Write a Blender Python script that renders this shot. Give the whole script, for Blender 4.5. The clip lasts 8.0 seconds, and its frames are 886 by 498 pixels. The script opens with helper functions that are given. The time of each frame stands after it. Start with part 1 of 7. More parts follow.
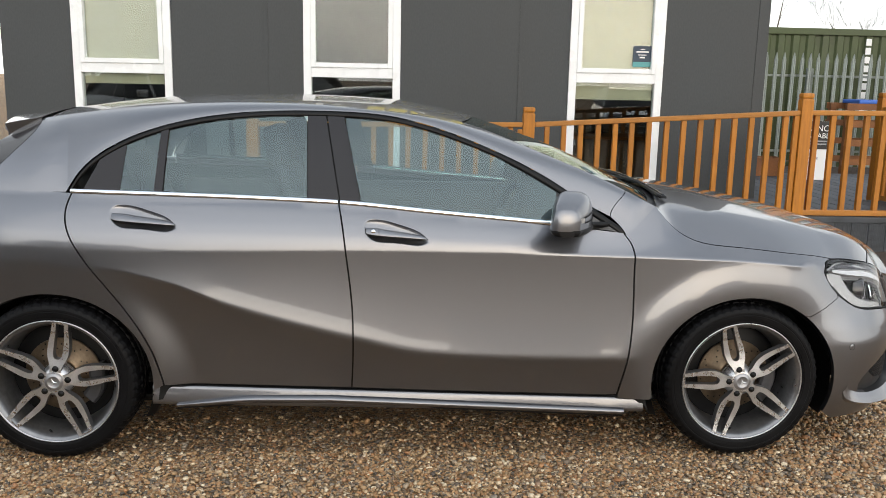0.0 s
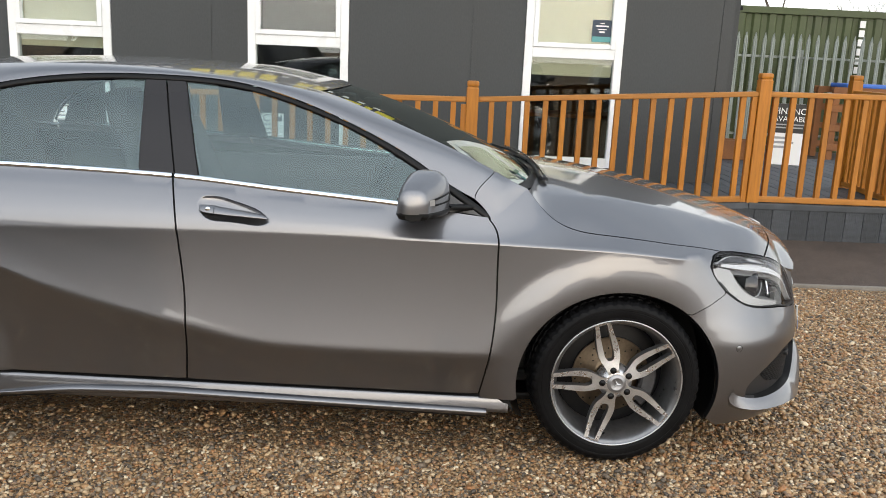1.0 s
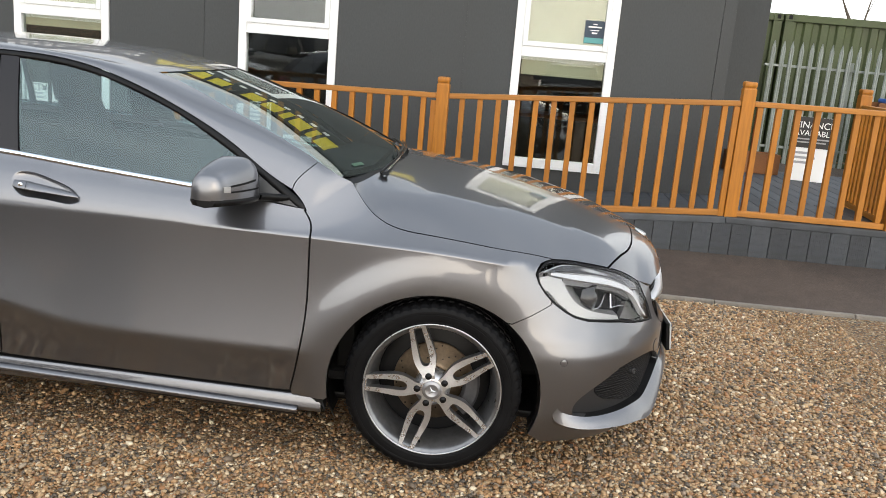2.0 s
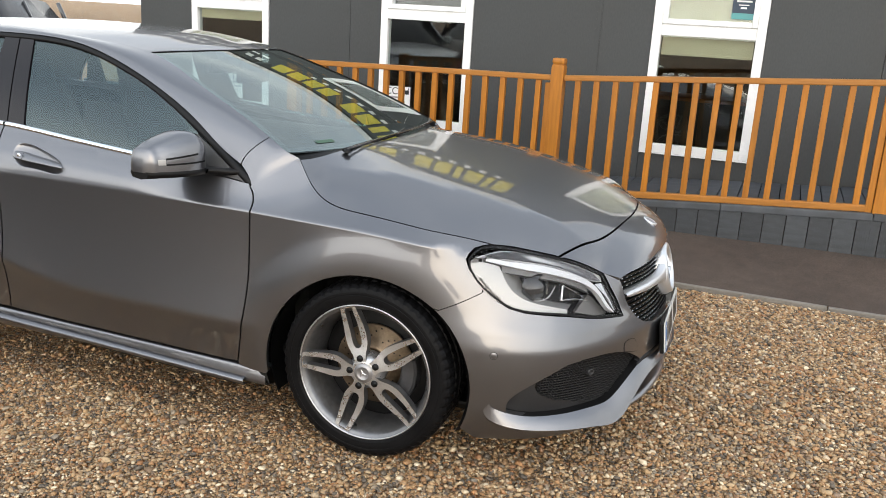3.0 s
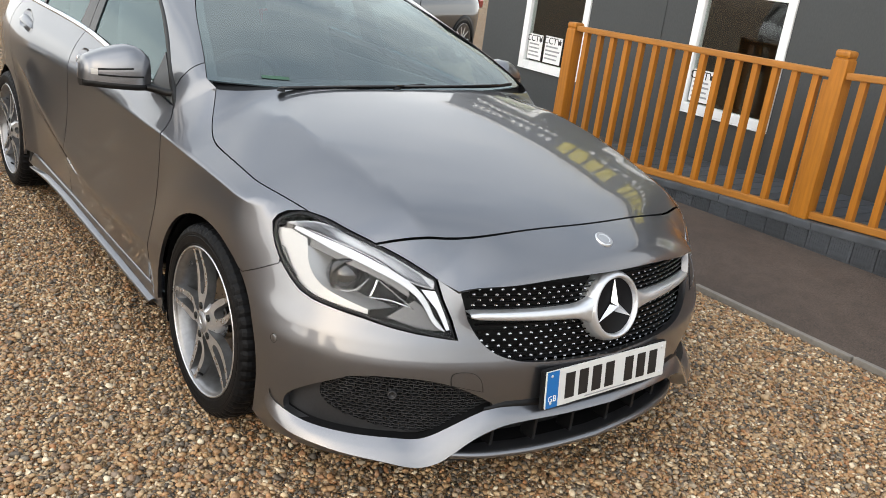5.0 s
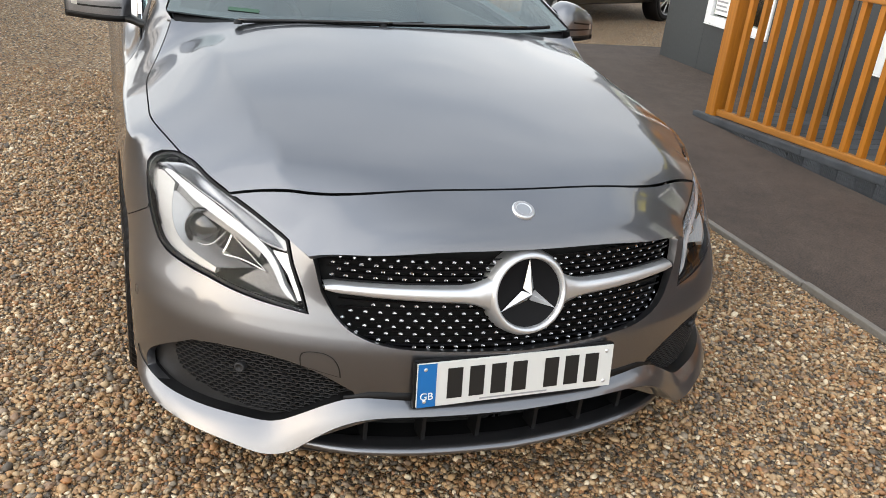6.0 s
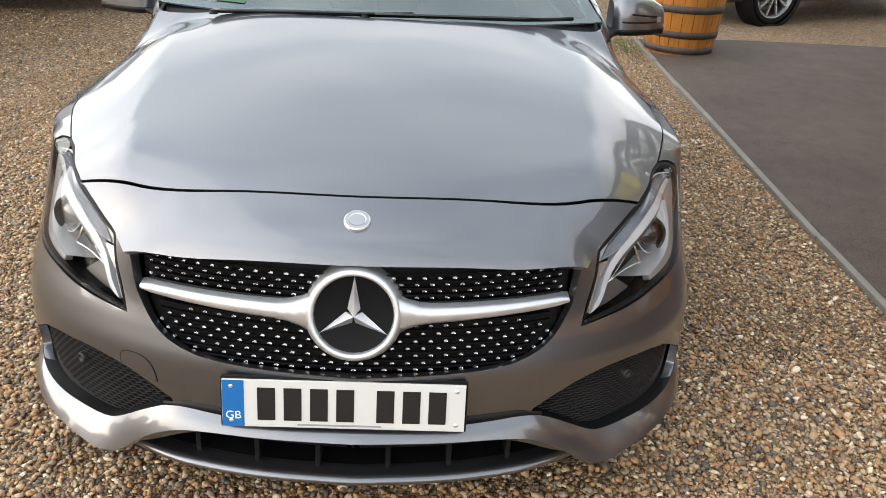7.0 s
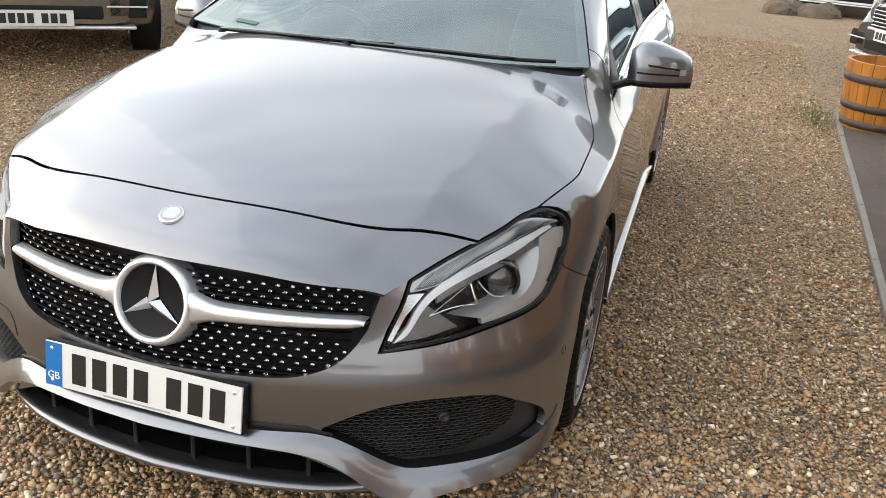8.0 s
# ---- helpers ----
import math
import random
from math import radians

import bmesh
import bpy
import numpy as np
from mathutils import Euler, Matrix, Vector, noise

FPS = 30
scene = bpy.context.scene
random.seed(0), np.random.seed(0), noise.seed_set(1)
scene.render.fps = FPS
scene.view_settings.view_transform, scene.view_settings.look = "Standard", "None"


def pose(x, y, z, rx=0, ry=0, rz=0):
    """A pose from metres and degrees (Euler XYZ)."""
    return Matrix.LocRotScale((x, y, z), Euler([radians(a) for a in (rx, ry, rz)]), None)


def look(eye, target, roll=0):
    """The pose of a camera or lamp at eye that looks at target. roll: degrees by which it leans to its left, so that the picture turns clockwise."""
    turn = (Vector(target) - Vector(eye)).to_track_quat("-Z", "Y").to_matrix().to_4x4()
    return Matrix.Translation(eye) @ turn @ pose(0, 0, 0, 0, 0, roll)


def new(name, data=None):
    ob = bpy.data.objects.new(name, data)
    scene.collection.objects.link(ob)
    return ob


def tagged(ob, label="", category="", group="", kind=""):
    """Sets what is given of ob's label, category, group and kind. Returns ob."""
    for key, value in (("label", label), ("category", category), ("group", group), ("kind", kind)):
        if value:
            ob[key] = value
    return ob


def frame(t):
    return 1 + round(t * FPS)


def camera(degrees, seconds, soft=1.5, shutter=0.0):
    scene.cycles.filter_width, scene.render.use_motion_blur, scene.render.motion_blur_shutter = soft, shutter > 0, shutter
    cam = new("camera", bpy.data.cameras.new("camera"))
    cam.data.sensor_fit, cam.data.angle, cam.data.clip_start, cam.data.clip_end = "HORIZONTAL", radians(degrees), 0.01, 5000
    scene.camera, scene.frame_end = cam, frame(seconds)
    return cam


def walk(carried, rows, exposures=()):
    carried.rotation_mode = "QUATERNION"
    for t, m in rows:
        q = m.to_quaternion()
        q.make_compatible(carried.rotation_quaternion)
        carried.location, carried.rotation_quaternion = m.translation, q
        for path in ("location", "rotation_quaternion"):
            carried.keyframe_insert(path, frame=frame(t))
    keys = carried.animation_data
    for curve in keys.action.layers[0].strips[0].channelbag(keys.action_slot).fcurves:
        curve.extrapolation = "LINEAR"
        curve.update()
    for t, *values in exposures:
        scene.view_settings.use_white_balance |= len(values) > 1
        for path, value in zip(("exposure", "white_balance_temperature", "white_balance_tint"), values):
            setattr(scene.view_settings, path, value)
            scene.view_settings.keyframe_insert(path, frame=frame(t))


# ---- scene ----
cam = camera(55.1, 8.0, soft=0.6)
PATH = [
    (0, (-0.061, -4.056, 1.475), (0.059, -2.097, 1.09), 1.2),
    (0.5, (0.213, -3.968, 1.476), (0.325, -2.011, 1.08), 1.4),
    (0.8, (0.398, -3.848, 1.446), (0.508, -1.898, 1.016), 2.4),
    (1, (0.534, -3.786, 1.459), (0.638, -1.838, 1.019), 2.6),
    (1.2, (0.674, -3.758, 1.456), (0.768, -1.809, 1.019), 2.6),
    (1.5, (0.968, -3.729, 1.439), (1.042, -1.78, 1.0), 3.1),
    (1.8, (1.266, -3.732, 1.493), (1.299, -1.783, 1.048), 5.0),
    (2, (1.452, -3.677, 1.477), (1.379, -1.73, 1.026), 4.9),
    (2.2, (1.64, -3.6, 1.463), (1.445, -1.664, 0.997), 5.1),
    (3.3, (2.722, -3.213, 1.5), (1.929, -1.456, 0.968), 3.3),
    (3.5, (2.887, -3.074, 1.476), (1.97, -1.382, 0.931), 3.8),
    (4, (3.278, -2.734, 1.51), (2.148, -1.182, 0.949), 4.7),
    (4.5, (3.581, -2.359, 1.535), (2.226, -1.017, 0.934), 5.8),
    (4.7, (3.637, -2.173, 1.517), (2.245, -0.874, 0.904), 6.7),
    (5.8, (3.85, -1.109, 1.509), (2.191, -0.303, 0.735), 6.8),
    (6, (3.848, -0.901, 1.479), (2.153, -0.189, 0.69), 6.4),
    (6.5, (3.817, -0.404, 1.479), (2.076, 0.159, 0.672), 6.7),
    (6.8, (3.832, -0.088, 1.468), (2.032, 0.217, 0.653), 4.7),
    (7, (3.812, 0.105, 1.49), (1.998, 0.191, 0.651), 3.2),
    (7.3, (3.774, 0.403, 1.468), (1.965, 0.251, 0.629), 2.2),
    (7.5, (3.737, 0.579, 1.489), (1.94, 0.35, 0.641), 3.3),
    (7.8, (3.697, 0.863, 1.491), (1.899, 0.498, 0.695), 4.5),
    (8, (3.696, 1.084, 1.482), (1.921, 0.566, 0.721), 4.3),
]
walk(cam, [(t, look(eye, target, roll)) for t, eye, target, roll in PATH],
     exposures=[(0.0, -0.48, 6850, 10), (2.0, -0.29, 6850, 10), (4.5, -0.19, 6850, 10), (6.0, -0.08, 6900, 10), (6.5, 0.02, 6900, 10), (8.0, 0.20, 7000, 10)])

# ---- light ----
SUN_AZ, SUN_EL = radians(-77), radians(21)     # towards the sun: from the car's right
world = bpy.data.worlds.new("sky")
scene.world = world
world.use_nodes = True
wt = world.node_tree
wt.nodes.clear()
w_out = wt.nodes.new("ShaderNodeOutputWorld")
w_bg = wt.nodes.new("ShaderNodeBackground")
w_sky = wt.nodes.new("ShaderNodeTexSky")
w_sky.sky_type, w_sky.sun_disc = "NISHITA", False
w_sky.sun_elevation, w_sky.sun_rotation = SUN_EL, math.pi / 2 - SUN_AZ
w_sky.dust_density, w_sky.ozone_density = 3.0, 1.0
w_co = wt.nodes.new("ShaderNodeTexCoord")
w_map = wt.nodes.new("ShaderNodeMapping")
w_map.inputs["Scale"].default_value = (1.0, 1.0, 3.4)
w_n = wt.nodes.new("ShaderNodeTexNoise")
w_n.inputs["Scale"].default_value, w_n.inputs["Detail"].default_value, w_n.inputs["Roughness"].default_value = 2.6, 7.0, 0.55
w_ramp = wt.nodes.new("ShaderNodeValToRGB")
w_ramp.color_ramp.elements[0].position, w_ramp.color_ramp.elements[0].color = 0.35, (8.0, 9.0, 10.4, 1)
w_ramp.color_ramp.elements[1].position, w_ramp.color_ramp.elements[1].color = 0.62, (12.1, 12.75, 13.6, 1)
w_mix = wt.nodes.new("ShaderNodeMixRGB")
w_mix.inputs[0].default_value = 0.86                # nearly closed cloud
wt.links.new(w_co.outputs["Generated"], w_map.inputs[0])
wt.links.new(w_map.outputs[0], w_n.inputs["Vector"])
wt.links.new(w_n.outputs[0], w_ramp.inputs[0])
wt.links.new(w_sky.outputs[0], w_mix.inputs[1])
wt.links.new(w_ramp.outputs[0], w_mix.inputs[2])
w_dot = wt.nodes.new("ShaderNodeVectorMath")
w_dot.operation = "DOT_PRODUCT"
w_dot.inputs[1].default_value = (math.cos(SUN_AZ) * math.cos(SUN_EL), math.sin(SUN_AZ) * math.cos(SUN_EL), math.sin(SUN_EL))
w_glow = wt.nodes.new("ShaderNodeMapRange")          # thin cloud glows broadly round the hidden sun
w_glow.inputs["From Min"].default_value, w_glow.inputs["From Max"].default_value = 0.08, 1.0
w_glow.inputs["To Min"].default_value, w_glow.inputs["To Max"].default_value = 0.96, 1.68
w_glow.interpolation_type = "SMOOTHSTEP"
w_mul = wt.nodes.new("ShaderNodeMixRGB")
w_mul.blend_type = "MULTIPLY"
w_mul.inputs[0].default_value = 1.0
wt.links.new(w_co.outputs["Generated"], w_dot.inputs[0])
wt.links.new(w_dot.outputs["Value"], w_glow.inputs[0])
wt.links.new(w_mix.outputs[0], w_mul.inputs[1])
wt.links.new(w_glow.outputs[0], w_mul.inputs[2])
w_sep = wt.nodes.new("ShaderNodeSeparateXYZ")
w_high = wt.nodes.new("ShaderNodeValToRGB")         # pale and warm towards the horizon, deeper and bluer overhead
w_high.color_ramp.interpolation = "EASE"
w_high.color_ramp.elements[0].position, w_high.color_ramp.elements[0].color = 0.10, (1.36, 1.32, 1.25, 1)
w_high.color_ramp.elements[1].position, w_high.color_ramp.elements[1].color = 0.74, (0.83, 0.87, 0.915, 1)
w_mul2 = wt.nodes.new("ShaderNodeMixRGB")
w_mul2.blend_type = "MULTIPLY"
w_mul2.inputs[0].default_value = 1.0
wt.links.new(w_co.outputs["Generated"], w_sep.inputs[0])
wt.links.new(w_sep.outputs["Z"], w_high.inputs[0])
wt.links.new(w_mul.outputs[0], w_mul2.inputs[1])
wt.links.new(w_high.outputs[0], w_mul2.inputs[2])
wt.links.new(w_mul2.outputs[0], w_bg.inputs[0])
wt.links.new(w_bg.outputs[0], w_out.inputs[0])
w_bg.inputs[1].default_value = 0.15
sun = new("sun", bpy.data.lights.new("sun", "SUN"))
sun.data.energy, sun.data.angle, sun.data.color = 0.85, radians(100), (1.0, 0.90, 0.76)
sun.matrix_world = look(Vector((math.cos(SUN_AZ) * math.cos(SUN_EL), math.sin(SUN_AZ) * math.cos(SUN_EL), math.sin(SUN_EL))) * 30, (0, 0, 0))

# ---- materials ----


def material(name, colour, rough=0.5, metal=0.0, **more):
    m = bpy.data.materials.new(name)
    m.use_nodes = True
    b = m.node_tree.nodes["Principled BSDF"]
    b.inputs["Base Color"].default_value = (*colour, 1)
    b.inputs["Roughness"].default_value, b.inputs["Metallic"].default_value = rough, metal
    for key, value in more.items():
        b.inputs[key.replace("_", " ")].default_value = value
    return m


def nd(m, kind, **values):
    n = m.node_tree.nodes.new("ShaderNode" + kind)
    for key, value in values.items():
        n.inputs[key.replace("_", " ")].default_value = value
    return n


def link(m, a, b):
    m.node_tree.links.new(a, b)


def bsdf(m):
    return m.node_tree.nodes["Principled BSDF"]


def ramp(m, fac, stops):
    r = nd(m, "ValToRGB")
    e = r.color_ramp.elements
    while len(e) < len(stops):
        e.new(0.5)
    for el, (p, c) in zip(e, stops):
        el.position, el.color = p, (*c, 1)
    link(m, fac, r.inputs[0])
    return r.outputs[0]


def coords(m, scale=(1, 1, 1), kind="Object"):
    c = nd(m, "TexCoord")
    p = nd(m, "Mapping", Scale=scale)
    link(m, c.outputs[kind], p.inputs[0])
    return p.outputs[0]


def noise_tex(m, vec, scale, detail=4.0, rough=0.55):
    n = nd(m, "TexNoise", Scale=scale, Detail=detail, Roughness=rough)
    link(m, vec, n.inputs["Vector"])
    return n.outputs[0]


def bump(m, height, strength=0.3, distance=0.01):
    b = nd(m, "Bump", Strength=strength, Distance=distance)
    link(m, height, b.inputs["Height"])
    link(m, b.outputs[0], bsdf(m).inputs["Normal"])


def worn(name, colour, rough=0.5, metal=0.0, amount=0.25, scale=3.0, grain=60.0, relief=0.15, stretch=(1, 1, 1), **more):
    """A plain surface with two scales of variation: broad staining and fine grain."""
    m = material(name, colour, rough, metal, **more)
    v = coords(m, stretch)
    n1, n2 = noise_tex(m, v, scale, 5), noise_tex(m, v, grain, 3)
    lo, hi = [c * (1 - amount) for c in colour], [min(1, c * (1 + amount)) for c in colour]
    c1 = ramp(m, n1, [(0.3, lo), (0.7, hi)])
    mix = nd(m, "MixRGB", Fac=0.35)
    mix.blend_type = "OVERLAY"
    link(m, c1, mix.inputs[1])
    link(m, ramp(m, n2, [(0.3, (0.35, 0.35, 0.35)), (0.7, (0.65, 0.65, 0.65))]), mix.inputs[2])
    link(m, mix.outputs[0], bsdf(m).inputs["Base Color"])
    link(m, ramp(m, n1, [(0.3, (max(0, rough - .08),) * 3), (0.7, (min(1, rough + .08),) * 3)]), bsdf(m).inputs["Roughness"])
    if relief:
        bump(m, n2, relief, 0.004)
    return m


def car_paint(name, colour, rough=0.335, metal=0.96):
    m = material(name, colour, rough, metal, Coat_Weight=1.0, Coat_Roughness=0.025, Coat_IOR=1.68)
    v = coords(m)
    flake = nd(m, "TexVoronoi", Scale=2600.0)
    link(m, v, flake.inputs["Vector"])
    link(m, ramp(m, flake.outputs["Color"], [(0.0, [c * .82 for c in colour]), (1.0, [c * 1.2 for c in colour])]), bsdf(m).inputs["Base Color"])
    dust = noise_tex(m, v, 7.0, 6)
    link(m, ramp(m, dust, [(0.3, (0.02,) * 3), (0.75, (0.055,) * 3)]), bsdf(m).inputs["Coat Roughness"])
    return m


def pane(name, tint, gloss=(1.0, 1.0, 1.0), mirror=0.05):
    """Clear flat glass: see-through tint, and a mirror gloss that grows at grazing angles."""
    m = bpy.data.materials.new(name)
    m.use_nodes = True
    t = m.node_tree
    t.nodes.clear()
    out, mix = t.nodes.new("ShaderNodeOutputMaterial"), t.nodes.new("ShaderNodeMixShader")
    tr, gl = t.nodes.new("ShaderNodeBsdfTransparent"), t.nodes.new("ShaderNodeBsdfGlossy")
    tr.inputs[0].default_value = (*tint, 1)
    gl.inputs[0].default_value, gl.inputs[1].default_value = (*gloss, 1), 0.0
    lw, power, grow_ = t.nodes.new("ShaderNodeLayerWeight"), t.nodes.new("ShaderNodeMath"), t.nodes.new("ShaderNodeMath")
    lw.inputs[0].default_value = 0.5
    power.operation, power.inputs[1].default_value = "POWER", 5.0
    grow_.operation, grow_.inputs[1].default_value, grow_.inputs[2].default_value = "MULTIPLY_ADD", 1 - mirror, mirror
    t.links.new(lw.outputs["Facing"], power.inputs[0])
    t.links.new(power.outputs[0], grow_.inputs[0])
    t.links.new(grow_.outputs[0], mix.inputs[0])
    t.links.new(tr.outputs[0], mix.inputs[1])
    t.links.new(gl.outputs[0], mix.inputs[2])
    t.links.new(mix.outputs[0], out.inputs[0])
    return m


PAINT = car_paint("grey metallic paint", (0.161, 0.163, 0.176))
BLACK = worn("black plastic", (0.006, 0.006, 0.0065), 0.42, amount=0.3, relief=0.1, Specular_IOR_Level=0.22)
DISCBLACK = material("deep black disc", (0.004, 0.004, 0.005), 0.3, Specular_IOR_Level=0.15)
GLOSSBLACK = material("gloss black trim", (0.006, 0.006, 0.007), 0.12, Coat_Weight=0.6)
PILLAR = material("satin black pillar film", (0.010, 0.009, 0.011), 0.16, Specular_IOR_Level=0.35)
VENT = worn("dark grey vent plastic", (0.021, 0.021, 0.0225), 0.46, amount=0.15, scale=12, grain=150, relief=0.06, Specular_IOR_Level=0.4)
RUBBER = worn("tyre rubber", (0.0045, 0.0045, 0.005), 0.5, amount=0.3, scale=9, grain=120, relief=0.2, Specular_IOR_Level=0.12)
# near-black colour standing in for the shade inside gaps and openings
GAP = material("gap shade black", (0.004, 0.004, 0.004), 0.9)
CHROME = material("bright chrome", (0.86, 0.87, 0.88), 0.08, 1.0)
STUD = material("stud chrome", (0.50, 0.51, 0.53), 0.22, 1.0)
SATIN = material("satin silver", (0.70, 0.71, 0.73), 0.36, 0.8)
ALLOY = worn("cut alloy", (0.55, 0.55, 0.56), 0.30, 0.85, amount=0.06, scale=20, grain=200, relief=0.0)
ALLOYRIM = worn("silver painted rim", (0.48, 0.48, 0.49), 0.32, 0.85, amount=0.1, scale=20, grain=200, relief=0.05)
ALLOYSIDE = worn("grey painted spoke flank", (0.21, 0.21, 0.215), 0.34, 0.8, amount=0.15, scale=14, relief=0.04)
CAPGREY = material("grey centre cap", (0.30, 0.30, 0.31), 0.35, 0.7)
DISC = worn("brake disc steel", (0.26, 0.19, 0.125), 0.45, 0.85, amount=0.35, scale=16, grain=90)
CALIPER = worn("caliper metal", (0.07, 0.07, 0.075), 0.5, 0.5)
CARGLASS = pane("car window glass", (0.66, 0.79, 0.79), (0.80, 0.97, 1.0), 0.10)
SCREEN = pane("windscreen glass", (0.52, 0.62, 0.61), (0.90, 1.0, 0.99), 0.19)
LAMPGLASS = pane("headlamp cover", (0.97, 0.97, 0.97), (1.0, 1.0, 1.0), 0.012)
WINGLASS = pane("window glass", (0.84, 0.88, 0.86), (1.0, 1.0, 1.0), 0.06)
LAMPWHITE = material("lamp reflector white", (0.38, 0.385, 0.40), 0.3, 0.7)
SAIL = worn("mirror sail plastic", (0.050, 0.050, 0.051), 0.45, 0.0, 0.1, 8.0, 300.0, 0.03)
LAMPDARK = material("lamp bezel", (0.010, 0.010, 0.011), 0.45, 0.0, Specular_IOR_Level=0.12)
LAMPBRIGHT = material("lamp light guide white", (0.54, 0.55, 0.57), 0.24, 0.2)
LAMPRIB = material("ribbed lamp silver", (0.52, 0.53, 0.56), 0.2, 0.8)
LAMPBAND = material("lamp band grey", (0.45, 0.455, 0.47), 0.3, 0.45)
LAMPPALE = material("lamp reflector silver", (0.38, 0.375, 0.37), 0.33, 0.5)
LAMPBOWL = material("lamp bowl grey", (0.13, 0.127, 0.125), 0.34, 0.6)
LENS = material("projector lens", (0.012, 0.013, 0.016), 0.03, 0.0, Coat_Weight=1.0, IOR=1.6)
TAILRED = material("tail lamp red", (0.35, 0.01, 0.012), 0.1, Coat_Weight=1.0)
LEATHER = worn("dark upholstery", (0.028, 0.028, 0.03), 0.6, amount=0.2)
CABINTRIM = worn("grey cabin trim", (0.10, 0.10, 0.105), 0.65, amount=0.2)
PLATEWHITE = material("plate white", (0.62, 0.62, 0.60), 0.35)
PLATEBLUE = material("plate blue", (0.006, 0.135, 0.40), 0.3)
INK = material("black ink", (0.01, 0.01, 0.01), 0.4)
WALLPAINT = worn("dark grey cladding", (0.042, 0.046, 0.0475), 0.6, amount=0.16, scale=1.1, grain=90, relief=0.06, stretch=(1, 1, 0.35))
UPVC = worn("white window plastic", (0.80, 0.81, 0.81), 0.28, amount=0.04, scale=2, relief=0.0)
BLIND = worn("cream blind", (0.52, 0.47, 0.34), 0.8, amount=0.06, scale=2, grain=200)
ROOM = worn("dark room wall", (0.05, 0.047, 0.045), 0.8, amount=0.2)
SIGNWHITE = material("sign white", (0.78, 0.78, 0.77), 0.45)
SIGNBLACK = material("sign black", (0.012, 0.012, 0.013), 0.4)
SIGNGREY = material("print grey", (0.30, 0.30, 0.31), 0.5)
YELLOW = material("sign yellow", (0.62, 0.52, 0.04), 0.45)
NAVY = material("card navy", (0.02, 0.04, 0.07), 0.4)
TEAL = material("card teal", (0.08, 0.30, 0.30), 0.4)
GREEN = worn("container green", (0.052, 0.070, 0.024), 0.5, amount=0.22, scale=1.4, grain=40)
GALV = worn("galvanised steel", (0.27, 0.30, 0.28), 0.5, 0.35, amount=0.16, scale=4)
ORANGEBOX = worn("dark orange crate wood", (0.20, 0.075, 0.022), 0.7, amount=0.25)
BLUE = material("blue plastic", (0.03, 0.13, 0.50), 0.4)
IRON = worn("rusty hoop iron", (0.085, 0.065, 0.055), 0.7, 0.4, amount=0.4, scale=9)
BARK = worn("bark", (0.09, 0.072, 0.058), 0.9, amount=0.3, scale=6, relief=0.5)
CONCRETE = worn("concrete edging", (0.20, 0.18, 0.155), 0.85, amount=0.2, scale=5, grain=70, relief=0.4)
SOIL = worn("soil", (0.10, 0.075, 0.05), 0.95, amount=0.3, scale=9, relief=0.6)
GRASS = worn("grass", (0.10, 0.13, 0.03), 0.8, amount=0.35, scale=30)


def timber(name, colour, ring=14.0):
    """Stained softwood: long grain along the piece's z, lighter and darker from piece to piece."""
    m = material(name, colour, 0.5)
    v = coords(m, (ring, ring, 1.1))
    n = noise_tex(m, v, 4.0, 6, 0.6)
    info = nd(m, "ObjectInfo")
    base = ramp(m, n, [(0.25, [c * 0.72 for c in colour]), (0.55, colour), (0.8, [min(1, c * 1.2) for c in colour])])
    hsv = nd(m, "HueSaturation", Saturation=1.0)
    link(m, base, hsv.inputs["Color"])
    val = nd(m, "MapRange", From_Min=0.0, From_Max=1.0, To_Min=0.86, To_Max=1.12)
    link(m, info.outputs["Random"], val.inputs[0])
    link(m, val.outputs[0], hsv.inputs["Value"])
    link(m, hsv.outputs[0], bsdf(m).inputs["Base Color"])
    bump(m, n, 0.25, 0.004)
    return m


WOOD = timber("orange stained timber", (0.40, 0.145, 0.009))
BARRELWOOD = timber("varnished oak stave", (0.40, 0.15, 0.02), 9)


def board_material(name, colour):
    m = material(name, colour, 0.62)
    v = coords(m)
    n = noise_tex(m, v, 6, 5)
    info = nd(m, "ObjectInfo")
    hsv = nd(m, "HueSaturation")
    link(m, ramp(m, n, [(0.3, [c * .7 for c in colour]), (0.7, [c * 1.35 for c in colour])]), hsv.inputs["Color"])
    val = nd(m, "MapRange", To_Min=0.75, To_Max=1.25)
    link(m, info.outputs["Random"], val.inputs[0])
    link(m, val.outputs[0], hsv.inputs["Value"])
    link(m, hsv.outputs[0], bsdf(m).inputs["Base Color"])
    bump(m, noise_tex(m, v, 90, 3), 0.2, 0.003)
    return m


DECKBOARD = board_material("grey composite board", (0.050, 0.055, 0.062))


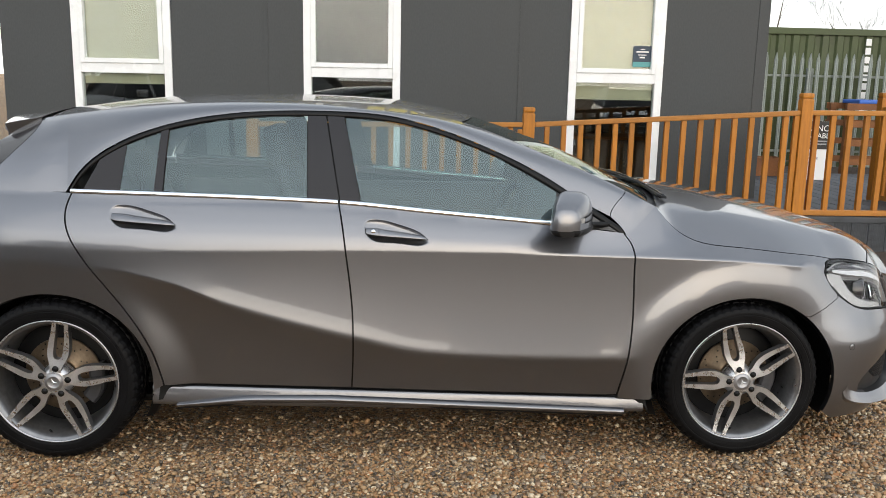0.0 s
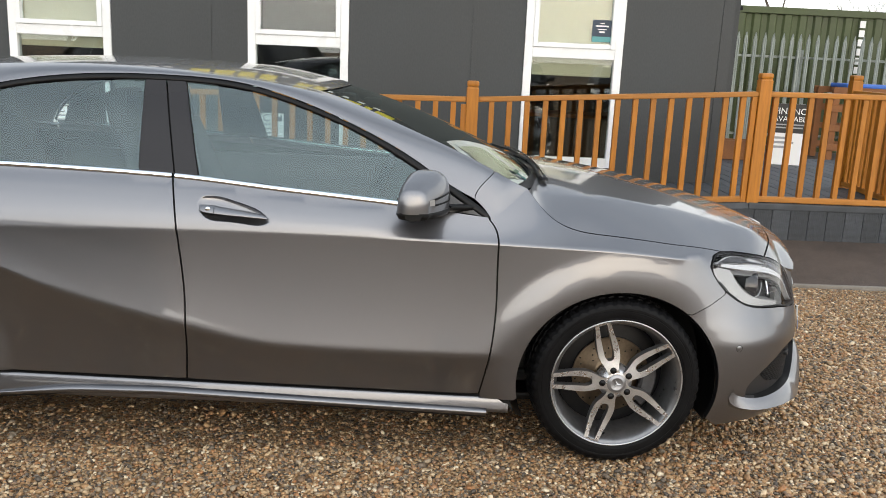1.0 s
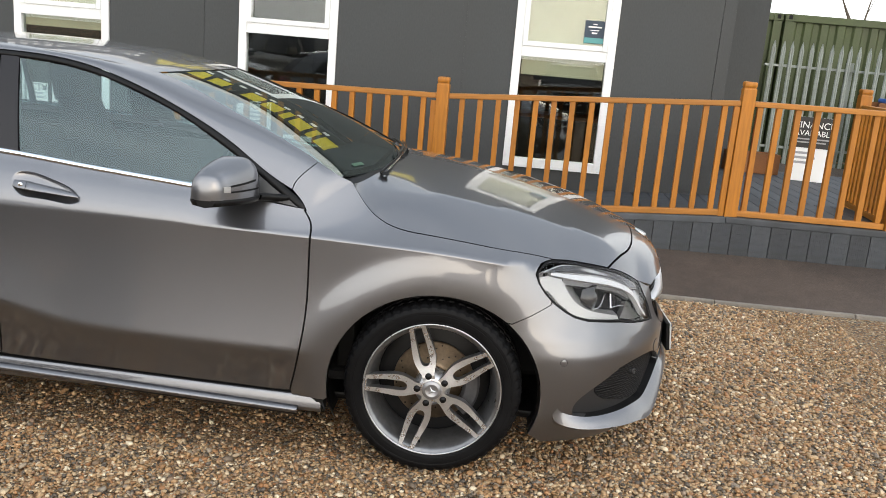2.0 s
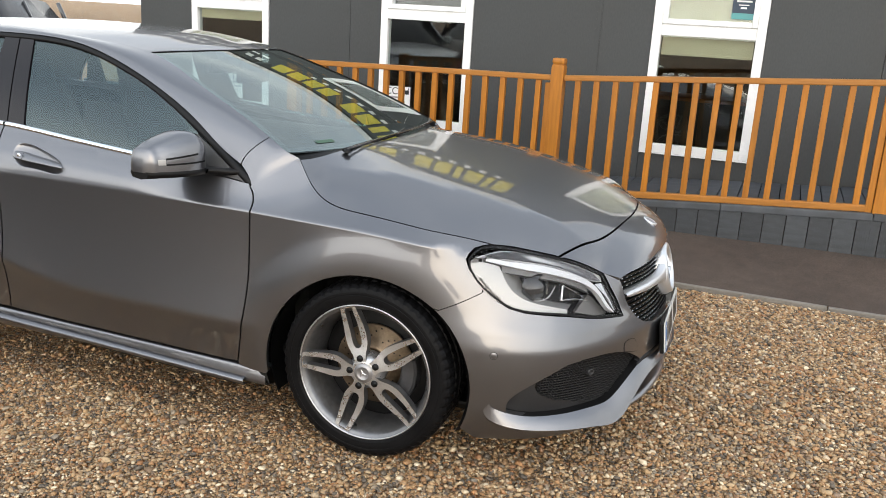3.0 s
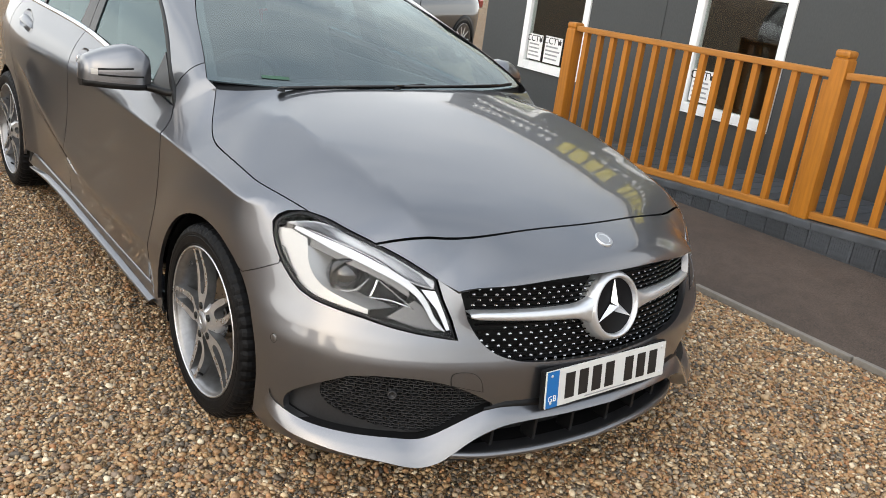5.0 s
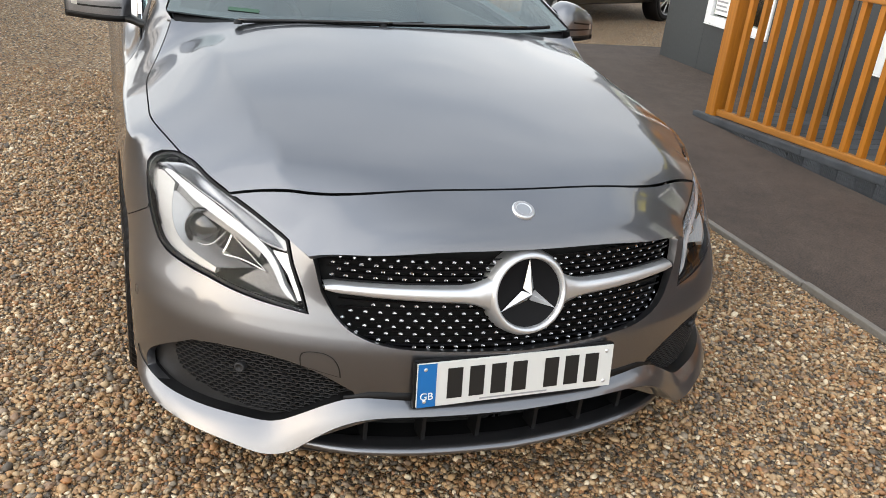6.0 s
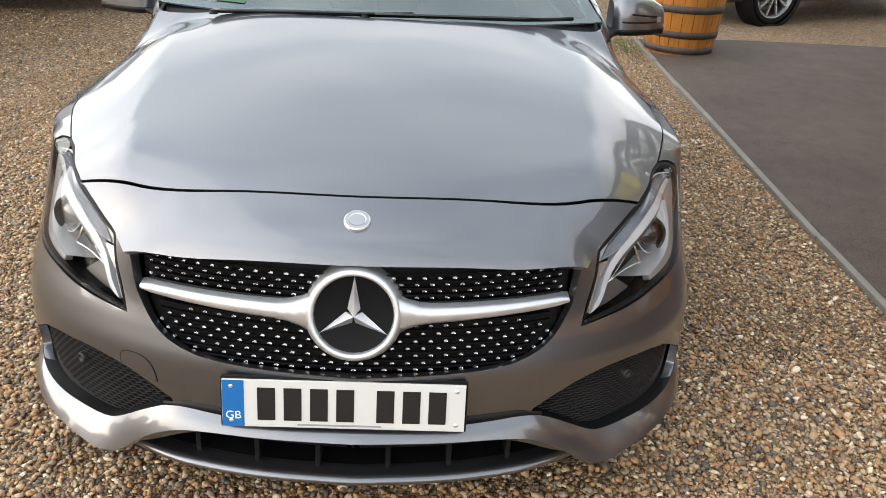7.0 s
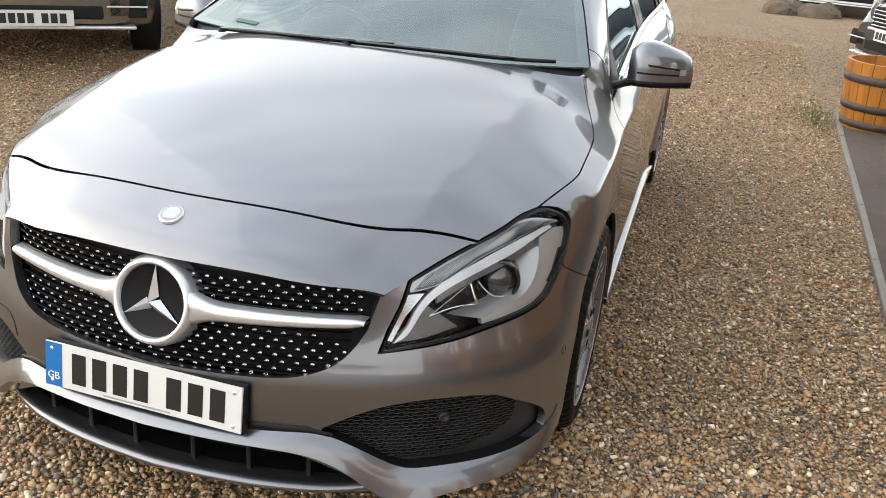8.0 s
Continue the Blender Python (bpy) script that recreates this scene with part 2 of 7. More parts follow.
def gravel_ground():
    m = material("gravel bed", (0.2, 0.15, 0.1), 0.8)
    v = coords(m)
    vor = nd(m, "TexVoronoi", Scale=80.0)
    link(m, v, vor.inputs["Vector"])
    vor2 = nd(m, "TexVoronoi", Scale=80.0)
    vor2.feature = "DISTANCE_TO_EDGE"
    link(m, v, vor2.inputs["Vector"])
    sep = nd(m, "SeparateColor")
    link(m, vor.outputs["Color"], sep.inputs[0])
    c = ramp(m, sep.outputs[0], STONES)
    big = noise_tex(m, v, 1.2, 5)
    mix = nd(m, "MixRGB", Fac=1.0)
    mix.blend_type = "MULTIPLY"
    link(m, c, mix.inputs[1])
    link(m, ramp(m, big, [(0.3, (0.9, 0.89, 0.87)), (0.7, (1.1, 1.1, 1.1))]), mix.inputs[2])
    # shade in the gaps between stones, painted in as darker rims
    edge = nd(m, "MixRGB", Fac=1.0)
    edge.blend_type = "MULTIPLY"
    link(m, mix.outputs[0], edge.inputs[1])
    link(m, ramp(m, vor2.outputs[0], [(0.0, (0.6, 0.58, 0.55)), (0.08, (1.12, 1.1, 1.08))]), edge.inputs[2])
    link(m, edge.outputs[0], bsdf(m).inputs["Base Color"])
    bump(m, ramp(m, vor2.outputs[0], [(0.0, (0, 0, 0)), (0.25, (1, 1, 1))]), 0.9, 0.02)
    return m


STONES = [(0.0, (0.083, 0.066, 0.051)), (0.12, (0.132, 0.106, 0.079)), (0.24, (0.319, 0.175, 0.077)), (0.38, (0.407, 0.260, 0.134)), (0.52, (0.462, 0.334, 0.198)), (0.62, (0.231, 0.196, 0.153)), (0.73, (0.341, 0.159, 0.064)), (0.86, (0.462, 0.302, 0.153)), (1.0, (0.748, 0.636, 0.465))]


def pebble():
    m = material("pebble", (0.3, 0.2, 0.1), 0.55)
    g = nd(m, "NewGeometry")
    v = coords(m)
    c = ramp(m, g.outputs["Random Per Island"], STONES)
    n = noise_tex(m, v, 130, 4)
    mix = nd(m, "MixRGB", Fac=0.5)
    mix.blend_type = "OVERLAY"
    link(m, c, mix.inputs[1])
    link(m, ramp(m, n, [(0.3, (0.3, 0.3, 0.3)), (0.7, (0.7, 0.68, 0.66))]), mix.inputs[2])
    link(m, mix.outputs[0], bsdf(m).inputs["Base Color"])
    bump(m, n, 0.15, 0.002)
    return m


GRAVEL, PEBBLE = gravel_ground(), pebble()


def tarmac():
    m = material("brown tarmac", (0.085, 0.068, 0.058), 0.85)
    v = coords(m)
    n1, n2, n3 = noise_tex(m, v, 0.9, 6), noise_tex(m, v, 140, 3), noise_tex(m, v, 9, 5)
    mix = nd(m, "MixRGB", Fac=0.9)
    mix.blend_type = "OVERLAY"
    link(m, ramp(m, n1, [(0.3, (0.052, 0.037, 0.029)), (0.7, (0.088, 0.064, 0.050))]), mix.inputs[1])
    link(m, ramp(m, n2, [(0.34, (0.22, 0.22, 0.22)), (0.68, (0.8, 0.79, 0.77))]), mix.inputs[2])
    mx2 = nd(m, "MixRGB", Fac=0.4)
    mx2.blend_type = "OVERLAY"
    link(m, mix.outputs[0], mx2.inputs[1])
    link(m, n3, mx2.inputs[2])
    link(m, mx2.outputs[0], bsdf(m).inputs["Base Color"])
    bump(m, n2, 0.5, 0.004)
    return m


TARMAC = tarmac()

# ---- mesh helpers ----


def mesh_of(name, verts, faces, mat, smooth=False):
    me = bpy.data.meshes.new(name)
    me.from_pydata([tuple(v) for v in verts], [], [tuple(f) for f in faces])
    me.materials.append(mat)
    if smooth:
        me.polygons.foreach_set("use_smooth", [True] * len(me.polygons))
    me.update()
    return me


def from_bm(name, bm, mat, smooth=False):
    bmesh.ops.recalc_face_normals(bm, faces=bm.faces)
    me = bpy.data.meshes.new(name)
    bm.to_mesh(me)
    bm.free()
    me.materials.append(mat)
    if smooth:
        me.polygons.foreach_set("use_smooth", [True] * len(me.polygons))
    return me


def part(name, me, parent=None, label="", m=None):
    ob = new(name, me)
    if parent:
        ob.parent = parent
    if m is not None:
        ob.matrix_basis = m
    return tagged(ob, label)


def thing(name, label, category, group="", kind="", m=None):
    ob = tagged(new(name), label, category, group, kind)
    ob.empty_display_size = 0.1
    if m is not None:
        ob.matrix_basis = m
    return ob


def bm_box(bm, lo, hi, bevel=0.0, m=None):
    lo, hi = Vector(lo), Vector(hi)
    r = bmesh.ops.create_cube(bm, size=1.0)
    vs = r["verts"]
    for v in vs:
        v.co = Vector(((lo[i] + hi[i]) / 2 + v.co[i] * (hi[i] - lo[i]) for i in range(3)))
    if bevel:
        es = list({e for v in vs for e in v.link_edges})
        r = bmesh.ops.bevel(bm, geom=es, offset=bevel, segments=2, profile=0.6, affect="EDGES")
        vs = [v for v in {v for f in r["faces"] for v in f.verts}]
    if m is not None:
        bmesh.ops.transform(bm, matrix=m, verts=vs)
    return vs


def box(name, lo, hi, mat, bevel=0.004):
    bm = bmesh.new()
    bm_box(bm, lo, hi, bevel)
    return from_bm(name, bm, mat)


def tube(name, pts, radius, mat, sides=10, caps=True):
    """A round bar along a list of points; radius may be one number or one for each point."""
    pts = [Vector(p) for p in pts]
    rs = radius if isinstance(radius, (list, tuple)) else [radius] * len(pts)
    verts, faces = [], []
    up = Vector((0.13, 0.21, 1)).normalized()
    for i, p in enumerate(pts):
        d = (pts[min(i + 1, len(pts) - 1)] - pts[max(i - 1, 0)]).normalized()
        a = d.cross(up if abs(d.dot(up)) < 0.97 else Vector((1, 0.1, 0))).normalized()
        b = d.cross(a)
        for k in range(sides):
            t = 2 * math.pi * k / sides
            verts.append(p + (a * math.cos(t) + b * math.sin(t)) * rs[i])
    for i in range(len(pts) - 1):
        for k in range(sides):
            k2 = (k + 1) % sides
            faces.append((i * sides + k, i * sides + k2, (i + 1) * sides + k2, (i + 1) * sides + k))
    if caps:
        faces.append(tuple(range(sides))[::-1])
        faces.append(tuple(range((len(pts) - 1) * sides, len(pts) * sides)))
    return mesh_of(name, verts, faces, mat, True)


def lathe(name, profile, mat, sides=48, axis="y", closed=False, smooth=True):
    """Turn (radius, along) pairs about an axis through the origin."""
    verts, faces, n = [], [], len(profile)
    for k in range(sides):
        t = 2 * math.pi * k / sides
        for r, a in profile:
            c, s = r * math.cos(t), r * math.sin(t)
            verts.append((c, a, s) if axis == "y" else (c, s, a) if axis == "z" else (a, c, s))
    for k in range(sides):
        k2 = (k + 1) % sides
        for i in range(n if closed else n - 1):
            j = (i + 1) % n
            faces.append((k * n + i, k * n + j, k2 * n + j, k2 * n + i))
    bm = bmesh.new()
    vs = [bm.verts.new(v) for v in verts]
    for f in faces:
        try:
            bm.faces.new([vs[i] for i in f])
        except ValueError:
            pass
    bmesh.ops.remove_doubles(bm, verts=bm.verts, dist=1e-5)
    return from_bm(name, bm, mat, smooth)


def grid_mesh(name, rows, mat, smooth=True, flip=False):
    rows = [list(r) for r in rows]
    n = len(rows[0])
    verts = [p for r in rows for p in r]
    faces = []
    for i in range(len(rows) - 1):
        for k in range(n - 1):
            f = (i * n + k, i * n + k + 1, (i + 1) * n + k + 1, (i + 1) * n + k)
            faces.append(f[::-1] if flip else f)
    return mesh_of(name, verts, faces, mat, smooth)


def letters(name, text, size, mat, m, parent, depth=0.001, align="CENTER"):
    cu = bpy.data.curves.new(name, "FONT")
    cu.body, cu.size, cu.extrude, cu.align_x, cu.align_y = text, size, depth, align, "CENTER"
    ob = bpy.data.objects.new(name, cu)
    me = bpy.data.meshes.new_from_object(ob)
    bpy.data.objects.remove(ob)
    me.materials.append(mat)
    return part(name, me, parent, "", m)

# ---- ground ----


def step(a, b, x):
    t = np.clip((x - a) / (b - a), 0, 1)
    return t * t * (3 - 2 * t)


def ground_z(x, y):
    """Level round the car, with a low bank behind it on its right."""
    along = -(x + 1.0) * 0.75 - (y + 2.0) * 0.66
    return 0.16 * step(0.5, 2.6, along) * step(16, 9, np.hypot(x, y)) - 0.012


def build_ground():
    near = np.linspace(-16, 16, 97)
    far = np.array([20, 30, 50, 90, 160, 300, 600, 1200, 2400])
    xs = np.concatenate([-far[::-1], near, far])
    rows = [[(x, y, float(ground_z(x, y))) for x in xs] for y in xs]
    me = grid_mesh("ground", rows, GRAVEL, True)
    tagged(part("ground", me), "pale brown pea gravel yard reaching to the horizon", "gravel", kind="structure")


build_ground()


def kerb_y(x):
    return 1.99 - 0.032 * x - 0.017 * np.minimum(x, 0.0)


def path_z(x, y):
    """The tarmac climbs a little from the kerb to the foot of the ramp."""
    foot = float(np.interp(x, [-1.3, 0, .5, 1.3, 2.2, 3.4, 4.7], [.052, .060, .070, .078, .090, .112, .135]))
    return 0.012 + (foot - 0.012) * min(1.0, max(0.0, (y - 2.05) / 1.1))


def build_path():
    xs = list(np.linspace(-4.25, 14, 40))
    rows = []
    for k in (0, .3, .6, .9, 1.2, 1.5, 3, 5, 7, 9):
        rows.append([(x, kerb_y(x) + 0.015 + k, path_z(x, kerb_y(x) + 0.015 + k)) for x in xs])
    me = grid_mesh("road", rows, TARMAC, True)
    tagged(part("pavement", me), "worn brown tarmac path beside the gravel", "path", kind="structure")
    edging = thing("kerb", "thin pale concrete edging between gravel and tarmac", "kerb", kind="structure")
    bm = bmesh.new()
    bm_box(bm, (-0.456, -0.018, -0.10), (0.456, 0.018, 0.014), 0.006)
    me = from_bm("kerb_stone", bm, CONCRETE)
    for i in range(19):
        x = -3.8 + i * 0.918
        part("kerb_stone", me, edging, "", pose(x, kerb_y(x), random.uniform(-.004, .004), 0, random.uniform(-.3, .3), (-1.83 if x > 0 else -2.8) + random.uniform(-.4, .4)))


build_path()

# ---- cabin building ----
BLD = pose(0, 4.365, 0, 0, 0, -2.58)
WIN = [(-3.14, -2.195), (-0.93, 0.005), (1.64, 2.555)]
SILL_Z, HEAD_Z, ROOF_Z = 0.505, 2.46, 3.36


def build_cabin():
    cabin = thing("portable_cabin", "long dark grey panelled sales cabin with white windows", "building", m=BLD)
    cuts = [-3.82, -3.14, -2.195, -1.29, -0.93, 0.005, 1.17, 1.64, 2.555, 3.45, 3.56]
    for a, b in zip(cuts, cuts[1:]):
        spans = [(0.02, ROOF_Z)]
        if any(abs(a - w[0]) < 0.01 for w in WIN):
            spans = [(0.02, SILL_Z), (HEAD_Z, ROOF_Z)]
        for lo, hi in spans:
            part("wall_panel", box("wall_panel", (a + .0015, 0, lo), (b - .0015, 0.12, hi), WALLPAINT, 0.002), cabin)
    for u in (-1.29, 1.17):
        part("cover_strip", box("cover_strip", (u - .022, -0.006, 0.02), (u + .022, -0.0005, ROOF_Z), WALLPAINT, 0.001), cabin)
    part("end_wall", box("end_wall", (-3.82, 0.121, 0.02), (-3.70, 3.0, ROOF_Z), WALLPAINT), cabin)
    part("end_wall", box("end_wall", (3.44, 0.121, 0.02), (3.56, 3.0, ROOF_Z), WALLPAINT), cabin)
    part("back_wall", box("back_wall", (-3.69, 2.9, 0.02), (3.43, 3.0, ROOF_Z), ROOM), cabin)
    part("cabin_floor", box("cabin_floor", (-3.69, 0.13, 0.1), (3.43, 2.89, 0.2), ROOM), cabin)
    part("roof", box("roof", (-3.9, -0.05, ROOF_Z + .002), (3.64, 3.06, ROOF_Z + 0.10), WALLPAINT), cabin, "dark flat roof with a pale edge trim")
    part("roof_trim", box("roof_trim", (-3.9, -0.075, ROOF_Z - .03), (3.64, -0.052, ROOF_Z + 0.105), SIGNWHITE), cabin)
    for i, (a, b) in enumerate(WIN):
        win = part("window", None, cabin, "white plastic window with a fixed lower pane")
        f = 0.075
        tr0, tr1 = 1.50, 1.595
        def bar(name, u0, u1, z0, z1, y0=-0.018, y1=0.07):
            part(name, box(name, (u0, y0, z0), (u1, y1, z1), UPVC, 0.006), win)
        bar("window_frame", a, a + f, SILL_Z, HEAD_Z)
        bar("window_frame", b - f, b, SILL_Z, HEAD_Z)
        bar("window_frame", a + f, b - f, SILL_Z, SILL_Z + f)
        bar("window_frame", a + f, b - f, HEAD_Z - f, HEAD_Z)
        bar("transom", a + f, b - f, tr0, tr1)
        # opening sash above
        for u0, u1, z0, z1 in ((a + f, a + f + .045, tr1, HEAD_Z - f), (b - f - .045, b - f, tr1, HEAD_Z - f), (a + f + .045, b - f - .045, tr1, tr1 + .045), (a + f + .045, b - f - .045, HEAD_Z - f - .045, HEAD_Z - f)):
            bar("sash", u0, u1, z0, z1, -0.030, 0.05)
        for u0, u1, z0, z1 in ((a + f, b - f, SILL_Z + f, tr0), (a + f + .045, b - f - .045, tr1 + .045, HEAD_Z - f - .045)):
            p = part("pane", box("pane", (u0, 0.02, z0), (u1, 0.028, z1), WINGLASS, 0), win)
            p.visible_shadow = False
        bar("window_sill", a, b, SILL_Z - .012, SILL_Z - .001, -0.024, 0.07)
        if i != 1:
            low = 1.36 if i == 2 else 1.42
            part("blind", box("blind", (a + f + .01, 0.045, low), (b - f - .01, 0.049, HEAD_Z - .05), BLIND, 0), win, "cream roller blind pulled down")
            part("blind_bar", box("blind_bar", (a + f + .01, 0.041, low - .02), (b - f - .01, 0.052, low), BLIND, .003), win)
    # notices in the lower panes
    def notice(u, z, w, h, lines):
        n = part("notice", box("notice", (u, 0.0295, z), (u + w, 0.0305, z + h), SIGNWHITE, 0), cabin, "white camera notice stuck in the window")
        n.location.y = -0.0145
        letters("lettering", "CCTV", h * .36, INK, pose(u + w * .42, 0.0138, z + h * .82, 90, 0, 0), cabin)
        part("camera_picture", box("camera_picture", (u + w * .76, 0.0135, z + h * .74), (u + w * .94, 0.0142, z + h * .88), INK, 0), cabin)
        for k in range(lines):
            zz = z + h * (.58 - k * .15)
            part("print_bar", box("print_bar", (u + w * .08, 0.0135, zz), (u + w * random.uniform(.6, .92), 0.0142, zz + h * .06), SIGNGREY, 0), cabin)
    notice(-3.05, 0.60, 0.22, 0.26, 4)
    notice(-2.79, 0.60, 0.26, 0.27, 4)
    notice(-0.84, 0.60, 0.24, 0.27, 4)
    card = part("card", box("card", (2.26, 0.0135, 1.66), (2.44, 0.018, 1.86), NAVY, .001), cabin, "navy and teal card in the window")
    part("card_band", box("card_band", (2.26, 0.0115, 1.662), (2.44, 0.0130, 1.71), TEAL, 0), card)
    for k, (w, hgt) in enumerate(((.04, .008), (.12, .013), (.08, .008), (.05, .014))):
        zz = 1.825 - k * .027
        part("print_bar", box("print_bar", (2.35 - w / 2, 0.0115, zz), (2.35 + w / 2, 0.013, zz + hgt), SIGNWHITE, 0), card)
    # sign over the windows: plain blocks for the maker's name, number and address
    u = -1.42
    for k, w in enumerate((.21, .22, .20, .20, 0, .21, .21, .09, .22, .09, .21)):
        if w:
            part("sign_letter", box("sign_letter", (u, -0.02, 2.80), (u + w, -0.002, 3.20), YELLOW, .004), cabin)
        u += (w or .13) + .055
    for k in range(10):
        part("sign_letter", box("sign_letter", (-0.98 + k * .2, -0.016, 2.66), (-0.90 + k * .2, -0.002, 2.75), SIGNWHITE, .002), cabin)
    for k in range(12):
        if k not in (5, 9):
            part("sign_letter", box("sign_letter", (-3.25 + k * .14, -0.016, 2.95), (-3.17 + k * .14, -0.002, 3.09), SIGNWHITE, .002), cabin)
        part("sign_letter", box("sign_letter", (-3.25 + k * .14, -0.016, 2.72), (-3.16 + k * .14, -0.002, 2.80), SIGNWHITE, .002), cabin)
    # a few dark things inside the rooms
    part("desk", box("desk", (1.2, 1.5, 0.86), (3.2, 2.2, 0.9), ORANGEBOX, .01), cabin, "brown desk inside")
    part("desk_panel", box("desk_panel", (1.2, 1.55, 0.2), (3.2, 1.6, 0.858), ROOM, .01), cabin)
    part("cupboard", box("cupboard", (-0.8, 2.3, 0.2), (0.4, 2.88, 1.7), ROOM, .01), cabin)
    annex = thing("rear_cabin", "dark grey cabin set back behind the ramp", "building", m=BLD)
    part("wall", box("wall", (3.2, 3.05, 0.02), (4.62, 6.0, 3.1), WALLPAINT), annex)
    part("roof", box("roof", (3.15, 3.0, 3.101), (4.68, 6.05, 3.18), WALLPAINT), annex)


build_cabin()

# ---- ramp, deck and railing ----
RAILDIR = math.degrees(math.atan2(-0.05, 1))


def rail_y(x):
    return 3.245 - 0.05 * x


DECK = [(-1.42, 0.088), (-0.2, 0.166), (0.5, 0.212), (1.2, 0.245), (2.4, 0.335), (3.4, 0.40), (4.9, 0.41)]
RAILTOP = [(-1.42, 1.115), (1.05, 1.155), (3.4, 1.305), (4.9, 1.325)]


def deck_z(x):
    return float(np.interp(x, *zip(*DECK)))


def railtop_z(x):
    return float(np.interp(x, *zip(*RAILTOP)))


def build_deck():
    deck = thing("ramp_deck", "dark grey composite board ramp rising along the cabin", "ramp", kind="structure")
    w = 0.143
    plank = box("deck_board", (-w / 2, 0.0, -0.028), (w / 2, 1.0, 0.0), DECKBOARD, 0.004)
    n = int((4.85 + 1.38) / (w + .006))
    for i in range(n):
        x = -1.31 + i * (w + .006)
        y0 = rail_y(x) - 0.02
        length = 4.33 - 0.045 * x - y0
        slope = math.degrees(math.atan2(deck_z(x + .1) - deck_z(x - .1), .2))
        m = pose(x, y0, deck_z(x), 0, -slope, RAILDIR) @ Matrix.Diagonal((1, length, 1, 1))
        part("deck_board", plank, deck, "", m)
    for i in range(18):
        part("deck_board", plank, deck, "", pose(3.75 + i * .149, 4.35, 0.36, 0, 0, -2.6) @ Matrix.Diagonal((1, 2.9, 1, 1)))
    skirt = thing("ramp_skirt", "upright dark grey boards closing the side of the ramp", "skirting", kind="structure")
    sb = bmesh.new()
    ww = 0.146
    bm_box(sb, (-ww / 2, -0.011, 0), (ww / 2, 0.011, 1), 0.003)
    for k in range(9):      # grooved face
        u = -ww / 2 + .012 + k * .0152
        bm_box(sb, (u, -0.0145, 0.0), (u + .008, -0.0105, 1.0), 0.0)
    me = from_bm("skirt_board", sb, DECKBOARD)
    for i in range(42):
        x = -1.30 + i * (ww + .005)
        y = rail_y(x) - 0.055
        z0 = path_z(x, y) - 0.03
        part("skirt_board", me, skirt, "", pose(x, y, z0, 0, 0, RAILDIR) @ Matrix.Diagonal((1, 1, deck_z(x) - 0.032 - z0, 1)))
    for a, b in zip(DECK, DECK[1:]):
        pts = [Vector((x, rail_y(x) - 0.045, z - 0.012)) for x, z in (a, b)]
        d = pts[1] - pts[0]
        bm = bmesh.new()
        bm_box(bm, (0, -0.03, -0.040), (d.length - .002, 0.02, 0.014), 0.010)
        part("nosing", from_bm("nosing", bm, DECKBOARD), skirt, "", Matrix.Translation(pts[0]) @ d.to_track_quat("X", "Z").to_matrix().to_4x4())


build_deck()


def post_mesh(w, h):
    bm = bmesh.new()
    bm_box(bm, (-w / 2, -w / 2, 0), (w / 2, w / 2, h - .055), 0.006)
    bm_box(bm, (-w / 2 + .006, -w / 2 + .006, h - .056), (w / 2 - .006, w / 2 - .006, h - .045), 0.0)
    bm_box(bm, (-w / 2, -w / 2, h - .046), (w / 2, w / 2, h), 0.016)
    return from_bm("post", bm, WOOD)


BALUSTER = box("baluster", (-.021, -.021, 0), (.021, .021, 1), WOOD, 0.003)


def run(rail, a, b, za, zb, ta, tb, pitch=0.1455, start=0.10):
    """One bay: a and b are the posts' (x, y); za, zb the foot of the bottom rail, ta, tb the top of the handrail."""
    ax, bx = Vector((*a, 0)), Vector((*b, 0))
    d = (bx - ax)
    length, u = d.length, d.normalized()
    p0, p1 = ax + u * .05, bx - u * .05
    f = lambda lo, hi, p: lo + (hi - lo) * ((p - ax).length / length)
    yaw = math.degrees(math.atan2(u.y, u.x))
    def bar(name, lo0, lo1, w, h):
        q0, q1 = Vector((p0.x, p0.y, lo0 + h / 2)), Vector((p1.x, p1.y, lo1 + h / 2))
        dd = q1 - q0
        bm = bmesh.new()
        bm_box(bm, (0, -w / 2, -h / 2), (dd.length, w / 2, h / 2), 0.007)
        rot = Matrix.Rotation(math.radians(yaw), 4, "Z") @ Matrix.Rotation(-math.asin(dd.z / dd.length), 4, "Y")
        me = from_bm(name, bm, WOODX)
        part(name, me, rail, "", Matrix.Translation(q0) @ rot)
    t0, t1, b0, b1 = f(ta, tb, p0), f(ta, tb, p1), f(za, zb, p0), f(za, zb, p1)
    bar("handrail", t0 - .042, t1 - .042, 0.068, 0.042)
    bar("bottom_rail", b0, b1, 0.052, 0.048)
    n = int((length - 2 * start + 0.02) / pitch) + 1
    gap = (length - (n - 1) * pitch) / 2
    for i in range(n):
        q = ax + u * (gap + i * pitch)
        lo, hi = f(za, zb, q) + .046, f(ta, tb, q) - .041
        part("baluster", BALUSTER, rail, "", pose(q.x, q.y, lo, random.uniform(-.25, .25), random.uniform(-.25, .25), yaw) @ Matrix.Diagonal((1, 1, hi - lo, 1)))


WOODX = timber("orange stained rail timber", (0.42, 0.165, 0.022))
for n_ in WOODX.node_tree.nodes:
    if n_.type == "MAPPING":
        n_.inputs["Scale"].default_value = (1.1, 14, 14)


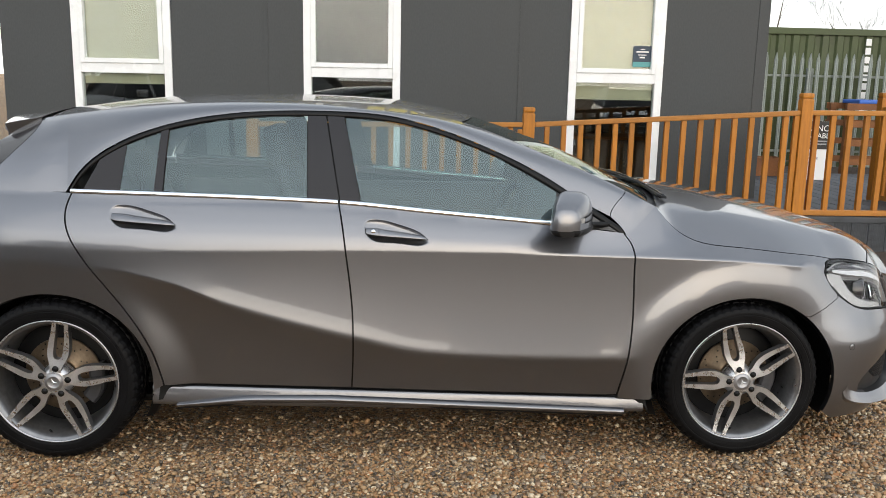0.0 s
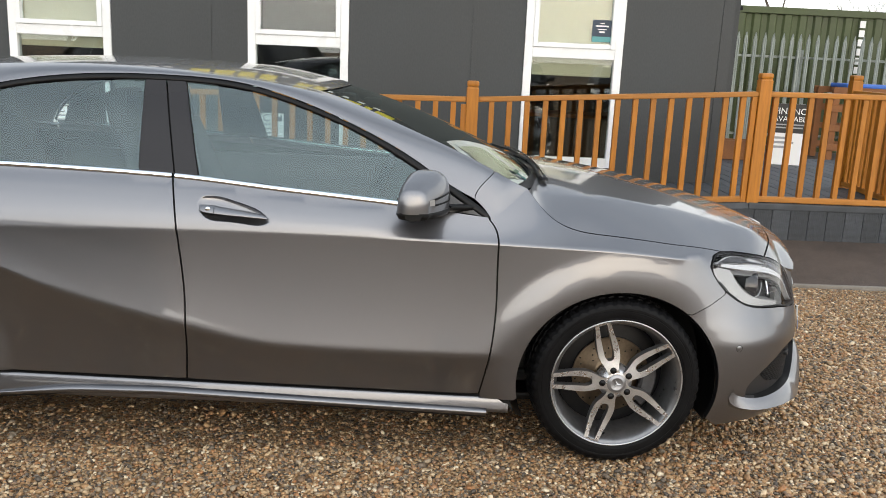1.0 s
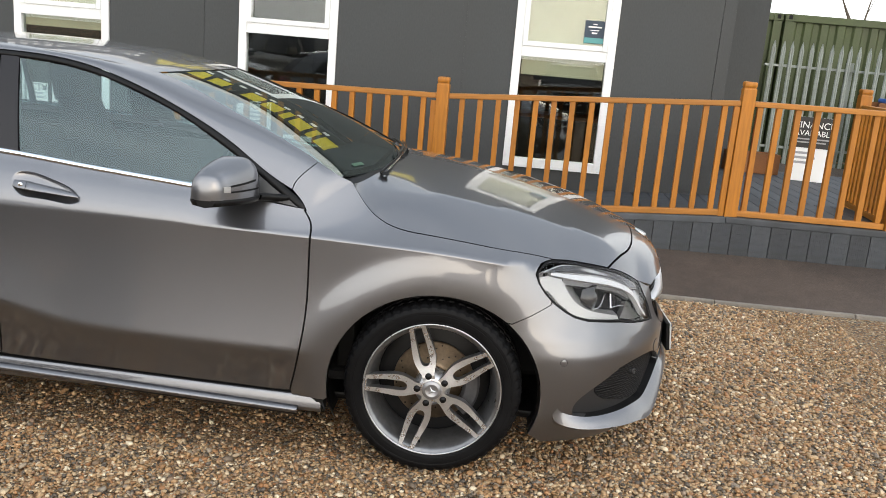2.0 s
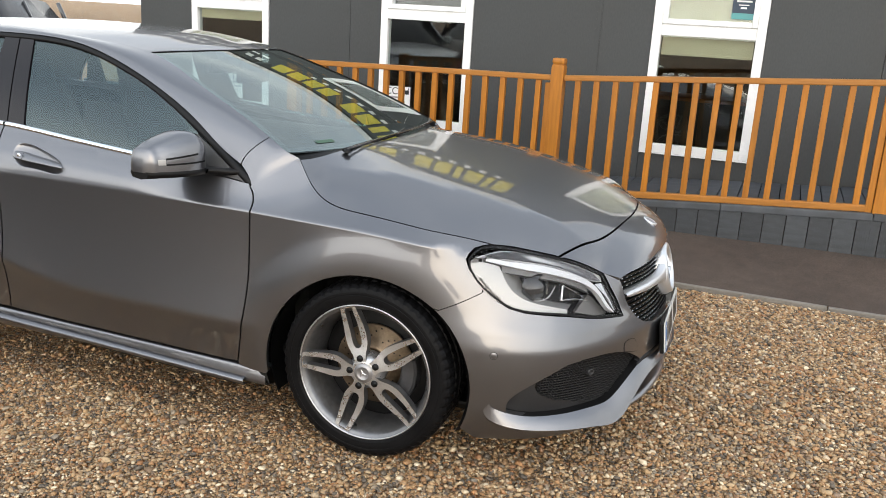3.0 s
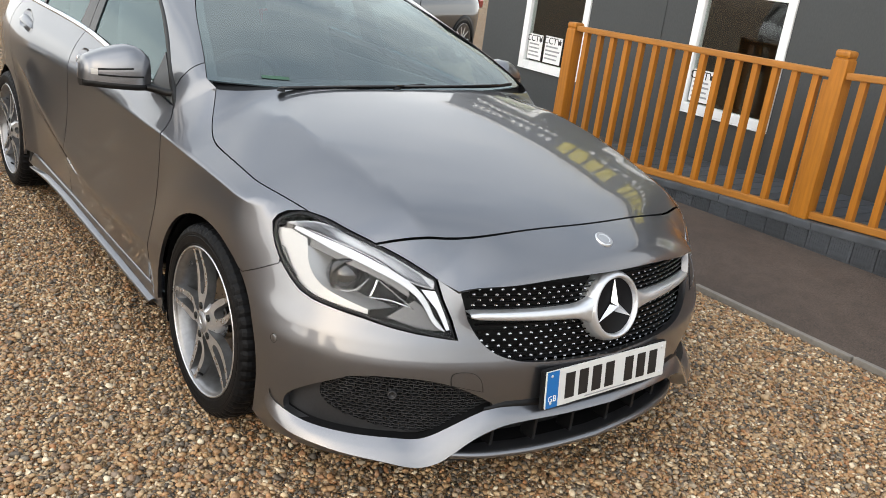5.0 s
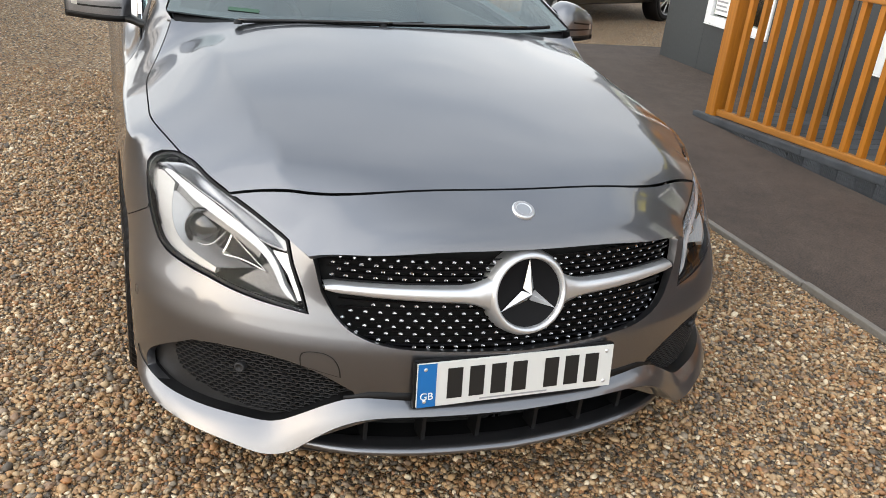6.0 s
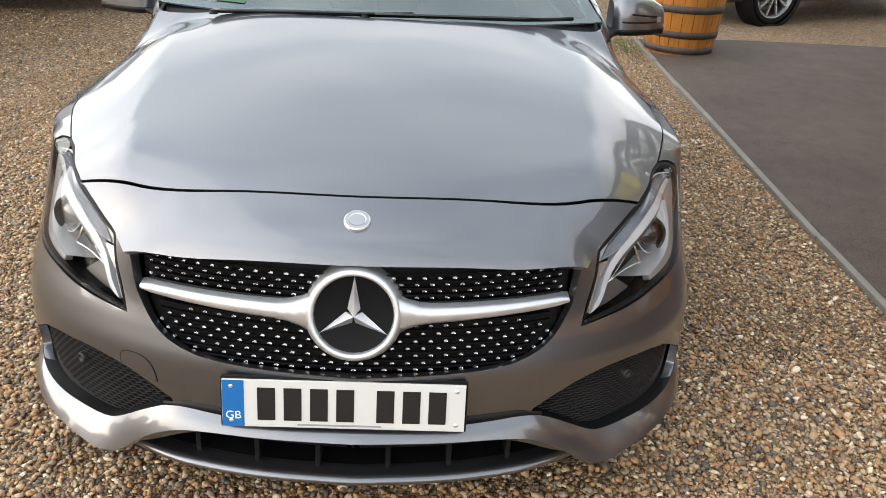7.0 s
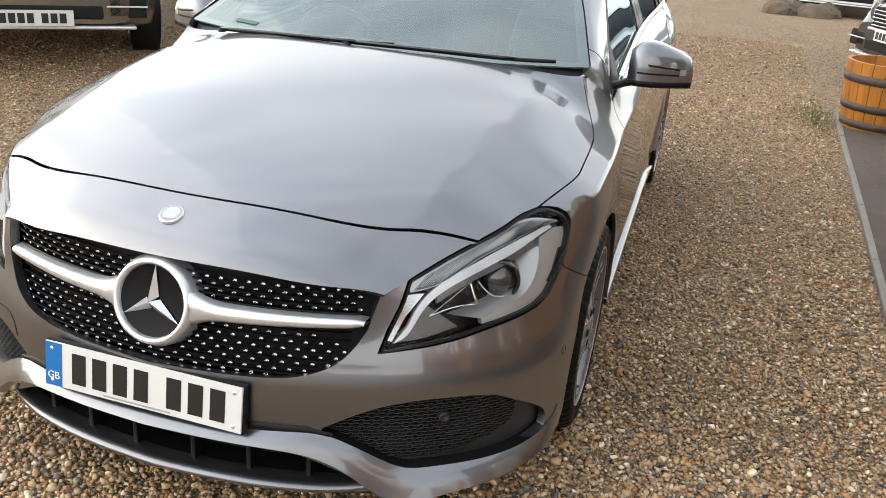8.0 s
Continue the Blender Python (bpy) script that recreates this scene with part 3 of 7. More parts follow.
def build_railing():
    rail = thing("timber_railing", "orange-stained softwood railing with square balusters along the ramp", "railing")
    posts = [(-1.25, 1.14), (1.09, 1.285), (3.44, 1.45), (4.66, 1.47)]
    for x, top in posts:
        z0 = deck_z(x) - 0.03
        part("post", post_mesh(0.098, top - z0), rail, "", pose(x, rail_y(x), z0, 0, 0, RAILDIR))
    part("post", post_mesh(0.098, 1.08), rail, "", pose(4.80, 4.22, 0.385, 0, 0, RAILDIR))
    part("baluster", BALUSTER, rail, "", pose(1.02, rail_y(1.02) - .01, deck_z(1.02), 0, 0, RAILDIR) @ Matrix.Diagonal((1, 1, 0.86, 1)))
    part("baluster", BALUSTER, rail, "", pose(3.365, rail_y(3.365) - .01, deck_z(3.36), 0, 0, RAILDIR) @ Matrix.Diagonal((1, 1, 0.86, 1)))
    for (xa, _), (xb, _) in zip(posts, posts[1:]):
        run(rail, (xa, rail_y(xa)), (xb, rail_y(xb)), deck_z(xa) + .005, deck_z(xb) + .005, railtop_z(xa), railtop_z(xb))
    run(rail, (4.66, rail_y(4.66)), (4.80, 4.22), 0.42, 0.42, 1.325, 1.325, 0.105, .08)


build_railing()


def build_board():
    b = thing("pavement_sign", "black and white finance board standing on the deck", "sign", m=pose(5.22, 6.38, 0.362, 0, 0, -8) @ Matrix.Diagonal((.9, 1, .92, 1)))
    part("panel", box("panel", (-.25, -.012, 0.0), (.25, .012, 0.80), SIGNWHITE, .004), b)
    part("panel_top", box("panel_top", (-.25, -.015, 0.42), (.25, -.0125, 0.80), SIGNBLACK, 0), b, "black upper half")
    letters("lettering", "FINANCE", 0.115, SIGNWHITE, pose(0, -.0165, 0.70, 90, 0, 0), b)
    letters("lettering", "AVAILABLE", 0.098, SIGNWHITE, pose(0, -.0165, 0.60, 90, 0, 0), b)
    for z, w in ((.52, .40), (.48, .36)):
        part("print_bar", box("print_bar", (-.2, -.0172, z), (-.2 + w, -.0155, z + .018), SIGNGREY, 0), b)
    for z, w in ((.34, .22), (.28, .26), (.22, .20)):
        part("print_bar", box("print_bar", (-.2, -.0142, z), (-.2 + w, -.0125, z + .03), SIGNGREY, 0), b)


build_board()


def build_planter():
    p = thing("planter_box", "small brown wooden planter box against the cabin wall", "planter", m=pose(4.72, 6.9, 0.362))
    for s in (-1, 1):
        part("side_board", box("side_board", (-.30, s * .14 - .012, 0), (.30, s * .14 + .012, .24), ORANGEBOX, .004), p)
        part("end_board", box("end_board", (s * .288 - .012, -.127, 0), (s * .288 + .012, .127, .24), ORANGEBOX, .004), p)
    part("soil", box("soil", (-.275, -.127, 0.02), (.275, .127, .2), SOIL, 0), p)
    f = thing("slatted_crate", "dark brown slatted timber crate frame with a blue lid on it", "crate", m=pose(7.9, 9.6, 0.15, 0, 0, -3))
    for x in (-.65, .65):
        for y in (-.3, .3):
            part("leg", box("leg", (x - .05, y - .05, 0), (x + .05, y + .05, 1.12), ORANGEBOX, .006), f)
    for z in (.2, .5, .8, 1.08):
        for y in (-.36, .36):
            part("slat", box("slat", (-.72, y - .012, z - .05), (.72, y + .012, z + .05), ORANGEBOX, .004), f)
    part("lid", box("lid", (-.5, -.3, 1.125), (.75, .3, 1.19), BLUE, .02), f, "bright blue plastic lid")


build_planter()


def build_fence():
    fence = thing("palisade_fence", "galvanised steel palisade fence with split pointed pales", "fence")
    bm = bmesh.new()
    # a W-section pale with a split, pointed head
    prof = [(-.035, 0.0), (-.022, -.012), (-.008, -.012), (0, -.004), (.008, -.012), (.022, -.012), (.035, 0)]
    zs = [(0.0, 1.0), (1.93, 1.0), (2.0, .55), (2.06, .12)]
    rows = [[bm.verts.new((u * k, y, z)) for u, y in prof] for z, k in zs]
    back = [[bm.verts.new((u * k, y + .004, z)) for u, y in prof] for z, k in zs]
    for r in (rows, back):
        for i in range(len(zs) - 1):
            for k in range(len(prof) - 1):
                bm.faces.new((r[i][k], r[i][k + 1], r[i + 1][k + 1], r[i + 1][k]))
    me = from_bm("pale", bm, GALV)
    for i in range(46):
        part("pale", me, fence, "", pose(6.0 + i * .152, 10.8 - i * .006, 0.05, random.uniform(-.4, .4), random.uniform(-.5, .5), 0))
    for z in (0.40, 1.72):
        part("rail", box("rail", (5.9, 10.815, z - .02), (13.0, 10.86, z + .02), GALV, .004), fence)
    for x in (7.3, 10.05, 12.8):
        part("post", box("post", (x - .05, 10.87, 0), (x + .05, 10.96, 1.85), GALV, .004), fence)


build_fence()


def build_container(x0, x1, y, label):
    c = thing("shipping_container", label, "container")
    top, pitch = 2.59, 0.278
    prof = []
    x = x0 + .12
    while x < x1 - .12:
        prof += [(x, 0), (x + .07, 0), (x + .105, .036), (x + .20, .036), (x + .235, 0)]
        x += pitch
    rows = [[(u, y + .03 + d, z) for u, d in prof] for z in (0.17, top - .1)]
    part("corrugated_side", grid_mesh("corrugated_side", rows, GREEN, False), c)
    part("roof_panel", box("roof_panel", (x0, y + .01, top - .04), (x1, y + 2.43, top - .01), GREEN, .01), c)
    part("end_panel", box("end_panel", (x0 + .01, y + .05, .15), (x0 + .05, y + 2.4, top - .05), GREEN, .01), c)
    part("back_panel", box("back_panel", (x0, y + 2.40, .15), (x1, y + 2.43, top - .05), GREEN, .01), c)
    for z in (.08, top - .06):
        part("side_rail", box("side_rail", (x0 + .1, y, z - .06), (x1 - .1, y + .07, z + .06), GREEN, .01), c)
    for x in (x0, x1 - .16):
        part("corner_post", box("corner_post", (x, y - .002, .13), (x + .15, y + .15, top - .12), GREEN, .01), c)
        for z in (0, top - .12):
            k = part("corner_casting", box("corner_casting", (x - .005, y - .012, z), (x + .16, y + .15, z + .12), GREEN, .008), c)
            part("casting_hole", box("casting_hole", (x + .05, y - .0135, z + .03), (x + .11, y - .0125, z + .1), GAP, 0), k)
    return c


build_container(6.35, 12.4, 11.55, "olive green corrugated steel shipping container")
build_container(3.9, 6.33, 11.6, "second olive green shipping container set end to end")
text_bars = thing("container_lettering", "upright white painted marks on the green container", "lettering")
for k in range(9):
    part("print_bar", box("print_bar", (8.62, 11.535, 2.30 - k * .16), (8.72, 11.547, 2.42 - k * .16), SIGNWHITE, 0), text_bars)


def build_tree(name, x, y, h, seed, mat, label, spread=1.0):
    """A bare winter tree: tapered trunk, forking limbs and fine twigs."""
    rnd = random.Random(seed)
    t = thing(name, label, "tree", m=pose(x, y, 0))
    def limb(p, d, length, r, depth, out):
        pts, rs, q = [p.copy()], [r], p.copy()
        for k in range(4):
            d = (d + Vector((rnd.uniform(-.22, .22), rnd.uniform(-.22, .22), rnd.uniform(-.05, .16)))).normalized()
            q = q + d * length / 4
            pts.append(q.copy())
            rs.append(r * (1 - .16 * (k + 1)))
        out.append((pts, rs))
        if depth > 0:
            for k in range(3 if depth > 1 else 4):
                i = rnd.choice((2, 3, 4, 4))
                nd_ = (d + Vector((rnd.uniform(-1, 1), rnd.uniform(-1, 1), rnd.uniform(-.1, .7))) * .8 * spread).normalized()
                limb(pts[i], nd_, length * rnd.uniform(.55, .8), rs[i] * .6, depth - 1, out)
    out = []
    limb(Vector((0, 0, -0.05)), Vector((0, 0, 1)), h * .38, h * .022, 5, out)
    verts, faces = [], []
    for pts, rs in out:
        sides = 6 if rs[0] > .02 else 3
        base = len(verts)
        for i, p in enumerate(pts):
            d = (pts[min(i + 1, 4)] - pts[max(i - 1, 0)]).normalized()
            a = d.cross(Vector((.3, .7, .2))).normalized()
            b = d.cross(a)
            for k in range(sides):
                w = 2 * math.pi * k / sides
                verts.append(p + (a * math.cos(w) + b * math.sin(w)) * max(rs[i], .004))
        for i in range(4):
            for k in range(sides):
                k2 = (k + 1) % sides
                faces.append((base + i * sides + k, base + i * sides + k2, base + (i + 1) * sides + k2, base + (i + 1) * sides + k))
    part("branches", mesh_of("branches", verts, faces, mat, True), t)
    return t


build_tree("bare_tree", 15.5, 29, 9.0, 3, BARK, "leafless winter tree far behind the containers")
build_tree("bare_tree", 20.5, 33, 8.0, 7, BARK, "leafless winter tree far behind the containers", 1.1)
build_tree("bare_tree", 26, 34, 6.5, 9, BARK, "leafless winter tree far behind the containers", 1.1)
lamp = thing("street_lamp", "distant grey street lamp with a flat head", "street lamp", m=pose(22.5, 33.5, 0))
part("column", tube("column", [(0, 0, 0), (0, 0, 5.2)], [.07, .045], GALV), lamp)
part("lamp_head", box("lamp_head", (-.55, -.12, 5.12), (.08, .12, 5.24), GALV, .03), lamp)


def build_barrel():
    b = thing("half_barrel_planter", "varnished oak half barrel planter with rusty iron hoops", "planter", m=pose(-3.80, 2.465, 0.016) @ Matrix.Diagonal((1.06, 1.06, 1.12, 1)))
    def rad(z):
        return 0.272 + 0.078 * (z / 0.47) - 0.022 * (z / .47) ** 2
    n = 22
    for k in range(n):
        a0, a1 = 2 * math.pi * (k + .03) / n, 2 * math.pi * (k + .97) / n
        vs, fs = [], []
        zs = np.linspace(0, 0.47, 6)
        for z in zs:
            for a in (a0, (a0 + a1) / 2, a1):
                r = rad(z) + (.002 if a not in (a0, a1) else 0)
                vs.append((r * math.cos(a), r * math.sin(a), z))
            for a in (a1, a0):
                vs.append(((rad(z) - .028) * math.cos(a), (rad(z) - .028) * math.sin(a), z))
        for i in range(5):
            for j in range(5):
                j2 = (j + 1) % 5
                fs.append((i * 5 + j, i * 5 + j2, (i + 1) * 5 + j2, (i + 1) * 5 + j))
        fs += [(4, 3, 2, 1, 0), (25, 26, 27, 28, 29)]
        part("stave", mesh_of("stave", vs, fs, BARRELWOOD), b)
    for z0, z1 in ((0.02, .07), (.14, .19), (.33, .385)):
        part("hoop", lathe("hoop", [(rad(z0) + .002, z0), (rad(z0) + .007, z0), (rad(z1) + .007, z1), (rad(z1) + .002, z1)], IRON, 44, "z", True), b)
    part("soil", lathe("soil", [(0.0, .40), (.2, .405), (.30, .39), (.28, .05), (0, .05)], SOIL, 24, "z"), b)


build_barrel()


def build_mounds():
    rnd = random.Random(5)
    bm = bmesh.new()
    for k in range(14):
        r = bmesh.ops.create_icosphere(bm, subdivisions=2, radius=rnd.uniform(.12, .3))
        o = Vector((rnd.uniform(-.8, .8), rnd.uniform(-.5, .5), .06))
        for v in r["verts"]:
            v.co = Vector((v.co.x * 1.3, v.co.y, v.co.z * .8)) + o + Vector([rnd.uniform(-.03, .03) for _ in range(3)])
    tagged(part("rubble_heap", from_bm("rubble_heap", bm, SOIL), None, "", pose(-13.0, 2.5, 0)), "low brown heap of earth and rubble on the gravel", "heap", kind="stuff")
    # a tuft of weedy grass by the barrel
    verts, faces = [], []
    for k in range(900):
        x, y = rnd.gauss(-3.95, .28), rnd.gauss(2.02, .10)
        a, hgt, w = rnd.uniform(0, 6.28), rnd.uniform(.012, .045), .002
        lean = Vector((rnd.uniform(-.6, .6), rnd.uniform(-.6, .6), 1)).normalized() * hgt
        p = Vector((x, y, 0.0))
        s = Vector((math.cos(a), math.sin(a), 0)) * w
        i = len(verts)
        verts += [p - s, p + s, p + lean]
        faces.append((i, i + 1, i + 2))
    tagged(part("weeds", mesh_of("weeds", verts, faces, GRASS)), "thin green weeds in the gravel beside the barrel", "weeds", kind="stuff")


build_mounds()

# ---- the hatchback: its surfaces ----
# x ahead, y to its left, z up; the hubs stand at x = +-1.35. Everything is shaped for the right side and mirrored.
from mathutils.geometry import delaunay_2d_cdt


def pchip(xs, ys):
    """A smooth curve through a few values, without overshoot."""
    xs, ys = np.array(xs, float), np.array(ys, float)
    h = np.diff(xs)
    m = np.diff(ys) / h
    d = np.zeros_like(ys)
    d[0], d[-1] = m[0], m[-1]
    for i in range(1, len(xs) - 1):
        if m[i - 1] * m[i] > 0:
            w1, w2 = 2 * h[i] + h[i - 1], h[i] + 2 * h[i - 1]
            d[i] = (w1 + w2) / (w1 / m[i - 1] + w2 / m[i])

    def f(x):
        x = np.clip(x, xs[0], xs[-1])
        i = np.clip(np.searchsorted(xs, x, side="right") - 1, 0, len(xs) - 2)
        t = (x - xs[i]) / h[i]
        return ((1 + 2 * t) * (1 - t) ** 2 * ys[i] + t * (1 - t) ** 2 * h[i] * d[i] + t * t * (3 - 2 * t) * ys[i + 1] + t * t * (t - 1) * h[i] * d[i + 1])
    return f


def spline(pts, n=24):
    """Dense points of a natural cubic curve through the given ones."""
    p = np.array(pts, float)
    c = np.concatenate([[0], np.cumsum(np.linalg.norm(np.diff(p, axis=0), axis=1))])
    count, h = len(c), np.diff(c)
    a, b = np.eye(count), np.zeros((count, p.shape[1]))
    for i in range(1, count - 1):
        a[i, i - 1], a[i, i], a[i, i + 1] = h[i - 1], 2 * (h[i - 1] + h[i]), h[i]
        b[i] = 6 * ((p[i + 1] - p[i]) / h[i] - (p[i] - p[i - 1]) / h[i - 1])
    mm, out = np.linalg.solve(a, b), []
    for i in range(count - 1):
        for t in np.linspace(0, 1, n, endpoint=i == count - 2):
            u = 1 - t
            out.append(u * p[i] + t * p[i + 1] + ((u ** 3 - u) * mm[i] + (t ** 3 - t) * mm[i + 1]) * h[i] ** 2 / 6)
    return np.array(out)


HUB, HUBZ = 1.35, 0.315
PLAN = spline([(-2.0, 0), (-1.985, .3), (-1.93, .58), (-1.80, .775), (-1.55, .865), (-1.2, .893), (-.4, .895), (.5, .895), (1.2, .892), (1.55, .886), (1.78, .868), (1.94, .805),
               (2.085, .67), (2.195, .47), (2.26, .25), (2.285, .0)], 60)
ARC = np.concatenate([[0], np.cumsum(np.linalg.norm(np.diff(PLAN, axis=0), axis=1))])
MID = ARC[-1]
_tan = np.gradient(PLAN, ARC, axis=0)
_tan[-1], _tan[0] = (0, -1), (0, 1)
_tan /= np.linalg.norm(_tan, axis=1)[:, None]
ZU = pchip([-2, -1.3, -.95, -.2, .6, .9, 1.27, 1.66, 1.9, 2.3], [.86, .845, .832, .836, .828, .822, .814, .783, .76, .74])
ZL = pchip([-2, -1.5, -1.2, -.9, -.65, -.22, .09, .4, .9, 2.3], [.78, .785, .775, .712, .614, .498, .434, .419, .412, .412])
KUP = pchip([-2, .8, 1.0, 1.2, 2.3], [.36, .36, .65, 1.15, 1.2])
FRONT = pchip([.05, .12, .18, .27, .40, .46, .52, .58, .64, .70, .76, .80, .86], [.075, .05, .02, .0, -.004, -.002, .0115, .0335, .055, .0795, .115, .15, .24])
REAR = pchip([.05, .15, .3, .5, .7, .86, 1.0, 1.2], [.08, .05, .0, .0, .01, .02, .05, .12])


BELT = pchip([-1.7, -1.28, -.93, -.28, .1, .55, .86, 1.0], [1.045, 1.037, 1.029, 1.005, .972, .935, .905, .89])


def flank(x, z):
    """Section of the doors and wings between and below the two creases."""
    zu, zl = ZU(x), ZL(x)
    h = zu - zl
    q = np.clip((zu - z) / h, 0, 1)
    hollow = step(1.35, .85, x) * step(-1.25, -.75, x)
    plain = .05 * (1 - q) - .02 * np.sin(2 * np.pi * q) / (2 * np.pi)
    dished = .083 * (1 - q ** 2) + .008 * (1 - q)               # overhung under the upper crease, flaring out to the sweep
    d = h * (plain * (1 - hollow) + dished * hollow)
    tuck = step(1.40, .92, x) * step(-1.22, -.85, x)                 # between the wheels the lower part turns under
    return d + tuck * .045 * (1 - np.exp(-np.maximum(zl - z, 0) * .32 / .045))


TURN = np.linspace(-.026, .026, 15)
TURN_W = 1 + np.cos(np.pi * TURN / .028)
TURN_W = TURN_W / TURN_W.sum()


def inset(x, y, z):
    """How far the skin lies inside the plan line."""
    x, z = np.broadcast_arrays(np.asarray(x, float), np.asarray(z, float))
    zu = ZU(x)
    soft_turn = step(zu - .14, zu - .24, z) * step(1.35, .85, x) * step(-1.25, -.75, x)      # the lower sweep turns under gently
    d = flank(x, z)
    if np.any(soft_turn > 0):
        d = d + ((flank(x[..., None], z[..., None] + TURN) * TURN_W).sum(-1) - d) * soft_turn
    up = np.maximum(z - zu, 0)
    wing_d = KUP(x) * up + .03 * (1 - np.exp(-up / .05))
    high = np.maximum(BELT(x) - zu, .06)
    whole = .36 * high + .03 * (1 - np.exp(-high / .05))
    q = up / high
    door_d = whole * (.22 * q + .78 * q * q)                 # the shoulder rolls over towards the belt
    door_d = np.where(q > 1, whole + .36 * (up - high), door_d)
    soft_w = step(.38, .80, x)
    d = d + door_d * (1 - soft_w) + wing_d * soft_w
    for hx in (HUB, -HUB):
        lip = step(.50, .36, np.hypot((x - hx) / 1.08, z - HUBZ))
        d = d * (1 - lip) + .004 * lip
    wf, wr = step(1.5, 1.88, x), step(-1.5, -1.9, x)
    front = FRONT(z) * (1 - .42 * step(.60, .45, y) * step(.50, .68, z) * step(1.9, 2.1, x))
    return d * (1 - wf) * (1 - wr) + front * wf + REAR(z) * wr


def body(s, z):
    """Skin of the sides and ends: s runs along the plan from the tail's middle, up the right side, to the nose and on to the left."""
    s, z = np.asarray(s, float), np.asarray(z, float)
    left = s > MID
    a = np.where(left, 2 * MID - s, s)
    x, y = np.interp(a, ARC, PLAN[:, 0]), np.interp(a, ARC, PLAN[:, 1])
    tx, ty = np.interp(a, ARC, _tan[:, 0]), np.interp(a, ARC, _tan[:, 1])
    d = inset(x, y, z)
    return np.stack([x + ty * d, np.where(left, 1, -1) * (y - tx * d), z], -1)


def s_x(x):
    return np.interp(x, PLAN[:, 0], ARC)


_k = int(np.argmax(PLAN[:, 0] > 1.6))


def s_y(y):
    """Along the nose: y > 0 on the right half, y < 0 on the left."""
    a = np.interp(np.abs(y), PLAN[_k:, 1][::-1], ARC[_k:][::-1])
    return np.where(np.asarray(y) >= 0, a, 2 * MID - a)


SHUT = [(1.0, 1.002), (1.035, .958), (1.08, .912), (1.145, .876), (1.28, .855), (1.5, .834), (1.66, .814), (1.76, .797), (1.86, .783), (1.945, .766)]


def s_at(x, z):
    """Where along the plan the skin at height z reaches x."""
    ss = np.linspace(float(s_x(1.4)), float(s_y(.3)), 600)
    p = body(ss, np.full(ss.shape, z))
    return float(np.interp(x, p[:, 0], ss))


LAMPTOP = [(1.679, .758), (1.698, .788), (1.762, .796), (1.862, .782), (1.942, .764), (2.022, .732), (2.076, .698)]
_line = [tuple(p) for p in spline(SHUT[:8], 8)]
_lamp = [tuple(p) for p in spline(LAMPTOP, 5)]
_corner = min(range(len(_lamp)), key=lambda i: abs(_lamp[i][0] - 1.942))
_shut3 = np.array([body(s_x(x), z) for x, z in _line] + [body(s_at(x, z), z) for x, z in _lamp if x > 1.775])
_shut3 = _shut3[np.concatenate([[True], np.diff(_shut3[:, 0]) > 1e-4])]
_ci = int(np.argmin(np.abs(_shut3[:, 0] - body(s_at(*_lamp[_corner]), _lamp[_corner][1])[0])))
EDGE = pchip([*_shut3[:, 0], 2.24], [*-_shut3[:, 1], .50])
ZE = pchip([*_shut3[:, 0], 2.24], [*_shut3[:, 2], .63])
ZC = pchip([.9, 1.0, 1.15, 1.3, 1.6, 1.9, 2.05, 2.168, 2.21, 2.235, 2.245], [1.045, 1.035, 1.022, 1.005, .955, .885, .838, .786, .757, .722, .698])


FOLD = pchip([.9, 1.2, 1.6, 1.9, 2.14, 2.3], [.66, .645, .60, .56, .50, .46])


def top(x, y):
    """Bonnet and nose."""
    r = np.clip(np.abs(y) / EDGE(x), 0, 1.05)
    zc = ZC(x + .35 * y * y * step(1.95, 2.2, x))
    rf = FOLD(x) / EDGE(x) - .03
    soft_c = .14 * r ** 2 + .86 * r ** 4.6
    fold_c = .42 * r ** 2 + .58 * (np.maximum(r - rf, 0) / (1 - rf)) ** 1.2       # the long crease towards the grille's corner
    w = step(1.02, 1.35, x) * step(2.06, 1.90, x)
    return np.stack([x, y, zc - np.maximum(zc - ZE(x), 0) * (soft_c * (1 - w) + fold_c * w)], -1)


def glass(x, z):
    """Side windows: leaning in from the belt."""
    zb = BELT(x)
    yb = -body(s_x(x), zb)[..., 1] - .006
    u = np.maximum(z - zb, -.05)
    return np.stack([x, -(yb - .40 * u - .25 * u * u), z], -1)


ROOFEDGE = spline([(.955, .728, 1.022), (.80, .682, 1.098), (.5, .592, 1.218), (.218, .512, 1.316), (0, .538, 1.350), (-.5, .556, 1.380), (-1.0, .542, 1.362), (-1.4, .515, 1.312), (-1.62, .50, 1.275)], 30)
DLOTOP = [(.872, .902), (.72, 1.0), (.59, 1.082), (.40, 1.180), (.17, 1.270), (-.05, 1.327), (-.33, 1.347), (-.49, 1.346), (-.71, 1.330), (-.93, 1.288), (-1.14, 1.20), (-1.245, 1.11), (-1.285, 1.040)]

# ---- the hatchback: how a panel is made ----


def resample(poly, gap, closed=True):
    p = [np.array(q, float) for q in poly]
    out = []
    n = len(p)
    for i in range(n if closed else n - 1):
        a, b = p[i], p[(i + 1) % n]
        k = max(1, int(math.ceil(np.linalg.norm(b - a) / gap)))
        out += [a + (b - a) * j / k for j in range(k)]
    if not closed:
        out.append(p[-1])
    return out


def inside(px, py, poly):
    """Even-odd test for arrays of points."""
    c = np.zeros(px.shape, bool)
    q = np.array(poly)
    for (x0, y0), (x1, y1) in zip(q, np.roll(q, -1, 0)):
        if y0 != y1:
            c ^= ((y0 > py) != (y1 > py)) & (px < (x1 - x0) * (py - y0) / (y1 - y0) + x0)
    return c


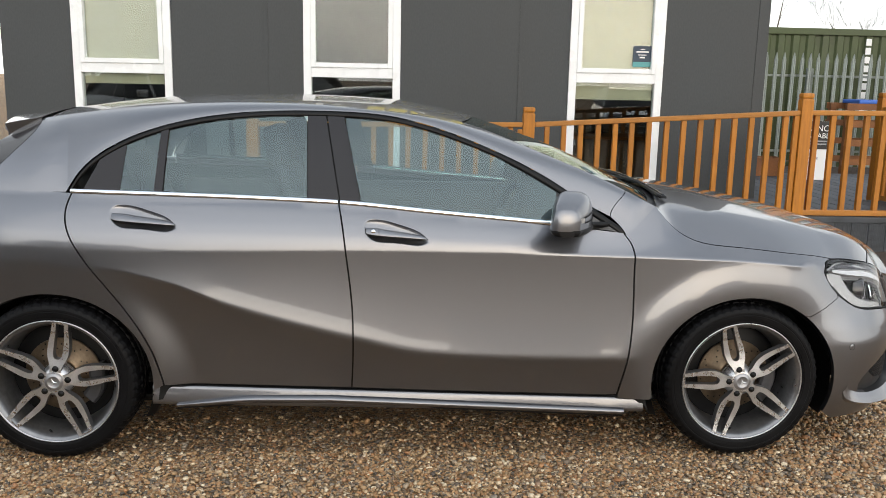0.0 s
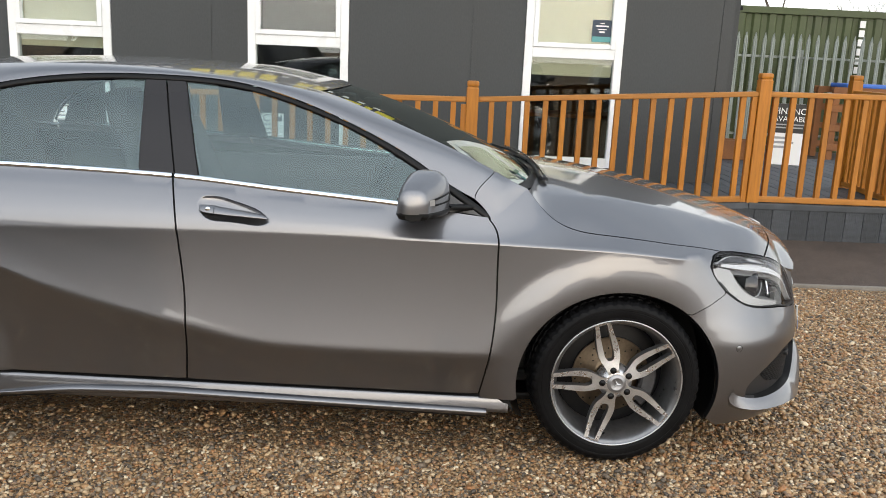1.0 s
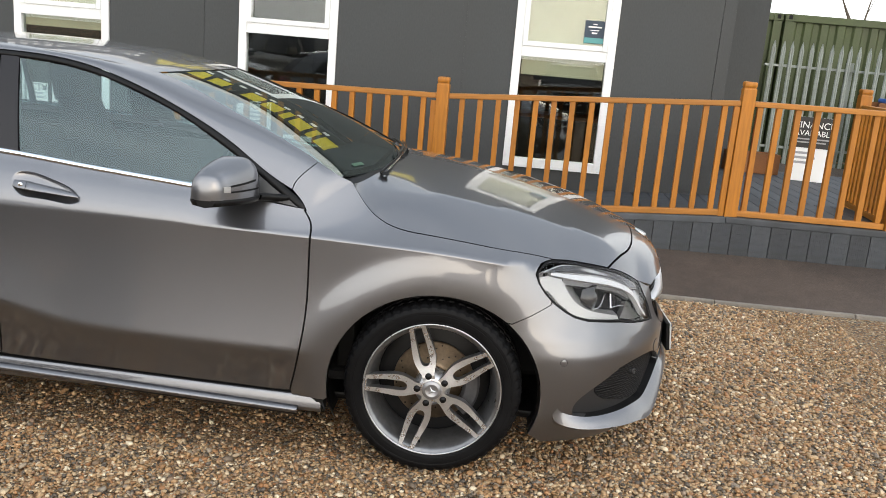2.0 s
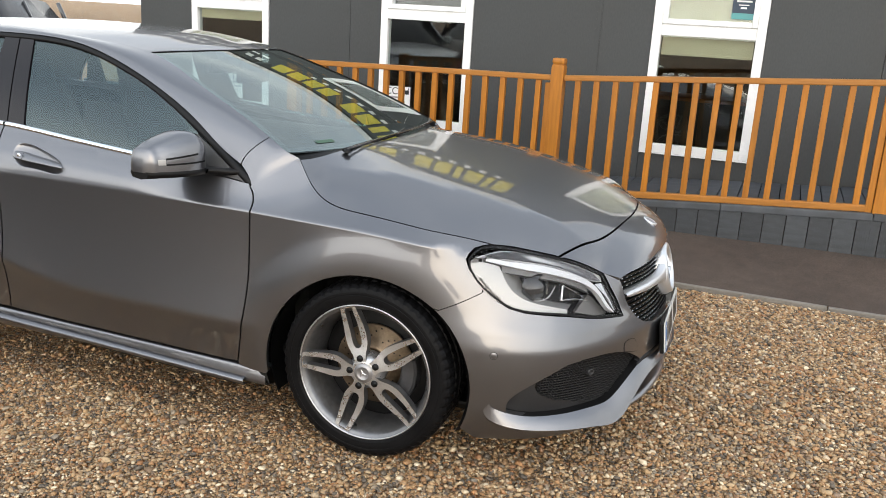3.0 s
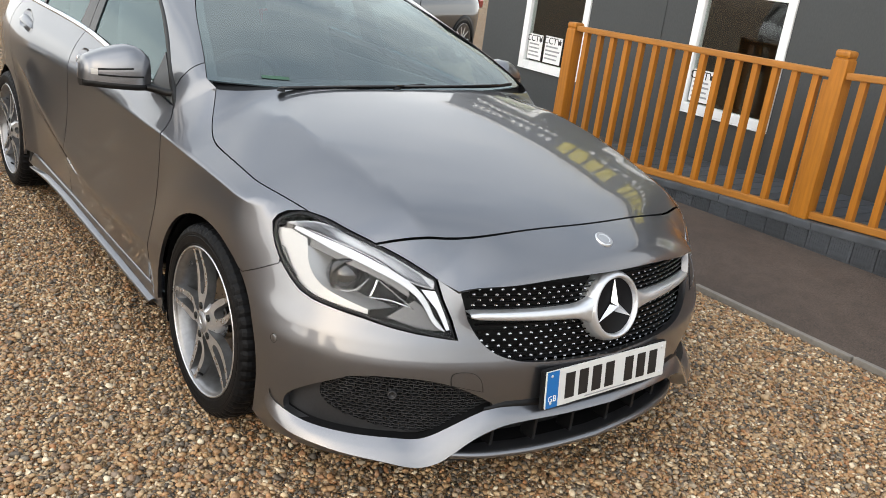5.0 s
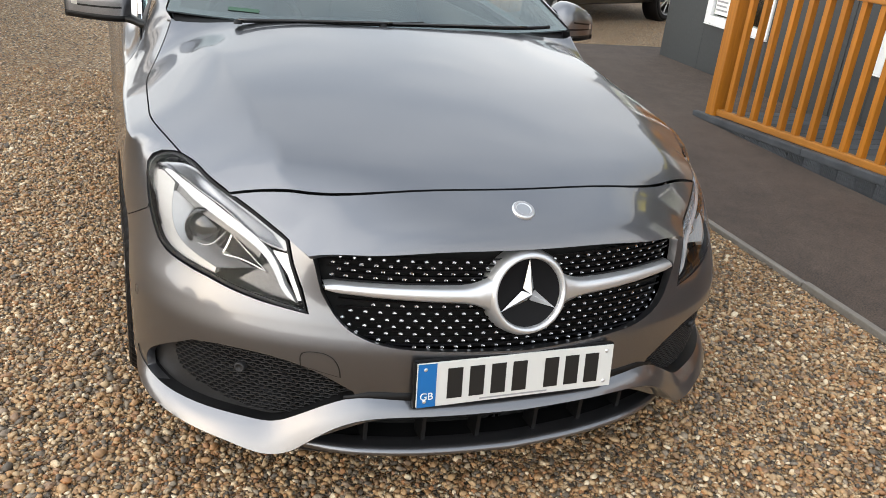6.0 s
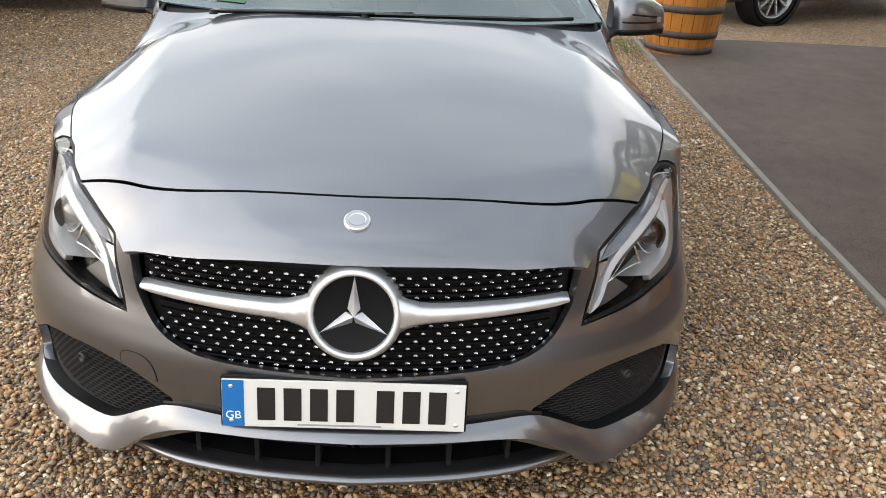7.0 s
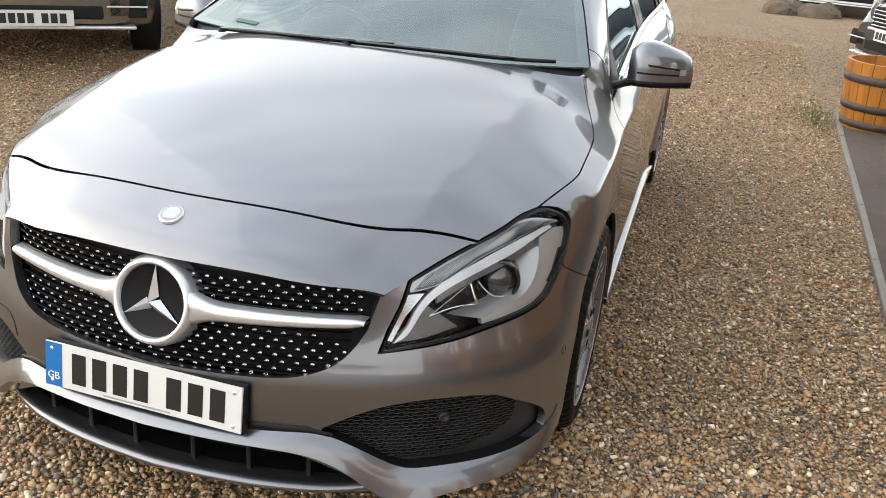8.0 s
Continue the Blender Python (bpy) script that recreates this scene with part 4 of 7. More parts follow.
def far_from(px, py, poly, gap):
    p = np.array(poly)
    ok = np.ones(px.shape, bool)
    for x, y in p:
        ok &= (px - x) ** 2 + (py - y) ** 2 > gap * gap
    return ok


def panel_mesh(name, outline, func, mat, res=0.022, holes=(), lines=(), thick=0.014, mirror=False, outward=None, offset=0.0, rim=True):
    """A sheet cut from the surface func(u, v) along an outline, with turned-in edges and the surface's own normals."""
    out = resample(outline, res)
    hol = [resample(h, res) for h in holes]
    lin = [resample(l, res, False) for l in lines]
    verts, edges = [], []
    for loop in (out, *hol):
        b = len(verts)
        verts += loop
        edges += [(b + i, b + (i + 1) % len(loop)) for i in range(len(loop))]
    for l in lin:
        b = len(verts)
        verts += l
        edges += [(b + i, b + i + 1) for i in range(len(l) - 1)]
    o = np.array(out)
    lo, hi = o.min(0), o.max(0)
    gx, gy = np.meshgrid(np.arange(lo[0] + res * .37, hi[0], res), np.arange(lo[1] + res * .41, hi[1], res))
    gx, gy = gx.ravel(), gy.ravel()
    ok = inside(gx, gy, out)
    for h in hol:
        ok &= ~inside(gx, gy, h)
    gx, gy = gx[ok], gy[ok]
    ok = far_from(gx, gy, [p for l in (out, *hol, *lin) for p in l], res * .6)
    verts += [np.array(p) for p in zip(gx[ok], gy[ok])]
    r = delaunay_2d_cdt([Vector((float(p[0]), float(p[1]))) for p in verts], edges, [], 1, 1e-6)
    uv = np.array([tuple(v) for v in r[0]])
    tri = np.array([f for f in r[2] if len(f) == 3])
    cen = uv[tri].mean(1)
    ok = inside(cen[:, 0], cen[:, 1], out)
    for h in hol:
        ok &= ~inside(cen[:, 0], cen[:, 1], h)
    tri = tri[ok]
    p = func(uv[:, 0], uv[:, 1])
    e = 0.0025
    du = func(uv[:, 0] + e, uv[:, 1]) - func(uv[:, 0] - e, uv[:, 1])
    dv = func(uv[:, 0], uv[:, 1] + e) - func(uv[:, 0], uv[:, 1] - e)
    nor = np.cross(du, dv)
    nor /= np.maximum(np.linalg.norm(nor, axis=1)[:, None], 1e-9)
    if np.dot(nor.mean(0), outward if outward is not None else (0, -1, .2)) < 0:
        nor = -nor
    p = p + nor * offset
    fn = np.cross(p[tri[:, 1]] - p[tri[:, 0]], p[tri[:, 2]] - p[tri[:, 0]])
    flip = (fn * nor[tri[:, 0]]).sum(1) < 0
    tri[flip] = tri[flip][:, ::-1]
    vs, ns, fs = [*p], [*nor], [tuple(t) for t in tri]
    if rim:
        count = {}
        for a, b, c in tri:
            for q in ((a, b), (b, c), (c, a)):
                count[q] = 1
        border = [q for q in count if (q[1], q[0]) not in count]
        made = {}
        for a, b in border:
            for v in (a, b):
                if v not in made:
                    made[v] = (len(vs), len(vs) + 1)
                    vs += [p[v], p[v] - nor[v] * thick]
                    ns += [None, None]
            d = np.cross(p[b] - p[a], nor[a])
            for v in (a, b):
                for k in made[v]:
                    ns[k] = d if ns[k] is None else ns[k] + d
            fs.append((made[b][0], made[a][0], made[a][1], made[b][1]))
    vs, ns = np.array(vs), np.array(ns, float)
    ns /= np.maximum(np.linalg.norm(ns, axis=1)[:, None], 1e-9)
    if mirror:
        vs, ns = vs * (1, -1, 1), ns * (1, -1, 1)
        fs = [f[::-1] for f in fs]
    me = mesh_of(name, vs, fs, mat, True)
    me.normals_split_custom_set_from_vertices([tuple(n) for n in ns])
    return me


def edged(pts):
    """Like sx, with points added where the outline crosses the two feature lines."""
    out = []
    for a, b in zip(pts, list(pts[1:]) + [pts[0]]):
        out.append(a)
        cuts = []
        for line in (ZU, ZL):
            for o in (-.007, 0, .007):
                fa, fb = a[1] - float(line(a[0])) - o, b[1] - float(line(b[0])) - o
                if fa * fb < 0 and abs(fa - fb) > 1e-5:
                    t = fa / (fa - fb)
                    if .02 < t < .98:
                        cuts.append((t, (a[0] + (b[0] - a[0]) * t, a[1] + (b[1] - a[1]) * t)))
        out += [c for _, c in sorted(cuts)]
    return sx(out)


def sx(pts):
    """Outline points given as (x, z) into (s, z)."""
    return [(float(s_x(x)), z) for x, z in pts]


def arch(cx, a0, a1, n=40, grow=0.0):
    return [(cx + (.378 + grow) * math.cos(radians(a)), HUBZ + (.350 + grow) * math.sin(radians(a))) for a in np.linspace(a0, a1, n)]


def curve2(pts, n=8):
    return [tuple(p) for p in spline(pts, n)]


car = thing("hatchback_car", "grey metallic five-door hatchback parked on the gravel", "car")


def put(name, me, parent=None, label=""):
    return part(name, me, parent or car, label)


FSEAM = curve2([(.856, .899), (.880, .866), (.888, .80), (.890, .586), (.872, .40), (.845, .262)])       # door to wing
BSEAM = curve2([(-.268, 1.004), (-.252, .93), (-.236, .82), (-.212, .612), (-.208, .45), (-.214, .290)])
RSEAM = curve2([(-1.276, 1.036), (-1.284, .985), (-1.232, .836), (-1.116, .674), (-.998, .496), (-.945, .36), (-.933, .308)])
CREASE = [(x, float(ZU(x))) for x in np.linspace(-1.75, 1.62, 60)]
SWEEP = [(x, float(ZL(x))) for x in np.linspace(-1.18, .88, 50)]


def clip_line(line, x0, x1, pad=.007):
    """The stretch of a feature line between two bounds, as close rows: the sweep turns more gently than the crease."""
    xa, za = [p[0] for p in line], [p[1] for p in line]
    ends = [(x, float(np.interp(x, xa, za))) for x in (x0 + pad, x1 - pad) if xa[0] < x < xa[-1]]
    pts = sorted([(x, z) for x, z in line if x0 + pad + .02 < x < x1 - pad - .02] + ends)
    return [sx([(x, z + o) for x, z in pts]) for o in ((-.028, -.019, -.010, 0, .010, .019, .028) if line is SWEEP else (-.007, 0, .007))]


def seam_x(seam, z):
    q = sorted((p[1], p[0]) for p in seam)
    return float(np.interp(z, [a for a, _ in q], [b for _, b in q]))


def belt(x0, x1, n=24, drop=0.0):
    return [(x, float(BELT(x)) - drop) for x in np.linspace(x0, x1, n)]


G = 0.0031      # half a shut gap


def shift(pts, dx):
    return [(x + dx, z) for x, z in pts]




RAILEND = []
HANDLES = [(-.045, .905), (-.995, .952)]
TEARDROP = curve2([(-.1245, .020), (-.118, .036), (-.092, .0455), (-.033, .040), (.033, .022), (.092, 0), (.122, -.023)], 3) + curve2([(.124, -.036), (.108, -.0445), (.055, -.0455), (-.033, -.037), (-.099, -.025), (-.1195, -.002)], 3)


def handle_hole(k):
    x, z = HANDLES[k]
    return sx([(x + u, z + v) for u, v in TEARDROP])



FOOT = [(.800, .968), (.818, .953), (.836, .936), (.851, .918), (.861, .902), (.884, .912), (.912, .932), (.945, .957), (.975, .980), (.996, 1.000)]      # where the pillar's foot meets the wing


def side_panels(mirror):
    """Doors, wing, rear quarter, sill and windows of one side."""
    def sheet(name, outline, mat, parent=None, label="", func=body, **k):
        return put(name, panel_mesh(name, outline, func, mat, mirror=mirror, **k), parent, label)
    low = lambda x: .303 - .024 * (x + .98) - (.012 if x > .3 else 0)
    # front door
    fd = shift(BSEAM, G)[::-1] + [] + belt(-.262, .850) + shift(FSEAM, -G) + [(x, float(np.interp(x, [-.21, .845], [.288, .258]))) for x in np.linspace(.8, -.18, 20)]
    lf = clip_line(CREASE, seam_x(BSEAM, .83), seam_x(FSEAM, .82)) + clip_line(SWEEP, seam_x(BSEAM, .49), seam_x(FSEAM, .41))
    door = sheet("front_door", edged(fd), PAINT, lines=lf, holes=[handle_hole(0)], label="grey front door")
    rd = shift(RSEAM, G)[::-1] + belt(-1.268, -.275) + shift(BSEAM, -G) + [(x, float(np.interp(x, [-.933, -.21], [.306, .288]))) for x in np.linspace(-.25, -.9, 16)]
    lr = clip_line(CREASE, -1.22, seam_x(BSEAM, .83)) + clip_line(SWEEP, -1.15, seam_x(BSEAM, .5))
    rdoor = sheet("rear_door", edged(rd), PAINT, lines=lr, holes=[handle_hole(1)], label="grey rear door")
    # front wing
    wing = shift(FSEAM, G)[::-1] + [(x, z) for x, z in FOOT[4:]] + [(x, z) for x, z in _line if x < 1.757] + [(1.72, .7965), (1.696, .791), (1.682, .776), (1.675, .757), (1.689, .727), (1.711, .697), (1.741, .668), (1.742, .656), (1.67, .618), (1.606, .588)]
    wing += arch(HUB + .004, 52, 190) + [(.972, .246), (.85, .246)]
    sheet("front_wing", edged(wing), PAINT, lines=clip_line(CREASE, seam_x(FSEAM, .82), 1.64), label="grey front wing over the wheel")
    # rear quarter up to the belt, round to the lamp
    quart = shift(RSEAM, -G) + [(-.975, .285)] + arch(-HUB, -8, 172)
    quart += [(-1.735, .40), (-1.735, .62), (-1.72, .80), (-1.66, .93), (-1.62, 1.045), (-1.45, 1.043)]
    sheet("rear_quarter", edged(quart), PAINT, lines=clip_line(CREASE, -1.66, -1.25), label="grey rear wing")
    # sill with its blade
    rows = []
    for x in np.linspace(-.985, .957, 30):
        t, b = np.interp(x, [-.985, .957], [.299, .243]), np.interp(x, [-.985, .957], [.219, .182])
        y = [(.800, t + .004), (.848, t - .001), (.855, t - .004), (.858, t - .010), (.860, t - .016), (.8665, b + .018), (.867, b + .010), (.862, b + .002), (.846, b - .002), (.74, b - .03)]
        rows.append([(x, (1 if mirror else -1) * a, c) for a, c in y])
    sill = put("sill", grid_mesh("sill", rows, PAINT, True, flip=not mirror), None, "grey side skirt")
    for x in (-.985, .957):
        t, b = np.interp(x, [-.985, .957], [.299, .243]), np.interp(x, [-.985, .957], [.219, .182])
        put("sill_end", mesh_of("sill_end", [(x, (1 if mirror else -1) * a, c) for a, c in ((.74, t), (.846, t - .004), (.858, t - .012), (.866, (t + b) / 2), (.860, b + .012), (.846, b), (.74, b - .03))], [(0, 1, 2, 3, 4, 5, 6)], BLACK), sill)
    sg = 1 if mirror else -1
    bl = []
    for x in np.linspace(-.89, .875, 40):
        zc = np.interp(x, [-.89, -.6, -.3, .875], [.226, .244, .243, .190])
        hh = .0145 * min(1, (x + .892) / .25 + .15)
        hh2 = min(hh, .016)
        bl.append([(x, sg * a, c) for a, c in ((.862, zc + hh2), (.882, zc + hh2 * .6), (.888, zc), (.878, zc - .012), (.858, zc - .014))])
    put("blade", grid_mesh("blade", bl, PAINT, True, flip=not mirror), sill, "raised blade along the skirt")
    # black strip standing in for the shadow under the blade
    put("blade_shadow", grid_mesh("blade_shadow", [[(r[4][0], sg * .869, r[4][2] - .001), (r[4][0], sg * .860, r[4][2] - .012)] for r in bl], BLACK, True, flip=not mirror), sill)
    # chrome belt strip
    def strip(parent, x0, x1):
        rows = []
        for x in np.linspace(x0, x1, 30):
            z = float(BELT(x))
            p = glass(np.array(x), np.array(z))
            y = abs(p[1])
            rows.append([(x, sg * (y + a), z + c) for a, c in ((-.004, -.004), (.008, -.003), (.012, .004), (.009, .013), (-.004, .016))])
        put("chrome_strip", grid_mesh("chrome_strip", rows, CHROME, True, flip=not mirror), parent, "bright chrome belt strip")
    strip(door, -.262, .60)
    strip(rdoor, -1.276, -.272)
    # windows: outlines in side view
    dlo = np.array(curve2(DLOTOP, 8))
    dx, dz = dlo[::-1, 0], dlo[::-1, 1]
    def topz(x, drop=0.016):
        return float(np.interp(x, dx, dz)) - drop
    def pane_piece(name, x0b, x0t, x1b, x1t, mat, parent, label="", drop=.015, off=-.006, thick=.004):
        xs = np.linspace(x0t, x1t, 40)
        o = [(x0b, float(BELT(x0b)) + .010)] + [(x, max(topz(x, drop), float(BELT(x)) + .010)) for x in xs] + [(x1b, float(BELT(x1b)) + .010)]
        o += [(x, float(BELT(x)) + .010) for x in np.linspace(x1b, x0b, 20)[1:-1]]
        q = sheet(name, o, mat, parent, label, func=glass, res=.03, offset=off, thick=thick)
        if mat is CARGLASS:
            q.visible_shadow = False
        return q
    pane_piece("window_glass", -.180, -.252, .572, .592, CARGLASS, door, "clear glass reflecting the sky")
    pane_piece("window_glass", -.936, -.928, -.392, -.402, CARGLASS, rdoor, "clear glass reflecting the sky")
    pane_piece("quarter_glass", -1.235, -1.18, -.972, -.962, CARGLASS, rdoor)
    pane_piece("quarter_mask", -1.235, -1.18, -1.098, -1.085, PILLAR, rdoor, "black rear mask of the small rear pane", .013, -.003, .003)
    pane_piece("pillar_cover", -.262, -.322, -.184, -.256, PILLAR, door, "satin black door pillar", .013, -.001, .01)
    pane_piece("pillar_cover", -.389, -.399, -.268, -.328, PILLAR, rdoor, "satin black door pillar", .013, -.001, .01)
    # added black sheet stops daylight showing between the two covers
    pane_piece("pillar_backing", -.405, -.405, -.17, -.25, BLACK, rdoor, "black backing sheet added to keep the gap between the pillar covers dark", .03, -.018, .004)
    pane_piece("glass_bar", -.969, -.959, -.939, -.931, PILLAR, rdoor, "", .013, 0, .01)
    # black seal round the window opening
    ring = [tuple(p) for p in dlo if p[1] > float(BELT(p[0])) + .004]
    rows = []
    for (x, z) in ring:
        a, b, c = (glass(np.array(x), np.array(z - k * (1 + .6 * float(step(.3, .6, x))))) for k in (-.004, .007, .015))
        rows.append([(p[0], sg * abs(p[1]) + sg * o, p[2]) for p, o in ((a, -.012), (a, .001), (b, .003), (c, -.002), (c, -.014))])
    put("window_seal", grid_mesh("window_seal", rows, BLACK, True, flip=mirror), door, "black rubber window seal")
    # mirror sail
    tri = [(.600, float(BELT(.60)) + .008), (.588, topz(.588, .03)), (.66, topz(.66, .026)), (.76, topz(.76, .024)), (.857, .904), (.80, float(BELT(.8)) + .003), (.70, float(BELT(.7)) + .004)]
    sheet("mirror_sail", tri, SAIL, door, "grey plastic triangle behind the mirror", func=glass, res=.02, offset=-.001)
    # pillar and roof rail: from the window top over to the roof's edge
    lower = spline([(*q,) for q in [(.800, .968), (.72, 1.008), (.59, 1.090), (.40, 1.188), (.17, 1.278), (-.05, 1.335), (-.33, 1.354), (-.49, 1.353), (-.71, 1.337), (-.93, 1.295), (-1.145, 1.207), (-1.252, 1.115), (-1.295, 1.040)]], 12)
    lower = list(lower) + [np.array(q) for q in ((-1.36, 1.043), (-1.45, 1.043), (-1.54, 1.044), (-1.62, 1.045))]
    lo3 = np.array([glass(np.array(x), np.array(z)) for x, z in lower])
    lo3[:, 1] = np.abs(lo3[:, 1]) + .002 + .0045 * step(-1.29, -1.34, lo3[:, 0])
    lo3[:, 2] -= .004 * step(-1.29, -1.34, lo3[:, 0])
    n = len(lo3)
    # match each lower point with a point of the roof edge by x
    ex = ROOFEDGE[::-1]
    rows = []
    for p in lo3:
        x = p[0]
        tx = np.interp(x, [-1.62, -1.295, -.93, .17, .4, .8], [-1.47, -1.34, -1.0, .235, .48, .872])
        q = np.array([np.interp(tx, ex[:, 0], ex[:, k]) for k in range(3)])
        k = float(step(-1.29, -1.36, x))
        t0 = np.array((0.0, -.42 + .08 * k, .90 + .03 * k))
        t1 = np.array((0.0, -.93, .20))
        L = np.linalg.norm(q - p)
        row = []
        for t in np.linspace(0, 1, 13):
            h00, h10, h01, h11 = 2 * t ** 3 - 3 * t ** 2 + 1, t ** 3 - 2 * t ** 2 + t, -2 * t ** 3 + 3 * t ** 2, t ** 3 - t ** 2
            w = h00 * p + h10 * L * t0 + h01 * q + h11 * L * t1
            row.append((w[0] + .05 * float(step(-1.42, -1.62, x)) * math.sin(math.pi * t), sg * w[1], w[2]))
        rows.append(row)
    RAILEND.append([tuple(q) for q in rows[-1]])
    # the foot of the pillar runs smoothly into the wing and ends at the bonnet's rear corner
    corner = body(s_x(1.0), 1.002)
    corner = np.array((corner[0], abs(corner[1]), corner[2]))
    foot = []
    for i, (x, z) in enumerate(FOOT):
        t = i / (len(FOOT) - 1)
        p, px, pz = (np.array(body(s_x(x + a), z + b)) * (1, -1, 1) for a, b in ((0, 0), (.004, 0), (0, .004)))
        nrm = np.cross(px - p, pz - p)
        nrm /= np.linalg.norm(nrm)
        w = min(t / .85, 1.0)
        q = np.array([np.interp(.872 + .083 * w, ex[:, 0], ex[:, k]) for k in range(3)])
        q = q + (corner - q) * max(0.0, (t - .85) / .15)
        L = np.linalg.norm(q - p)
        t0 = (q - p) - nrm * np.dot(q - p, nrm)
        t0 = t0 / (np.linalg.norm(t0) + 1e-9)
        t1 = np.array((0.0, -.93, .20)) * (1 - t) + (q - p) / (L + 1e-9) * t
        row = []
        for j, u in enumerate(np.linspace(0, 1, 13)):
            h00, h10, h01, h11 = 2 * u ** 3 - 3 * u ** 2 + 1, u ** 3 - 2 * u ** 2 + u, -2 * u ** 3 + 3 * u ** 2, u ** 3 - u ** 2
            row.append(h00 * p + h10 * L * t0 + h01 * q + h11 * L * t1)
        foot.append(row)
    join = [np.array((p[0] + .003, abs(p[1]) - .0004, p[2] - .002)) - f for p, f in zip(rows[0], foot[0])]
    foot = [[tuple((f + d * max(0.0, 1 - i / 5) ** 1.5) * (1, sg, 1)) for f, d in zip(row, join)] for i, row in enumerate(foot)]
    put("pillar_foot", grid_mesh("pillar_foot", foot, PAINT, True, flip=mirror), None, "grey wing top running up to the windscreen pillar")
    put("roof_rail", grid_mesh("roof_rail", rows, PAINT, True, flip=not mirror), None, "grey windscreen pillar, roof rail and rear pillar")


def mirror_unit(mirror):
    sg = 1 if mirror else -1
    m = put("door_mirror", None, None, "grey door mirror with an indicator strip")
    # cap: a dome over a flat base line, lofted from the inner to the outer end
    base = .949
    shape = [(.655, .062, .098), (.652, .080, .120), (.648, .086, .130), (.642, .088, .130), (.635, .086, .125), (.627, .083, .117), (.618, .079, .108), (.609, .072, .098), (.600, .060, .084)]

    def section(t):
        i = min(int(t * 8), 7)
        k = t * 8 - i
        return [a * (1 - k) + b * k for a, b in zip(shape[i], shape[i + 1])]

    def skin(t, z):
        """How far forward the cap stands at height z."""
        xc, hx, hz = section(t)
        w = min(max((z - base) / hz, 0), .999) ** (1 / .62)
        return xc - .028 + hx * math.sqrt(1 - w * w) ** .62
    rows, under = [], []
    for t in np.linspace(0, 1, 17):
        xc, hx, hz = section(t)
        y = .822 + t * .190
        ring = []
        for k in range(21):
            a = math.pi * k / 20
            c, w = math.cos(a), math.sin(a)
            u = hx * math.copysign(abs(c) ** .62, c) * (1.0 if c > 0 else .80)
            ring.append((xc - .028 + u, sg * y, base + hz * w ** .62))
        rows.append(ring)
        if t == 1:
            for a_ in (15, 30, 45, 60, 75, 86):          # rounded outer end
                k_, o_ = .15 + .85 * math.cos(radians(a_)), .024 * math.sin(radians(a_))
                rows.append([(xc - .028 + (q[0] - xc + .028) * k_, sg * (y + o_), base + (q[2] - base) * k_) for q in ring])
        x0, x1 = ring[-1][0] - .003, ring[0][0] + .004
        under.append([(x1 - .004, sg * y, base + .003), (x1, sg * y, base - .003), (x1 - .008, sg * y, base - .018), ((x0 + x1) / 2, sg * y, base - .024), (x0 + .008, sg * y, base - .018), (x0, sg * y, base - .003), (x0 + .004, sg * y, base + .003)])
    e0 = under[-1][3][0]
    for k_, o_ in ((.93, .010), (.78, .018), (.50, .0225)):
        under.append([(e0 + (q[0] - e0) * k_, q[1] + sg * o_, q[2]) for q in under[16]])
    put("housing", grid_mesh("housing", rows, PAINT, True, flip=mirror), m, "grey painted mirror cap")
    put("lower_cap", grid_mesh("lower_cap", under, BLACK, True, flip=not mirror), m, "black base of the mirror")
    put("lower_cap_end", mesh_of("lower_cap_end", under[-1], [tuple(range(7))], BLACK), m)
    put("housing_end", mesh_of("housing_end", rows[-1], [tuple(range(21)) if mirror else tuple(range(21))[::-1]], PAINT, True), m)
    put("housing_inner", mesh_of("housing_inner", rows[0], [tuple(range(21))[::-1] if mirror else tuple(range(21))], BLACK), m)
    arm = []
    for y, x0, x1, z0, z1 in ((.772, .735, .815, .920, .944), (.80, .690, .785, .922, .946), (.822, .640, .735, .924, .950), (.845, .610, .715, .926, .950)):
        arm.append([(x0, sg * y, z1), (x0 + .006, sg * y, z0 + .006), ((x0 + x1) / 2, sg * y, z0), (x1 - .006, sg * y, z0 + .008), (x1, sg * y, z1), ((x0 + x1) / 2, sg * y, z1 + .004), (x0, sg * y, z1)])
    put("foot", grid_mesh("foot", arm, BLACK, True, flip=not mirror), m, "black mirror foot")
    for nm, mat, t0, t1, za, zb, h in (("slit", LAMPDARK, .34, .895, .995, 1.007, .0032), ("slit", LAMPDARK, .16, .895, .976, .979, .0030), ("indicator", LAMPPALE, .90, 1.0, .985, .985, .0095)):
        strip_ = []
        for t in np.linspace(t0, t1, 14):
            z, y = zb + (za - zb) * (t - t0) / (t1 - t0), .822 + t * .190
            strip_.append([(skin(t, z + k) + .0014, sg * (y + .0006), z + k) for k in (h, h * .4, -h * .4, -h)])
        put(nm, grid_mesh(nm, strip_, mat, True, flip=not mirror), m, "clear indicator lens" if nm == "indicator" else "")
    put("mirror_glass", mesh_of("mirror_glass", [(.572, sg * .845, .955), (.568, sg * 1.0, .952), (.570, sg * 1.0, 1.05), (.574, sg * .845, 1.055)], [(0, 1, 2, 3)], CHROME), m)


